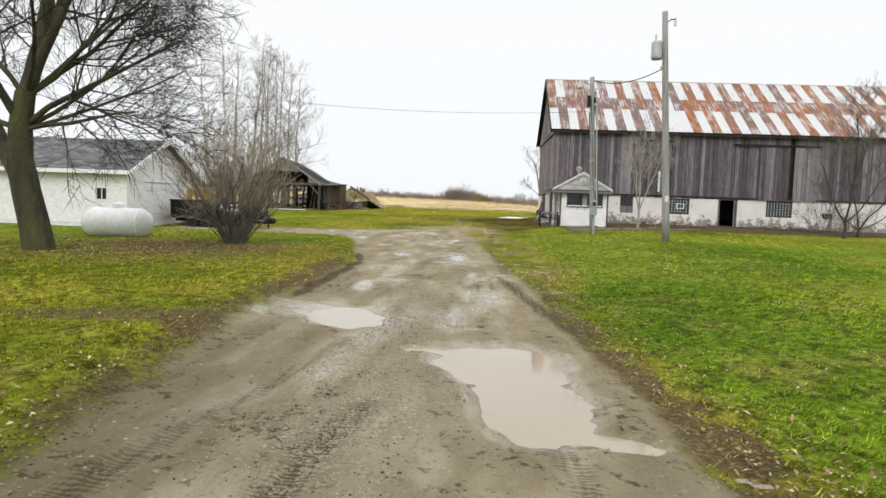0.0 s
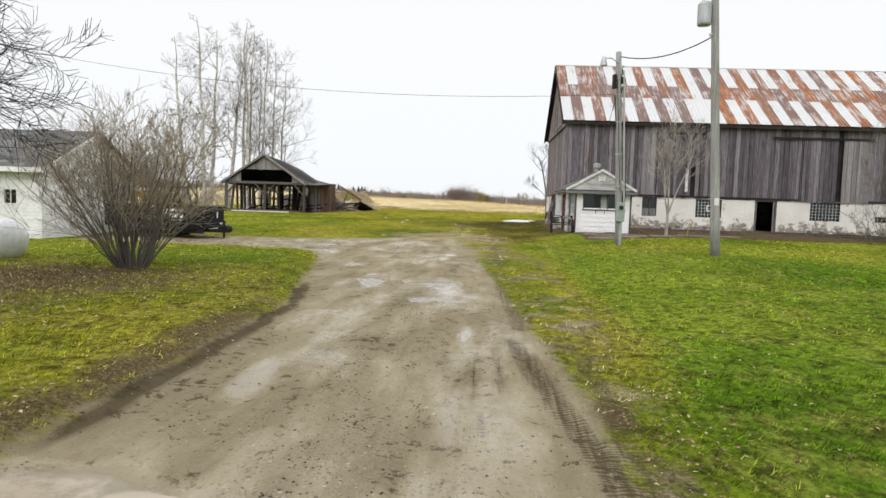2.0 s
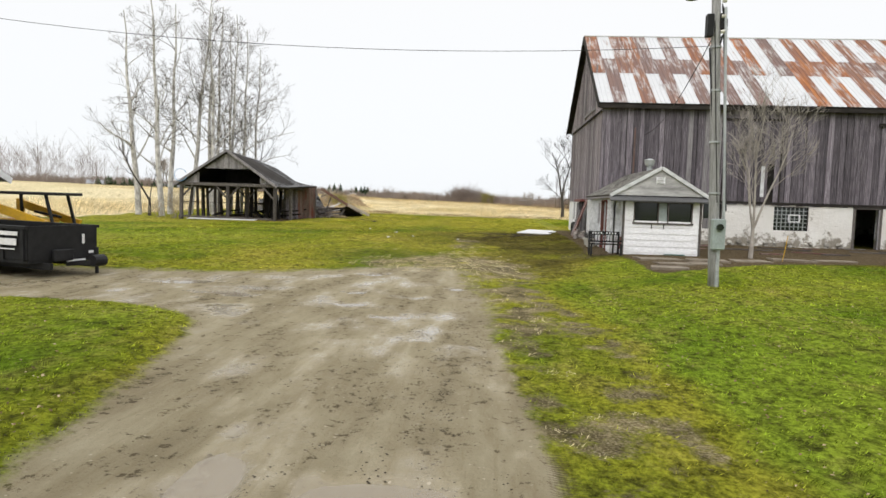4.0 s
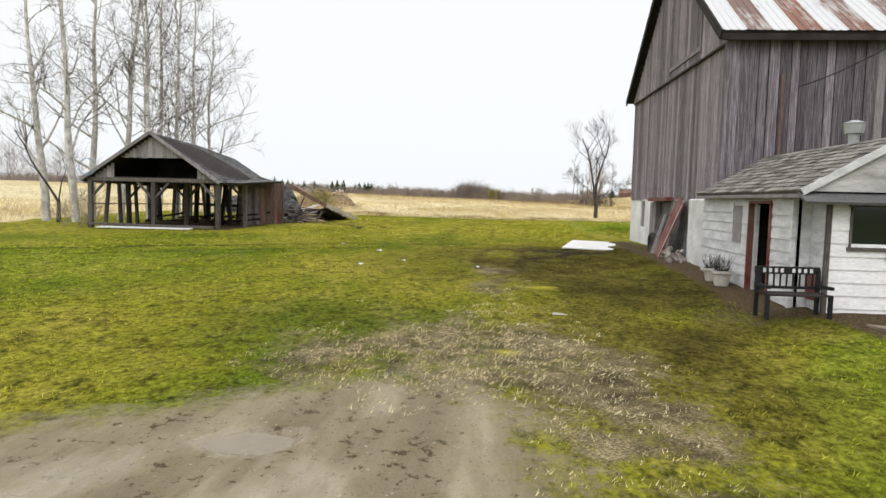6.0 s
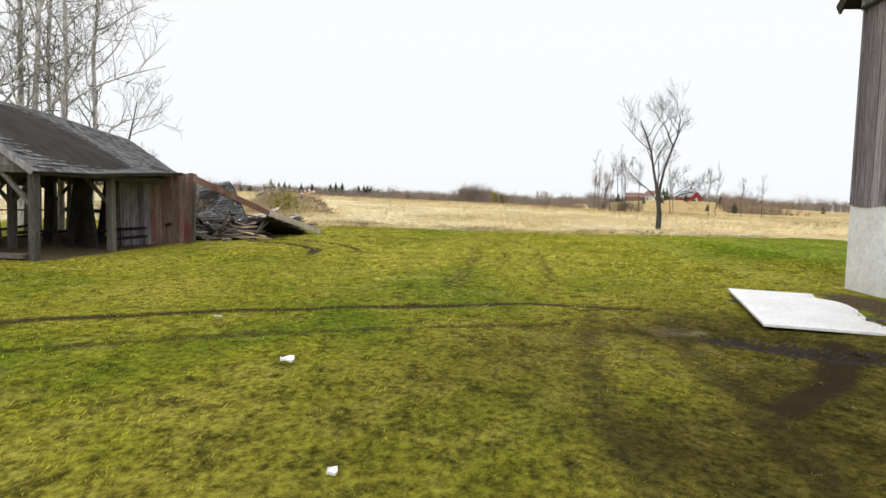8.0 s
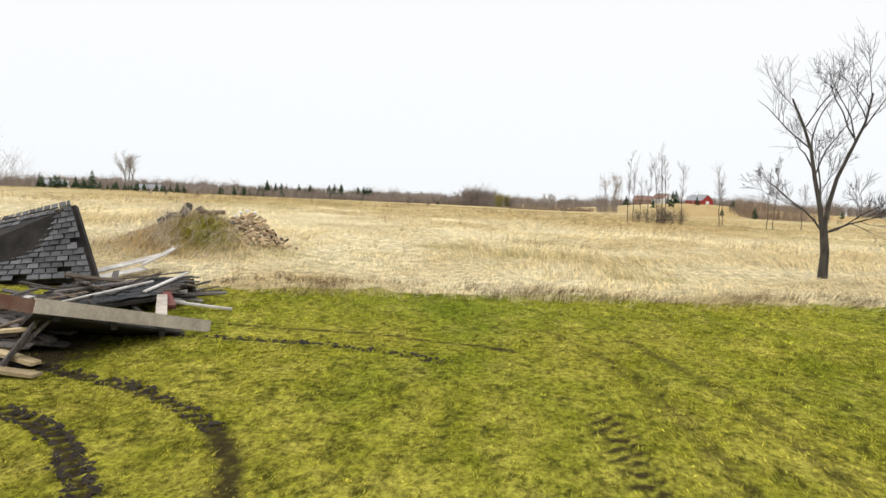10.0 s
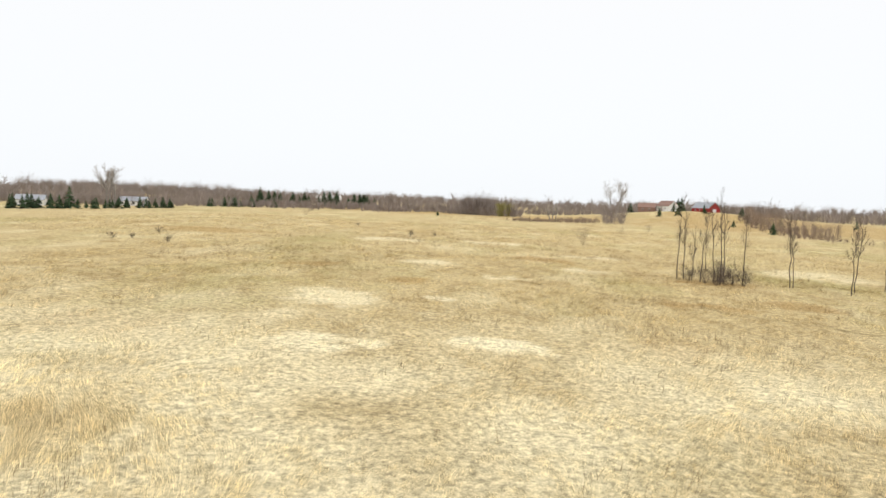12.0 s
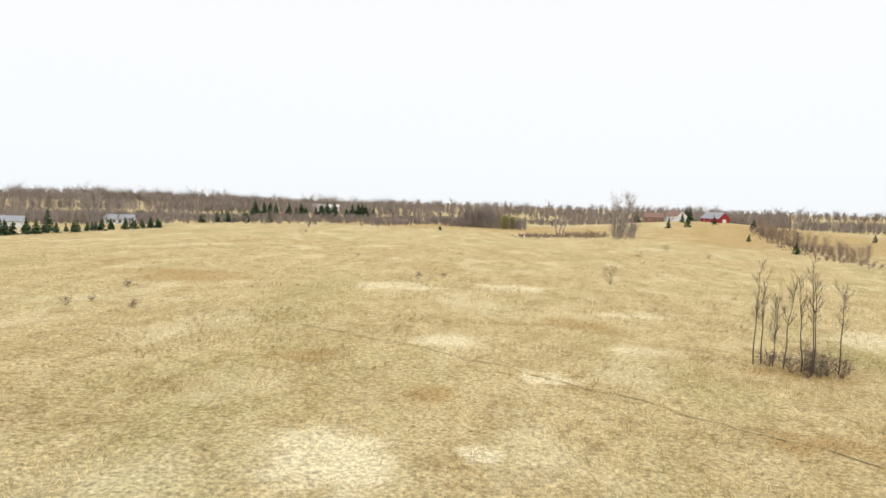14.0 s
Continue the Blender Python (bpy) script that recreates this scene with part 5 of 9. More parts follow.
    # Added near-black panels keep the doorway dark in place of interior shade.
    add("inner_wall", box(B(), (8.6, 42.2, 0.8), (3.0, 0.06, 2.2)), WOOD_AND_SHADE)
    add("inner_wall", box(B(), (8.3, 41.1, 0.8), (0.06, 2.1, 2.3)), WOOD_AND_SHADE)
    add("inner_wall", box(B(), (7.7, 40.0, 0.8), (1.1, 0.06, 2.3)), WOOD_AND_SHADE)
    add("inner_wall", box(B(), (7.7, 41.35, 0.8), (1.2, 0.06, 2.3)), WOOD_AND_SHADE)
    # Dark strip drawn for the shade under the pent eave.
    add("soffit", box(B(), (8.47, y0 - 0.12, 1.93), (3.3, 0.2, 0.05)), WOOD_AND_SHADE)
    add("eave_trim", box(B(), (6.76, 41.4, 2.0), (0.03, 5.9, 0.07)), BOARD_PALE)
    add("red_sign", box(B(), (x0 - 0.05, 38.85, 0.35), (0.02, 0.5, 0.45)), RED_PAINT, None, "dark red board on the side wall")
    # roof: ridge runs back to the barn
    rx, rz, ez = 8.5, 3.1, 2.08
    left_eave, right_eave = xs - 0.22, x1 + 0.25
    bm = B()
    slab(bm, [(left_eave, y0 - 0.1, ez), (rx, y0 - 0.1, rz), (rx, y1, rz), (left_eave, y1, ez)], 0.06)
    slab(bm, [(right_eave, y0 - 0.1, ez), (right_eave, y1, ez), (rx, y1, rz), (rx, y0 - 0.1, rz)], 0.06)
    add("roof_deck", bm, TIMBER)
    bm = B()
    shingle_rows(bm, (left_eave, y1, ez), (left_eave, y0 - 0.1, ez), (rx, y0 - 0.1, rz), (rx, y1, rz), 0.17, 0.3, 0.02, 3, 0.04)
    shingle_rows(bm, (right_eave, y0 - 0.1, ez), (right_eave, y1, ez), (rx, y1, rz), (rx, y0 - 0.1, rz), 0.17, 0.3, 0.02, 4, 0.04)
    add("shingles", bm, SHINGLE_OLD, None, "curled grey shingles")
    bm = plate(B(), ((left_eave + 0.1, y0 - 0.07, ez), (right_eave - 0.1, y0 - 0.07, ez), (rx, y0 - 0.07, rz - 0.06)), (0, 0.1, 0))
    add("gable", bm, WHITE_GREY, None, "grey weathered gable boards with old white paint")
    bm = B()
    for a, b in (((left_eave, ez), (rx, rz)), ((right_eave, ez), (rx, rz))):
        span(bm, (a[0], y0 - 0.12, a[1] - 0.02), (b[0], y0 - 0.12, b[1] - 0.02), 0.04, 0.12)
    add("barge_board", bm, WHITE_WORN)
    add("eave_board", slab(B(), [(left_eave - 0.02, y0 - 0.34, 1.9), (right_eave + 0.02, y0 - 0.34, 1.9), (right_eave + 0.02, y0, 2.06), (left_eave - 0.02, y0, 2.06)], 0.05), SHINGLE, None, "narrow pent roof over the window")
    bm = B()
    for k in range(4):
        box(bm, (rx - 0.02, y0 - 0.09, 2.55 + k * 0.055), (0.26, 0.03, 0.03), pose(0, 0, 0, 30))
    for x in (rx - 0.16, rx + 0.12):
        box(bm, (x, y0 - 0.085, 2.63), (0.03, 0.04, 0.26))
    add("louvre", bm, WHITE_PAINT, None, "white gable louvre")
    # ventilator on the ridge
    bm = B()
    tube(bm, [(rx, 40.3, rz - 0.05), (rx, 40.3, rz + 0.18)], 0.1, 12)
    tube(bm, [(rx, 40.3, rz + 0.18), (rx, 40.3, rz + 0.38)], [0.17, 0.2], 12)
    tube(bm, [(rx, 40.3, rz + 0.38), (rx, 40.3, rz + 0.44)], [0.22, 0.06], 12)
    add("ventilator", bm, GALV, None, "round galvanised roof ventilator")


build_milk_house()


# ---- poles and wires ----
def build_pole(x, y, top_x, height, r0, r1):
    g = gz(x, y)
    th = tagged(empty("utility_pole", pose(x, y, g)), "", "utility pole", "utility poles")
    lean = (top_x - x) / height
    pts = [(lean * z, 0, z) for z in np.linspace(-0.3, height, 8)]
    part("post", tube(B(), pts, list(np.linspace(r0, r1, 8)), 14), POLE, th, "", True)
    return th, lean, g


def wire(name, a, b, sag, r=0.012, label="thin black overhead cable"):
    pts = []
    for t in np.linspace(0, 1, 24):
        p = Vector(a).lerp(Vector(b), t)
        pts.append((p.x, p.y, p.z - 4 * sag * t * (1 - t)))
    tagged(part(name, tube(B(), pts, r, 5), WIRE), label, "cable", "overhead cables")


def build_poles():
    th, lean, g = build_pole(10.3, 27.15, 9.75, 9.25, 0.16, 0.11)
    tagged(th, "tall grey timber utility pole with a transformer, standing on the lawn")
    x = lean * 7.9 - 0.32
    bm = tube(B(), [(x, 0, 7.35), (x, 0, 7.4), (x, 0, 8.0), (x, 0, 8.08)], [0.2, 0.22, 0.22, 0.16], 14)
    t = part("transformer", bm, GALV, th, "grey can transformer")
    part("bushing", tube(B(), [(x - 0.06, 0, 8.05), (x - 0.06, 0, 8.35)], [0.05, 0.03], 8), CERAMIC, t)
    part("bracket", box(B(), (x + 0.2, 0, 7.7), (0.25, 0.06, 0.5)), BLACK_STEEL, t)
    bm = tube(B(), [(lean * 9, 0, 8.75), (lean * 9 + 0.25, 0, 8.95), (lean * 9 + 0.42, 0, 8.95)], 0.022, 6)
    part("arm", bm, BLACK_STEEL, th)
    part("insulator", tube(B(), [(lean * 9 + 0.42, 0, 8.7), (lean * 9 + 0.42, 0, 9.0)], [0.05, 0.04], 8), CERAMIC, th)
    part("insulator", tube(B(), [(lean * 7 - 0.12, -0.05, 7.05), (lean * 7 - 0.2, -0.05, 7.05)], 0.05, 8), CERAMIC, th)
    part("notice", box(B(), (lean * 1.8, -0.165, 1.75), (0.14, 0.012, 0.24)), WHITE_SHEET, th, "small white notice plate")
    th1, lean1, g1 = build_pole(7.85, 30.5, 7.5, 7.2, 0.13, 0.1)
    tagged(th1, "grey timber pole with meter box and yard light")
    bm = box(B(), (-0.02, -0.17, 1.25), (0.3, 0.16, 0.72), None, 0.015)
    b = part("meter_box", bm, GREY_BOX, th1, "grey-green electric meter box")
    part("meter", tube(B(), [(-0.02, -0.24, 1.42), (-0.02, -0.32, 1.42)], 0.08, 12), GLASS_DARK, b)
    part("conduit", tube(B(), [(0.02, -0.14, 0.0), (0.02, -0.14, 1.0)], 0.045, 8), GALV, th1)
    part("conduit", tube(B(), [(0.1, -0.14, 1.6), (0.1 + lean1 * 5, -0.14, 6.5)], 0.035, 8), GALV, th1)
    xx = lean1 * 6.6
    part("lamp_arm", tube(B(), [(xx, -0.1, 6.75), (xx - 0.3, -0.1, 6.95), (xx - 0.55, -0.1, 6.95)], 0.02, 6), GALV, th1)
    part("lamp_head", tube(B(), [(xx - 0.58, -0.1, 7.0), (xx - 0.58, -0.1, 6.85), (xx - 0.58, -0.1, 6.68)], [0.05, 0.1, 0.14], 12), GALV, th1, "dusk-to-dawn yard lamp")
    bm = B()
    box(bm, (xx - 0.14, -0.05, 6.1), (0.14, 0.2, 0.5))
    box(bm, (xx + 0.15, -0.05, 6.2), (0.12, 0.16, 0.35))
    part("junction_box", bm, BLACK_STEEL, th1)
    for k in range(3):
        part("drip_loop", tube(B(), [(xx + 0.12, -0.06, 6.6 - 0.05 * k), (xx + 0.25, -0.1, 6.2 - 0.1 * k), (xx + 0.1, -0.1, 5.6 + 0.1 * k)], 0.014, 5), WIRE, th1)
    for k, (dx, dy) in enumerate(((-0.07, -0.12), (0.16, -0.08), (-0.13, -0.04))):
        part("cable_run", tube(B(), [(dx, dy, 2.0 - 0.2 * k), (dx + lean1 * 3, dy, 4.0), (dx + lean1 * 6, dy * 0.9, 6.2 - 0.3 * k)], 0.012 + 0.004 * k, 6), WIRE, th1)
    for z in (2.2, 3.4, 4.6, 5.6):
        part("strap", tube(B(), [(lean1 * z, -0.01, z), (lean1 * z, -0.01, z + 0.04)], 0.15 - 0.005 * z, 12), GALV, th1)
    for k, z in enumerate((5.95, 6.3, 6.65)):
        part("insulator", tube(B(), [(xx + 0.1, -0.12, z), (xx + 0.19, -0.14, z)], 0.045, 8), CERAMIC, th1)
    top1, top2 = (7.5, 30.5, g1 + 7.05), (9.95, 27.15, g + 7.1)
    wire("cable", top1, top2, 0.35, 0.02)
    wire("cable", (7.5, 30.5, g1 + 5.65), (-20.0, 30.5, 7.5), 0.95, 0.007)
    wire("cable", (7.6, 30.5, g1 + 6.1), (9.15, 44.33, 4.9), 0.5, 0.012)


build_poles()


# ---- timber shed with the collapsed wing ----
def boards_between(add, name, x0, x1, y, zlow, ztop, mat, w=0.2, seed=1, face=-1):
    r = random.Random(seed)
    x = x0
    while x < x1 - 0.03:
        ww = min(w * r.uniform(0.85, 1.15), x1 - x)
        lo, hi = zlow((x + ww / 2)) - r.uniform(0, 0.04), min(ztop(x), ztop(x + ww))
        if hi - lo > 0.05:
            add(name, box(B(), (x + ww / 2, y, (lo + hi) / 2), (ww - 0.012, 0.025, hi - lo)), mat)
        x += ww


def build_shed():
    th = tagged(empty("open_shed", pose(-15.1, 60, 0.0)), "open-fronted grey timber shed with sagging shingle roof", "shed")
    inv = th.matrix_basis.inverted()

    def add(name, bm, mat, parent=None, label="", smooth=False):
        bm.transform(inv)
        return part(name, bm, mat, parent or th, label, smooth)

    yf, yb, xl, xr, xp, ze, zp = 56.9, 66.5, -18.25, -11.85, -15.05, 2.3, 4.62
    g = gz(-15, 57)
    r = random.Random(3)
    for y, shift in ((yf, 0), (60.1, 0.1), (63.3, -0.1), (yb, 0.15)):
        for x in (xl, xp, xr):
            if (x == xp and y > 60.2) or (x == xr and y > 64):
                continue
            lean = r.uniform(-0.12, 0.12) if y > yf else 0.02
            add("post", span(B(), (x + shift, y, g - 0.3), (x + shift + lean, y, ze), 0.2, 0.2, 0.01), TIMBER)
            for s in (-1, 1):
                if (x == xl and s < 0) or (x == xr and s > 0):
                    continue
                add("brace", span(B(), (x + shift + s * 0.05, y - 0.02, ze - 0.85), (x + shift + s * 0.8, y - 0.02, ze - 0.05), 0.09, 0.1), TIMBER)
        add("tie_beam", span(B(), (xl - 0.1, y, ze + 0.05), (xr + 0.1 - (1.6 if y > 64 else 0), y, ze + 0.05), 0.2, 0.18), TIMBER)
    for x in (xl, xr):
        add("plate_beam", span(B(), (x, yf, ze + 0.02), (x, yb if x == xl else 63.4, ze - 0.05), 0.18, 0.18), TIMBER)
    for y in np.arange(58.2, yb, 1.35):
        add("stud", span(B(), (xl + r.uniform(-0.1, 0.1), y, g - 0.2), (xl + r.uniform(-0.25, 0.25), y, ze), 0.12, 0.16), TIMBER)
    for x in np.arange(xl + 0.7, xr - 1.2, 0.75):
        lean = r.uniform(-0.3, 0.3)
        add("stud", span(B(), (x, yb, g - 0.2), (x + lean, yb, ze), 0.14, 0.16), TIMBER)
    add("rail", span(B(), (xl, yb + 0.1, 1.1), (xr - 2, yb + 0.1, 1.0), 0.05, 0.16), TIMBER)
    add("rail", span(B(), (xl - 0.06, yf, 1.15), (xl - 0.06, yb, 1.05), 0.16, 0.05), TIMBER)
    add("sill", span(B(), (xl - 0.1, yf - 0.02, g + 0.17), (-12.0, yf - 0.02, g + 0.12), 0.36, 0.1), TIMBER, None, "low grey sill board")
    # Near-black studs and boards put the shed's interior shade into their colour.
    for k in range(12):
        x, y = r.uniform(xl + 0.5, xr - 0.4), r.uniform(60.5, yb)
        add("stud", span(B(), (x, y, g - 0.1), (x + r.uniform(-0.5, 0.5), y, ze + 0.1), 0.18, 0.2), WOOD_AND_SHADE)
    for k in range(14):
        x, y = r.uniform(xl + 0.6, xr - 0.2), r.uniform(60.0, yb)
        add("stored_board", box(B(), (x, y, g + r.uniform(0.1, 0.6)), (r.uniform(0.8, 2.2), 0.2, 0.1), pose(0, 0, 0, 0, r.uniform(-18, 18), r.uniform(-40, 40))), WOOD_AND_SHADE)
    # gable boards over and beside the loft opening
    slope = (zp - ze) / (xp - xl + 0.33)
    def under(x):
        return zp - abs(x - xp) * slope - 0.1
    boards_between(add, "gable_board", -17.0, -12.85, yf - 0.03, lambda x: 3.42, under, BOARD_PALE, 0.19, 1)
    boards_between(add, "gable_board", -18.2, -17.0, yf - 0.03, lambda x: ze, under, BOARD_PALE, 0.2, 2)
    boards_between(add, "gable_board", -12.85, -11.9, yf - 0.03, lambda x: ze, under, BOARD_PALE, 0.2, 4)
    add("loft_floor", box(B(), (xp, 60.5, ze + 0.17), (xr - xl, 6.8, 0.05)), WOOD_AND_SHADE)
    # Added dark panel behind the loft opening in place of the shade within.
    add("loft_back", box(B(), (xp, 60.0, 2.95), (2.9, 0.06, 0.95)), WOOD_AND_SHADE)
    # main roof with a sag to the back
    xel, xer = -18.6, -11.62
    zel = zp - (xp - xel) * slope
    ridge_back = zp - 0.45
    quads = [((xel, yf - 0.3, zel), (xp, yf - 0.3, zp), (xp, 62, zp - 0.25), (xel, 62, zel - 0.1)), ((xel, 62, zel - 0.1), (xp, 62, zp - 0.25), (xp, yb + 0.2, ridge_back - 0.2), (xel, yb + 0.2, zel - 0.3)), ((xp, yf - 0.3, zp), (xer, yf - 0.3, zel), (xer, 62, zel + 0.1), (xp, 62, zp - 0.25)), ((xp, 62, zp - 0.25), (xer - 0.2, 62, zel + 0.12), (-12.5, yb, zel + 0.1), (xp, yb + 0.2, ridge_back - 0.2))]
    bm = B()
    for q in quads:
        slab(bm, q, 0.07)
    add("roof_deck", bm, WOOD_AND_SHADE)
    bm = B()
    shingle_rows(bm, quads[0][3], quads[0][0], quads[0][1], quads[0][2], 0.17, 0.3, 0.014, 11, 0.03)
    shingle_rows(bm, quads[2][1], quads[2][2], quads[2][3], quads[2][0], 0.17, 0.3, 0.014, 12, 0.03)
    shingle_rows(bm, quads[1][3], quads[1][0], quads[1][1], quads[1][2], 0.17, 0.3, 0.014, 13, 0.05)
    shingle_rows(bm, quads[3][1], quads[3][2], quads[3][3], quads[3][0], 0.17, 0.3, 0.014, 14, 0.05)
    add("shingles", bm, SHINGLE, None, "dark grey worn shingles")
    for a in ((xel, zel), (xer, zel)):
        add("barge_board", span(B(), (a[0], yf - 0.32, a[1] - 0.02), (xp, yf - 0.32, zp - 0.02), 0.04, 0.15), BOARD_PALE)
    # side wing with a flaring roof and board front
    wing = [((xer - 0.1, 58.6, zel + 0.02), (-10.4, 61.9, 2.52), (-11.9, 64.6, 2.6), (-13.2, 64.5, 3.05)), ]
    bm = B()
    slab(bm, wing[0], 0.08)
    add("wing_roof", bm, WOOD_AND_SHADE)
    bm = shingle_rows(B(), wing[0][1], wing[0][2], wing[0][3], wing[0][0], 0.17, 0.3, 0.014, 15, 0.05)
    add("shingles", bm, SHINGLE)
    k = 0
    for t in np.linspace(0, 1, 13):
        p = Vector((-12.7, 62.3, 0)).lerp(Vector((-11.1, 63.9, 0)), t)
        gg, hi = gz(p.x, p.y), 2.2 + 0.4 * t
        add("wall_board", box(B(), (p.x, p.y, (gg + hi) / 2 - 0.03), (0.2, 0.03, hi - gg + 0.05), pose(0, 0, 0, 0, r.uniform(-3, 1), 45)), BOARD_RED if t > 0.35 else BOARD)
    for x, y in ((-12.9, 62.2), (-11.1, 64.0)):
        add("post", span(B(), (x, y, gz(x, y) - 0.2), (x + 0.05, y, 2.35 + 0.12 * (x + 12.9)), 0.16, 0.16), TIMBER)


build_shed()


def build_fallen_roof():
    """The roof slope that slid off: one edge on the ground, the other propped on the wreck."""
    th = tagged(empty("fallen_roof", pose(-10, 67, 0.2)), "collapsed roof slope resting on the ground with pale fascia board", "roof wreck")
    inv = th.matrix_basis.inverted()

    def add(name, bm, mat, parent=None, label="", smooth=False):
        bm.transform(inv)
        return part(name, bm, mat, parent or th, label, smooth)

    a, b = Vector((-10.2, 62.2, 2.38)), Vector((-7.98, 68.7, 0.36))
    m = a.lerp(b, 0.56) + Vector((0, 0, -0.06))
    # Added sheet whose near-black colour gives the deep shade behind the fascia.
    low = [m + Vector((-0.05, 0.1, -0.1)), b + Vector((-0.1, 0.05, -0.1)), Vector((-9.5, 70.4, 0.3)), Vector((-11.4, 68.4, 0.12))]
    add("roof_lining", slab(B(), low, 0.04), WOOD_AND_SHADE, None, "near-black sheet standing in for the shade under the fallen roof")
    add("fascia", span(B(), a + Vector((0.04, -0.03, -0.02)), m + Vector((0.04, -0.03, 0)), 0.05, 0.2), BROWN_RED, None, "red-brown fascia board")
    add("fascia", span(B(), m + Vector((0.05, -0.03, 0.02)), b + Vector((0.2, 0.3, 0.0)), 0.06, 0.22), FASCIA_PALE, None, "pale weathered fascia board")
    add("edge_board", span(B(), (-8.2, 68.0, 0.62), (-9.35, 70.2, 0.72), 0.2, 0.04), FASCIA_PALE, None, "pale board joining the fascia to the torn roof")
    for k in range(4, 7):
        p = a.lerp(b, (k + 0.3) / 7)
        add("rafter", span(B(), p + Vector((0, 0, -0.16)), p + Vector((-2.0, 2.4, -0.75 + 0.1 * k)), 0.08, 0.14), WOOD_AND_SHADE)
    for p, q in (((-9.6, 66.0, 0.2), (-9.2, 66.6, 1.15)), ((-9.7, 66.1, 0.2), (-9.0, 66.7, 1.1)), ((-10.8, 65.4, 0.2), (-10.3, 65.9, 1.7)), ((-12.6, 66.4, 1.25), (-11.5, 66.55, 0.1)), ((-12.72, 66.5, 1.2), (-11.62, 66.6, 0.1)), ((-11.35, 66.4, 1.25), (-10.3, 66.6, 0.25)), ((-11.25, 66.5, 1.15), (-10.2, 66.7, 0.2))):
        add("prop", span(B(), p, q, 0.08, 0.05), TIMBER)


build_fallen_roof()


def build_torn_roof():
    """The shingled piece behind the fascia, lying almost flat on the heap."""
    th = tagged(empty("torn_roof_piece", pose(-11, 71, 0.3)), "torn piece of dark shingled roof lying on the wreck heap", "roof wreck")
    inv = th.matrix_basis.inverted()

    def add(name, bm, mat, label=""):
        bm.transform(inv)
        return part(name, bm, mat, th, label)

    r = random.Random(6)
    nr, fr, fl, nl = (Vector(p) for p in ((-9.45, 70.45, 0.72), (-9.6, 72.15, 0.9), (-13.2, 72.6, 0.5), (-11.7, 68.3, 0.4)))
    add("roof_deck", slab(B(), [q - Vector((0, 0, 0.05)) for q in (nr, fr, fl, nl)], 0.08), WOOD_AND_SHADE)
    add("shingles", shingle_rows(B(), nl, nr, fr, fl, 0.13, 0.26, 0.03, 32, 0.1), SHINGLE_SLATE, "torn dark shingles")
    for u0, v0, u1, v1, mat in ((0.3, 0.15, 0.8, 0.55, PLANK_WHITE), (0.85, 0.1, 0.97, 0.95, PLANK_WHITE), (0.6, 0.2, 0.75, 0.9, TIMBER), (0.2, 0.6, 0.6, 0.75, TIMBER), (0.1, 0.9, 0.7, 0.98, PLANK), (0.45, 0.93, 0.95, 1.03, TIMBER), (0.05, 0.3, 0.4, 0.4, PLANK)):
        p, q = nl.lerp(nr, u0).lerp(fl.lerp(fr, u0), v0), nl.lerp(nr, u1).lerp(fl.lerp(fr, u1), v1)
        add("loose_board", span(B(), p + Vector((0, 0, 0.07)), q + Vector((0, 0, 0.07 + r.uniform(0, 0.06))), 0.09, 0.03), mat)
    for k in range(9):
        p = nr.lerp(fr, (k + 0.3) / 9)
        add("broken_end", span(B(), p + Vector((-0.25, 0, 0)), p + Vector((r.uniform(0.05, 0.35), r.uniform(-0.1, 0.1), r.uniform(-0.06, 0.04))), 0.1, 0.03), PLANK if k % 2 else TIMBER)
    add("pale_plank", box(B(), (-8.75, 70.75, 0.45), (1.3, 0.12, 0.04), pose(0, 0, 0, 0, 6, 8)), PLANK_WHITE)
    add("red_block", box(B(), (-9.2, 70.2, 0.62), (0.55, 0.16, 0.1), pose(0, 0, 0, 0, 24, -50)), RED_PAINT, "splintered red board")
    for p in (nl, nr, fr, fl, nl.lerp(nr, 0.5)):
        g = gz(p.x, p.y)
        add("prop", span(B(), (p.x, p.y, g - 0.1), (p.x - 0.1, p.y, p.z - 0.1), 0.14, 0.14), WOOD_AND_SHADE)


build_torn_roof()


def build_wall_panel():
    """A section of board wall that tipped over against the wreck."""
    th = tagged(empty("fallen_wall_panel", pose(-13.2, 66.4, gz(-13.2, 66.4) - 0.1)), "brown board wall panel tipped against the collapsed roof", "wall panel")
    r = random.Random(44)
    for k in range(6):
        h = r.uniform(1.5, 1.85)
        part("board", box(B(), (-0.55 + k * 0.23, 0, h / 2), (0.21, 0.025, h), pose(0, 0, 0, 0, r.uniform(-2, 2), 0)), PANEL_BOARD, th)
    for z, tilt in ((0.35, 4), (1.25, -8)):
        part("rail", box(B(), (0, -0.035, z), (1.6, 0.04, 0.1), pose(0, 0, 0, 0, tilt, 0)), TIMBER, th)
    th.rotation_euler = (radians(-14), radians(-27), radians(40))


build_wall_panel()


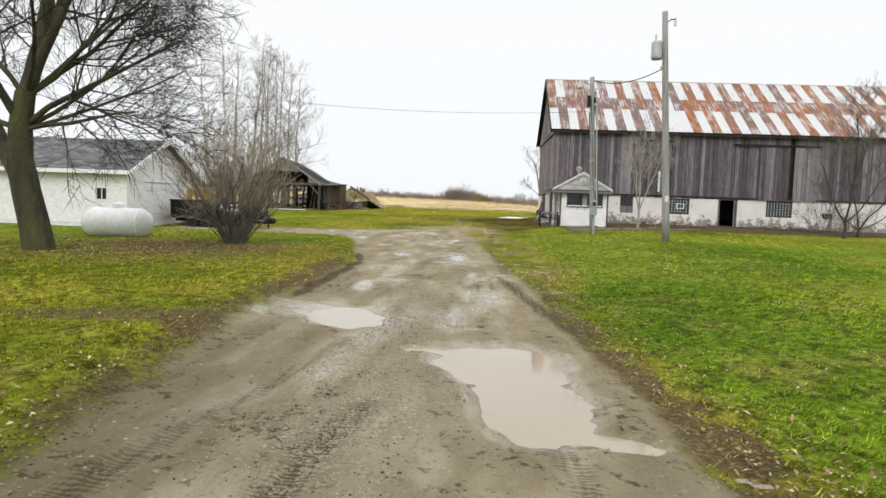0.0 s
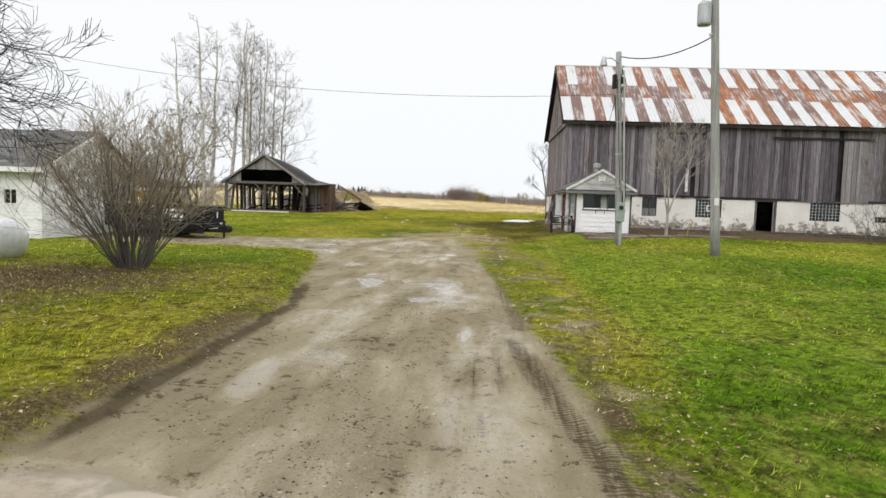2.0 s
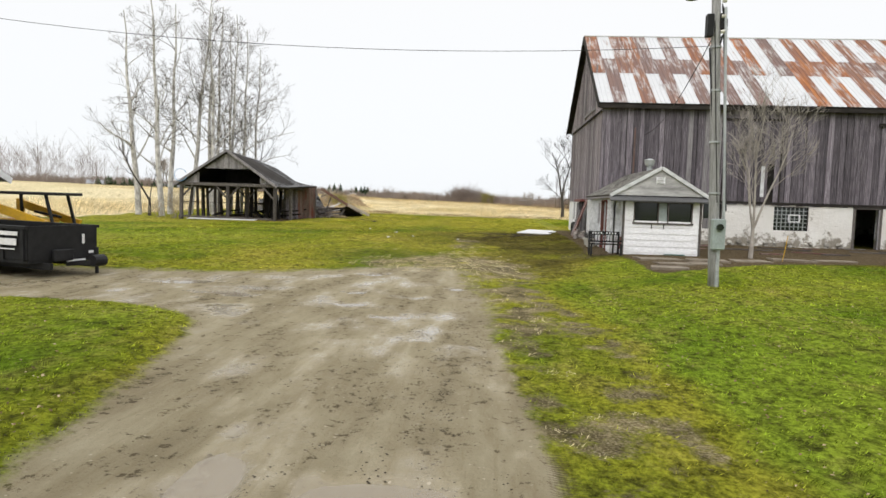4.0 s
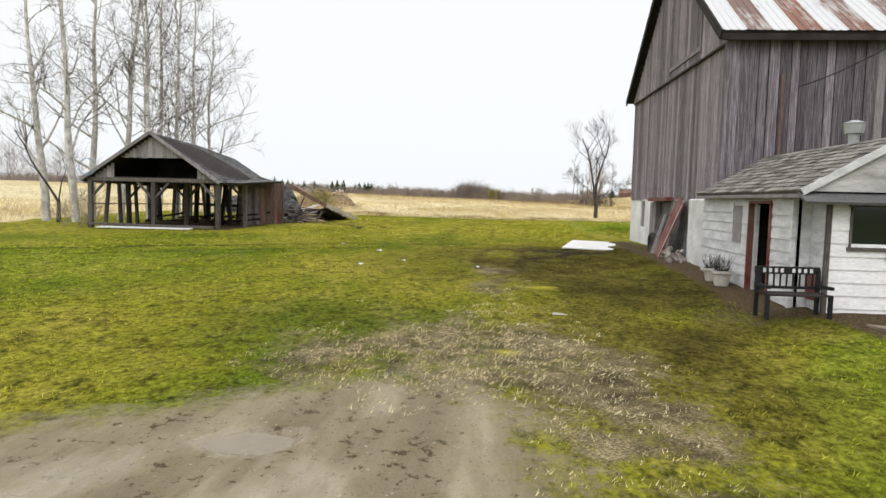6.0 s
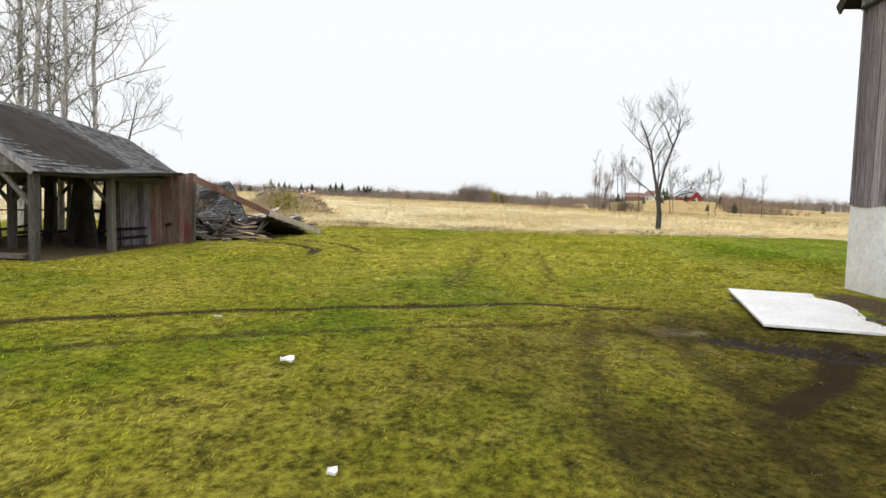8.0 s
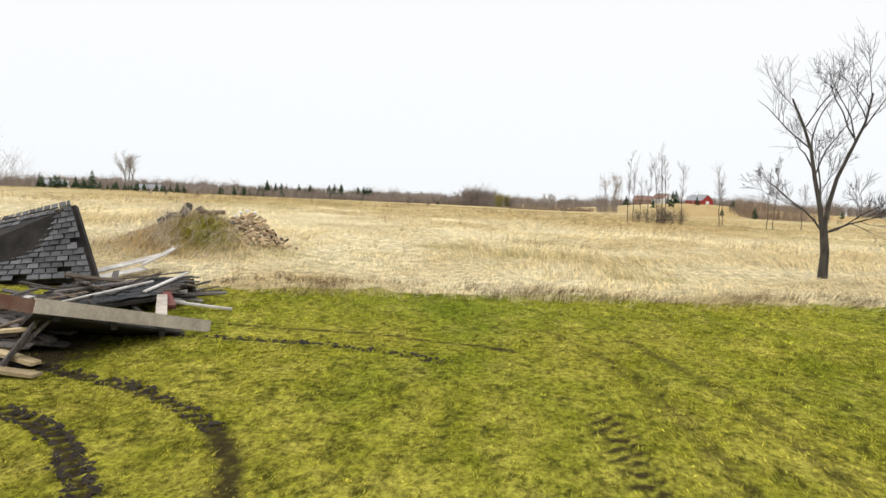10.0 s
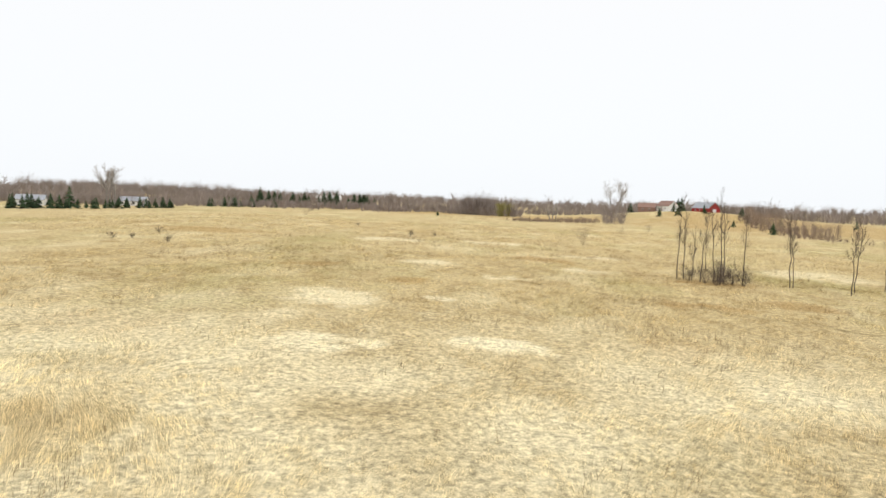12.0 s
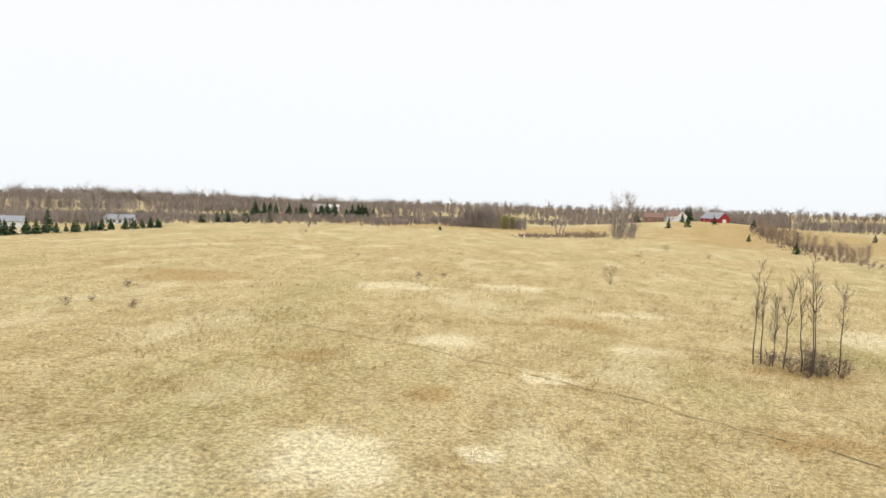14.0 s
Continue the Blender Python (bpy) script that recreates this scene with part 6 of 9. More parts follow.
def build_roof_slab():
    th = tagged(empty("fallen_roof_slab", pose(-15.5, 73, 0.3)), "large slab of dark shingled roof lying tilted in the wreck", "roof wreck")
    inv = th.matrix_basis.inverted()
    q = [Vector(p) for p in ((-12.45, 72.6, 0.7), (-19.0, 72.8, 0.15), (-20.2, 76.9, 1.45), (-13.86, 73.79, 2.6))]
    face = (q[1] - q[0]).cross(q[3] - q[0]).normalized()
    face = face if face.z > 0 else -face
    bm = slab(B(), [p - face * 0.24 for p in q], 0.14)
    bm.transform(inv)
    part("roof_deck", bm, WOOD_AND_SHADE, th)
    bm = shingle_rows(B(), q[0], q[1], q[2], q[3], 0.24, 0.36, 0.045, 21, 0.05)
    bm.transform(inv)
    part("shingles", bm, SHINGLE_SLATE, th, "thick broken asphalt shingles")
    for k in range(5):
        t = (k + 0.3) / 5
        tip = q[3].lerp(q[2], t) + Vector((0, -0.1, -0.2))
        bm = span(B(), (tip.x, tip.y + 0.3, gz(tip.x, tip.y) - 0.1), tip, 0.12, 0.12)
        bm.transform(inv)
        part("prop", bm, TIMBER, th)


build_roof_slab()


def build_debris():
    """Loose boards heaped between the fallen roof slopes; each one is a thing."""
    r = random.Random(12)
    protos = []
    for L, mat in ((1.2, PLANK), (1.9, PLANK), (2.6, TIMBER), (0.8, PLANK), (1.6, TIMBER), (1.5, PLANK_WHITE)):
        bm = box(B(), (0, 0, 0), (L, 0.14, 0.035))
        for v in bm.verts:
            v.co.x += r.uniform(-0.08, 0.08)
            v.co.z += r.uniform(-0.006, 0.006)
        me = bpy.data.meshes.new("broken_board")
        bm.to_mesh(me)
        bm.free()
        me.materials.append(mat)
        protos.append(me)
    for k in range(260):
        u, v = r.random(), r.gauss(0, 1)
        if k < 175:
            x, y = -13.8 + 3.5 * u, 66.3 + 0.7 * u + 0.7 * v
            heap = 0.75 * math.exp(-(((x + 11.6) / 1.7) ** 2) - ((y - 67.4) / 1.3) ** 2)
        elif k < 235:
            x, y = -12.4 + 2.6 * u, 70.6 + 1.4 * u + 0.5 * v
            heap = 0.55 * math.exp(-(((x + 11.2) / 1.2) ** 2) - ((y - 71.2) / 0.9) ** 2)
        else:
            x, y = -13.0 + 3.2 * u, 65.0 + 0.3 * v + 0.4 * u
            heap = 0.1
        m = pose(x, y, gz(x, y) + 0.04 + heap * r.uniform(0.15, 1.0), r.uniform(-20, 20), r.uniform(-22, 22) * (0.3 + heap), r.uniform(0, 180) if k % 3 else r.gauss(20, 12))
        ob = new("broken_board", protos[r.choice((0, 1, 2, 3, 4, 4, 0, 5)) if k > 12 else 2])
        ob.matrix_basis = m
        tagged(ob, "broken weathered board in the wreck heap", "board", "broken boards")
    for k, (x, y, L, rz, mat) in enumerate(((-10.1, 66.4, 1.9, -12, TAN_PLANK), (-9.9, 65.9, 2.1, -6, TAN_PLANK), (-10.9, 65.1, 1.5, 4, PLANK_WHITE), (-11.0, 65.5, 1.4, 10, PLANK_WHITE), (-10.5, 66.8, 1.5, 12, TAN_PLANK))):
        tagged(part("fallen_plank", box(B(), (0, 0, 0), (L, 0.2, 0.05)), mat), "pale plank lying on the grass by the wreck", "board", "fallen planks").matrix_basis = pose(x, y, gz(x, y) + (0.28, 0.1, 0.08, 0.08, 0.35)[k], 0, (8, 2, 0, 0, -6)[k], rz)


build_debris()


# ---- garage ----
def build_garage():
    x0, x1, y0, y1, ze, zr, g = -25.0, -12.5, 26.9, 33.1, 1.98, 3.42, -0.55
    ym = (y0 + y1) / 2
    th = tagged(empty("garage", pose(-18.7, ym, -0.4)), "white vinyl-sided garage with dark grey shingle roof", "garage")
    inv = th.matrix_basis.inverted()

    def add(name, bm, mat, parent=None, label="", smooth=False):
        bm.transform(inv)
        return part(name, bm, mat, parent or th, label, smooth)

    win, dr = (-13.82, -13.37, 0.68, 1.2), (28.35, 31.9, -0.6, 1.5)
    add("wall", wall_pieces(B(), "x", y0, 0.14, g, ze, x0, x1, [win]), VINYL)
    add("wall", wall_pieces(B(), "x", y1 - 0.14, 0.14, g, ze, x0, x1, []), VINYL)
    add("wall", wall_pieces(B(), "y", x1 - 0.14, 0.14, g, ze, y0 + 0.14, y1 - 0.14, [dr]), VINYL)
    add("wall", wall_pieces(B(), "y", x0, 0.14, g, ze, y0 + 0.14, y1 - 0.14, []), VINYL)
    add("siding", clapboards(B(), "x", y0, x0, x1, -0.35, ze, -1, 0.125, [win]), VINYL, None, "white lapped siding")
    bm = clapboards(B(), "y", x1, y0, y1, -0.35, ze, 1, 0.125, [dr])
    z = ze
    while z < zr - 0.1:
        half = (y1 - y0) / 2 * (zr - z) / (zr - ze)
        clapboards(bm, "y", x1, ym - half, ym + half, z, z + 0.125, 1, 0.125)
        z += 0.125
    add("siding", bm, VINYL)
    add("gable", plate(B(), ((x1 - 0.1, y0, ze), (x1 - 0.1, y1, ze), (x1 - 0.1, ym, zr)), (0.08, 0, 0)), VINYL)
    w = add("window", wall_pieces(B(), "x", y0 - 0.04, 0.07, win[2] - 0.05, win[3] + 0.05, win[0] - 0.05, win[1] + 0.05, [win]), WHITE_PAINT)
    add("pane", box(B(), ((win[0] + win[1]) / 2, y0 + 0.05, (win[2] + win[3]) / 2), (0.46, 0.01, 0.53)), GLASS_DARK, w)
    add("muntin", box(B(), ((win[0] + win[1]) / 2, y0 + 0.0, (win[2] + win[3]) / 2), (0.03, 0.03, 0.53)), WHITE_PAINT, w)
    d = add("garage_door", box(B(), (x1 - 0.06, (dr[0] + dr[1]) / 2, 0.45), (0.05, dr[1] - dr[0], 2.1)), WHITE_PAINT, None, "white sectional garage door")
    for k in range(1, 4):
        add("door_panel", box(B(), (x1 - 0.025, (dr[0] + dr[1]) / 2, -0.38 + k * 0.5), (0.02, dr[1] - dr[0] - 0.1, 0.44)), WHITE_PAINT, d)
    o = 0.35
    sl = (zr - ze) / (ym - y0)
    za, zt = ze - o * sl + 0.08, zr + 0.08
    bm = B()
    slab(bm, [(x0 - o, y0 - o, za), (x1 + o, y0 - o, za), (x1 + o, ym, zt), (x0 - o, ym, zt)], 0.1)
    slab(bm, [(x0 - o, ym, zt), (x1 + o, ym, zt), (x1 + o, y1 + o, za), (x0 - o, y1 + o, za)], 0.1)
    add("roof", bm, SHINGLE)
    add("shingles", shingle_rows(B(), (x0 - o, y0 - o, za), (x1 + o, y0 - o, za), (x1 + o, ym, zt), (x0 - o, ym, zt), 0.2, 0.5, 0.012, 41), SHINGLE)
    add("eave_trim", box(B(), ((x0 + x1) / 2, y0 - o - 0.02, za - 0.06), (x1 - x0 + 2 * o, 0.03, 0.17)), WHITE_PAINT)
    bm = B()
    for yy in (y0 - o, y1 + o):
        span(bm, (x1 + o + 0.02, yy, za - 0.06), (x1 + o + 0.02, ym, zt - 0.06), 0.04, 0.18)
    add("rake_trim", bm, WHITE_PAINT)
    add("corner_trim", box(B(), (x1 + 0.015, y0 - 0.015, 0.75), (0.1, 0.1, 2.4)), WHITE_PAINT)


build_garage()


# ---- tank, trailer, loader ----
def build_tank():
    g = gz(-8.15, 18.7)
    th = tagged(empty("propane_tank", pose(-8.15, 18.75, g - 0.16, 0, 0, 4) @ Matrix.Diagonal((0.92, 0.92, 0.92, 1))), "white propane tank on short feet on the lawn", "gas tank")
    r, half = 0.5, 1.12
    left = [(-half + 0.42 * (1 - math.cos(radians(q))), r * math.sin(radians(q))) for q in np.linspace(3, 90, 9)]
    prof = left + [(-x, rr) for x, rr in left[::-1]]
    part("shell", tube(B(), [(x, 0, 0.62) for x, _ in prof], [max(rr, 0.02) for _, rr in prof], 28), TANK_PAINT, th, "", True)
    part("dome", tube(B(), [(0, 0, 1.08), (0, 0, 1.24), (0, 0, 1.3)], [0.17, 0.17, 0.1], 14), WHITE_PAINT, th)
    for x in (-0.6, 0.6):
        part("foot", box(B(), (x, 0, 0.08), (0.12, 0.7, 0.22), None, 0.01), BLACK_STEEL, th)
    part("band", tube(B(), [(0.75, 0, 0.62), (0.78, 0, 0.62)], 0.505, 28), WHITE_PAINT, th)


build_tank()


def wheel(name, parent, at, r, w, axis_y=True, rim=GALV):
    bm = B()
    pts = [(0, -w / 2, 0), (0, -w / 2.6, 0), (0, w / 2.6, 0), (0, w / 2, 0)]
    bm = tube(bm, pts, [r * 0.86, r, r, r * 0.86], 20)
    bm.transform(Matrix.Translation(at))
    t = part(name, bm, RUBBER, parent)
    bm = tube(B(), [(0, -w / 2 - 0.01, 0), (0, -w / 2 + 0.04, 0)], [r * 0.52, r * 0.56], 14)
    bm.transform(Matrix.Translation(at))
    part("rim", bm, rim, t)


def build_trailer():
    x0, x1, y0, y1 = -11.79, -7.65, 29.15, 30.95
    g = gz(-8.5, 29.4)
    th = tagged(empty("dump_trailer", pose((x0 + x1) / 2, (y0 + y1) / 2, g - 0.04, 0, 0, -17) @ Matrix.Diagonal((1, 1, 0.92, 1))), "black steel dump trailer parked on the muddy yard", "trailer")
    hx, hy = (x1 - x0) / 2, (y1 - y0) / 2
    part("bed_floor", box(B(), (0, 0, 0.5), (2 * hx, 2 * hy, 0.12)), BLACK_STEEL, th)
    for s in (-1, 1):
        w = part("side_panel", box(B(), (0, s * hy, 0.95), (2 * hx, 0.06, 0.8)), BLACK_STEEL, th)
        for k in range(7):
            part("rib", box(B(), (-hx + 0.1 + k * (2 * hx - 0.2) / 6, s * (hy + 0.05), 0.93), (0.08, 0.06, 0.82)), BLACK_STEEL, w)
        part("top_rail", box(B(), (0, s * (hy + 0.02), 1.34), (2 * hx + 0.06, 0.12, 0.08)), BLACK_STEEL, th)
    part("front_panel", box(B(), (hx, 0, 0.95), (0.06, 2 * hy, 0.86)), BLACK_STEEL, th)
    part("tailgate", box(B(), (-hx, 0, 0.95), (0.06, 2 * hy, 0.86)), BLACK_STEEL, th)
    for s in (-1, 1):
        part("chassis_beam", box(B(), (0.15, s * 0.55, 0.36), (2 * hx + 0.3, 0.08, 0.16)), BLACK_STEEL, th)
        for x in (-0.75, 0.1):
            wheel("wheel", th, (x, s * (hy + 0.02), 0.34), 0.34, 0.2, rim=BLACK_STEEL)
        part("fender", box(B(), (-0.32, s * (hy + 0.05), 0.74), (1.75, 0.26, 0.04)), BLACK_STEEL, th)
    bm = B()
    for s in (-1, 1):
        span(bm, (hx - 0.1, s * 0.3 + 0.45, 0.36), (hx + 0.42, 0.5, 0.42), 0.09, 0.12)
    part("tongue", bm, BLACK_STEEL, th)
    part("jack", tube(B(), [(hx + 0.1, hy - 0.06, 0.0), (hx + 0.1, hy - 0.06, 0.78)], 0.045, 8), BLACK_STEEL, th)
    part("rear_lamp", box(B(), (hx + 0.05, 0.3, 0.46), (0.02, 0.5, 0.05)), WHITE_SHEET, th, "pale reflective strip")
    part("rear_lamp", box(B(), (hx + 0.05, 0.72, 0.66), (0.03, 0.12, 0.07)), WHITE_SHEET, th, "small pale lamp")
    part("marker", box(B(), (hx + 0.05, 0.5, 1.02), (0.015, 0.06, 0.26)), WHITE_SHEET, th, "upright white marker")
    part("latch", box(B(), (hx + 0.1, -0.1, 0.62), (0.12, 0.5, 0.3), None, 0.02), BLACK_STEEL, th)
    part("winch", tube(B(), [(hx + 0.42, 0.42, 0.45), (hx + 0.42, 0.75, 0.45)], 0.16, 12), BLACK_STEEL, th)
    # maker's mark as plain shapes
    y = -hy - 0.085
    for x, z, w, h in ((1.45, 1.19, 0.8, 0.1), (1.5, 0.98, 0.62, 0.17), (1.5, 0.8, 0.5, 0.03), (0.35, 1.33, 0.12, 0.05), (0.7, 1.33, 0.12, 0.05)):
        part("decal", box(B(), (x, y, z), (w, 0.006, h)), WHITE_SHEET, th, "white lettered decal bar")
    part("decal", plate(B(), ((0.82, y, 1.02), (0.95, y, 1.3), (1.02, y, 1.3), (1.1, y, 1.02)), (0, 0.005, 0)), WHITE_SHEET, th)


build_trailer()


def build_loader():
    g = gz(-11.3, 33.3)
    th = tagged(empty("skid_loader", pose(-11.3, 33.3, g, 0, 0, 0)), "yellow skid-steer loader with black cab parked behind the trailer", "loader")
    bm = box(B(), (-0.35, 0, 0.75), (1.5, 1.25, 0.7), None, 0.05)
    part("body", bm, YELLOW, th, "yellow engine body")
    for s in (-1, 1):
        bm = B()
        for p, q in (((-0.75, 1.05), (-0.8, 1.85)), ((0.95, 0.9), (0.72, 1.85)), ((-0.35, 1.3), (0.5, 1.15))):
            span(bm, (p[0], s * 0.5, p[1]), (q[0], s * 0.5, q[1]), 0.07, 0.07)
        part("cab_frame", bm, BLACK_STEEL, th)
    part("cab_roof", box(B(), (0.15, 0, 1.86), (2.0, 1.2, 0.09), None, 0.02), BLACK_STEEL, th)
    for s in (-1, 1):
        bm = span(B(), (-1.0, s * 0.75, 1.55), (0.95, s * 0.75, 0.95), 0.12, 0.24)
        span(bm, (-1.0, s * 0.75, 0.7), (-1.0, s * 0.75, 1.68), 0.14, 0.2)
        part("lift_arm", bm, YELLOW, th)
    bm = slab(B(), [(0.95, -0.8, 0.2), (1.5, -0.8, 0.15), (1.5, 0.8, 0.15), (0.95, 0.8, 0.2)], 0.05)
    slab(bm, [(0.95, -0.8, 0.2), (0.95, 0.8, 0.2), (0.9, 0.8, 0.75), (0.9, -0.8, 0.75)], 0.05)
    part("bucket", bm, BLACK_STEEL, th)
    for x in (-0.7, 0.45):
        for s in (-1, 1):
            wheel("wheel", th, (x, s * 0.78, 0.38), 0.38, 0.26, rim=YELLOW)


build_loader()


# ---- small things by the barn ----
def build_bench():
    g = gz(6.6, 38.1)
    th = tagged(empty("bench", pose(6.58, 38.15, g, 0, 0, 2)), "black metal garden bench with plank seat in front of milk house", "bench")
    for s in (-1, 1):
        bm = B()
        box(bm, (s * 0.52, 0.22, 0.4), (0.06, 0.06, 0.82))
        box(bm, (s * 0.52, -0.22, 0.22), (0.06, 0.06, 0.44))
        box(bm, (s * 0.52, 0.0, 0.55), (0.07, 0.5, 0.05))
        part("end_frame", bm, BLACK_STEEL, th)
    for k in range(4):
        part("seat_slat", box(B(), (0, -0.2 + k * 0.12, 0.42), (1.08, 0.1, 0.03)), WOOD_AND_SHADE, th)
    part("back_rail", box(B(), (0, 0.25, 0.8), (1.1, 0.05, 0.13)), BLACK_STEEL, th, "black back rail with pale bars")
    part("back_rail", box(B(), (0, 0.25, 0.5), (1.1, 0.04, 0.05)), BLACK_STEEL, th)
    for k in range(9):
        part("back_bar", box(B(), (-0.44 + k * 0.11, 0.25, 0.63), (0.025, 0.025, 0.24)), BLACK_STEEL, th)
    for k in range(9):
        if k != 4:
            part("decal", box(B(), (-0.4 + k * 0.1, 0.222, 0.8), (0.05, 0.006, 0.07)), WHITE_WORN, th)


build_bench()


def build_pot(x, y, s):
    g = gz(x, y)
    th = tagged(empty("flower_pot", pose(x, y, g)), "cream ribbed flower pot with a dead plant", "flower pot", "flower pots")
    part("pot", tube(B(), [(0, 0, 0), (0, 0, 0.26 * s), (0, 0, 0.27 * s), (0, 0, 0.33 * s), (0, 0, 0.33 * s), (0, 0, 0.28 * s)], [0.14 * s, 0.2 * s, 0.235 * s, 0.24 * s, 0.2 * s, 0.19 * s], 20), CERAMIC, th)
    part("soil", tube(B(), [(0, 0, 0.26 * s), (0, 0, 0.29 * s)], 0.19 * s, 16), SOIL, th)
    r = random.Random(int(x * 100 + y))
    bm = B()
    for k in range(46):
        a, b, h = r.uniform(0, 6.28), r.uniform(0, 0.2), r.uniform(0.15, 0.42) * s
        p = Vector((0.1 * math.cos(a), 0.1 * math.sin(a), 0.28 * s))
        q = p + Vector((b * math.cos(a), b * math.sin(a), h))
        tube(bm, [p, (p + q) / 2 + Vector((r.uniform(-.03, .03), r.uniform(-.03, .03), 0)), q], [0.006, 0.005, 0.003], 3)
    part("dead_stems", bm, TWIG_DARK, th)


build_pot(6.6, 41.75, 1.05)
build_pot(6.62, 42.5, 0.95)


def build_hoop():
    """A blue hoop hung on the shed's eave."""
    pts = [(-18.1 + 0.42 * math.cos(q), 56.45, 2.9 + 0.4 * math.sin(q)) for q in np.linspace(0.4, 5.9, 26)]
    tagged(part("hoop", tube(B(), pts, 0.018, 6), paint_plain("blue_hoop_paint", (0.10, 0.28, 0.50))), "blue metal hoop hanging on the shed eave", "hoop")


def paint_plain(name, c):
    return mottled(name, c, tuple(0.7 * v for v in c), 3, 0.5, "object", bump=0)


build_hoop()


def build_barn_clutter():
    g = gz(6.9, 47.5)
    th = tagged(empty("leaning_door", pose(6.62, 47.75, g)), "old red door leaning against the chipboard wall", "door")
    bm = box(B(), (0, 0, 0.95), (0.05, 1.1, 1.95), pose(0, 0, 0, 12, 0, 0))
    part("door_leaf", bm, RED_PAINT, th)
    part("door_edge", box(B(), (-0.03, -0.53, 0.95), (0.02, 0.06, 1.93), pose(0, 0, 0, 12, 0, 0)), PLANK_WHITE, th, "pale bare edge strip")
    th.rotation_euler = (0, radians(19), radians(-4))
    r = random.Random(4)
    for k in range(5):
        x, y = 6.75 + r.uniform(-0.1, 0.15), 48.5 + 0.16 * k
        ob = part("leaning_board", box(B(), (0, 0, 0.7), (0.03, 0.13, 1.4)), BOARD_PALE if k % 2 else TIMBER)
        ob.matrix_basis = pose(x, y, gz(x, y) - 0.02, r.uniform(-6, 6), 16, r.uniform(-10, 10))
        tagged(ob, "grey board leaning on the barn wall", "board", "leaning boards")
    g = gz(6.85, 49.35)
    th = tagged(empty("old_tyre", pose(6.85, 49.5, g + 0.32, 0, 14, 90)), "worn black tyre leaning by the barn doorway", "tyre")
    bm = B()
    ring = []
    for k in np.linspace(0, 2 * math.pi, 24, endpoint=False):
        c = Vector((math.cos(k) * 0.26, 0, math.sin(k) * 0.26))
        ring.append([bm.verts.new(c + Vector((math.cos(k) * 0.085 * math.cos(q), 0.1 * math.sin(q), math.sin(k) * 0.085 * math.cos(q)))) for q in np.linspace(0, 2 * math.pi, 10, endpoint=False)])
    for i in range(24):
        for j in range(10):
            bm.faces.new((ring[i][j], ring[(i + 1) % 24][j], ring[(i + 1) % 24][(j + 1) % 10], ring[i][(j + 1) % 10]))
    part("tyre", bm, RUBBER, th, "", True)
    g = gz(7.1, 49.15)
    th = tagged(empty("bucket", pose(7.05, 49.2, g + 0.42)), "dirty white plastic bucket by the doorway", "bucket")
    part("pail", tube(B(), [(0, 0, -0.42), (0, 0, 0), (0, 0, 0.28), (0, 0, 0.28), (0, 0, 0.1)], [0.12, 0.12, 0.15, 0.135, 0.12], 16), CERAMIC, th)
    for k in range(34):
        bm = B()
        bmesh.ops.create_icosphere(bm, subdivisions=1, radius=r.uniform(0.05, 0.11))
        for v in bm.verts:
            v.co *= 1 + r.uniform(-0.22, 0.22)
        x, y = 6.75 + r.gauss(0, 0.2), 46.55 + r.gauss(0, 0.32)
        h = max(0, 0.4 * (1 - math.hypot(x - 6.8, y - 46.55) / 0.6)) * r.random()
        ob = part("rubble_stone", bm, ROCK)
        ob.matrix_basis = pose(min(x, 6.98), y, gz(x, y) + 0.05 + h, r.uniform(0, 90), 0, r.uniform(0, 360))
        tagged(ob, "broken pale stone in a heap by the barn", "stone", "rubble heap")
    # white panel lying on the grass
    ob = part("siding_sheet", box(B(), (0, 0, 0), (1.9, 4.2, 0.05), None, 0.008), WHITE_SHEET)
    ob.matrix_basis = pose(5.35, 53.4, gz(5.35, 53.4) + 0.07, 0.6, 0.5, -12)
    tagged(ob, "white sheet panel lying on the grass beside barn", "panel")
    for k, (x, y) in enumerate(((4.9, 52.0), (5.8, 54.8), (4.7, 54.6), (6.0, 52.2))):
        ob = part("support_block", box(B(), (0, 0, 0.04), (0.18, 0.3, 0.1)), TIMBER)
        ob.matrix_basis = pose(x, y, gz(x, y) - 0.06, 0, 0, 20 * k)
        tagged(ob, "timber block under the white panel", "block", "timber blocks")
    ob = part("siding_strip", box(B(), (0, 0, 0), (4.5, 0.5, 0.03)), WHITE_SHEET)
    ob.matrix_basis = pose(-15.2, 56.3, gz(-15.2, 56.3) + 0.06, 4, 0, 2)
    tagged(ob, "long white siding strip lying before the shed", "panel")
    # concrete pieces before the milk house
    for k, (x, y, a, b, rz) in enumerate(((8.2, 36.9, 1.5, 1.0, 4), (9.8, 37.0, 1.4, 1.1, -5), (8.3, 35.6, 1.2, 0.9, 8), (9.4, 35.9, 1.0, 0.7, 3), (7.9, 34.5, 1.1, 0.9, -6), (11.3, 37.3, 1.3, 0.8, 4), (12.9, 37.9, 1.5, 0.7, -3), (14.6, 38.3, 1.4, 0.6, 2))):
        q = random.Random(k * 31)
        rim = [(a / 2 * cx * q.uniform(0.82, 1.05), b / 2 * cy * q.uniform(0.82, 1.05), 0) for cx, cy in ((-1, -1), (-0.2, -1), (0.5, -0.95), (1, -1), (1, 0.1), (0.95, 1), (0.1, 1), (-0.6, 0.9), (-1, 1), (-1, 0))]
        bm = plate(B(), rim, (0, 0, -0.08))
        ob = part("concrete_slab", bm, CONCRETE)
        ob.matrix_basis = pose(x, y, gz(x, y) + 0.035, q.uniform(-1, 1), q.uniform(-1, 1), rz)
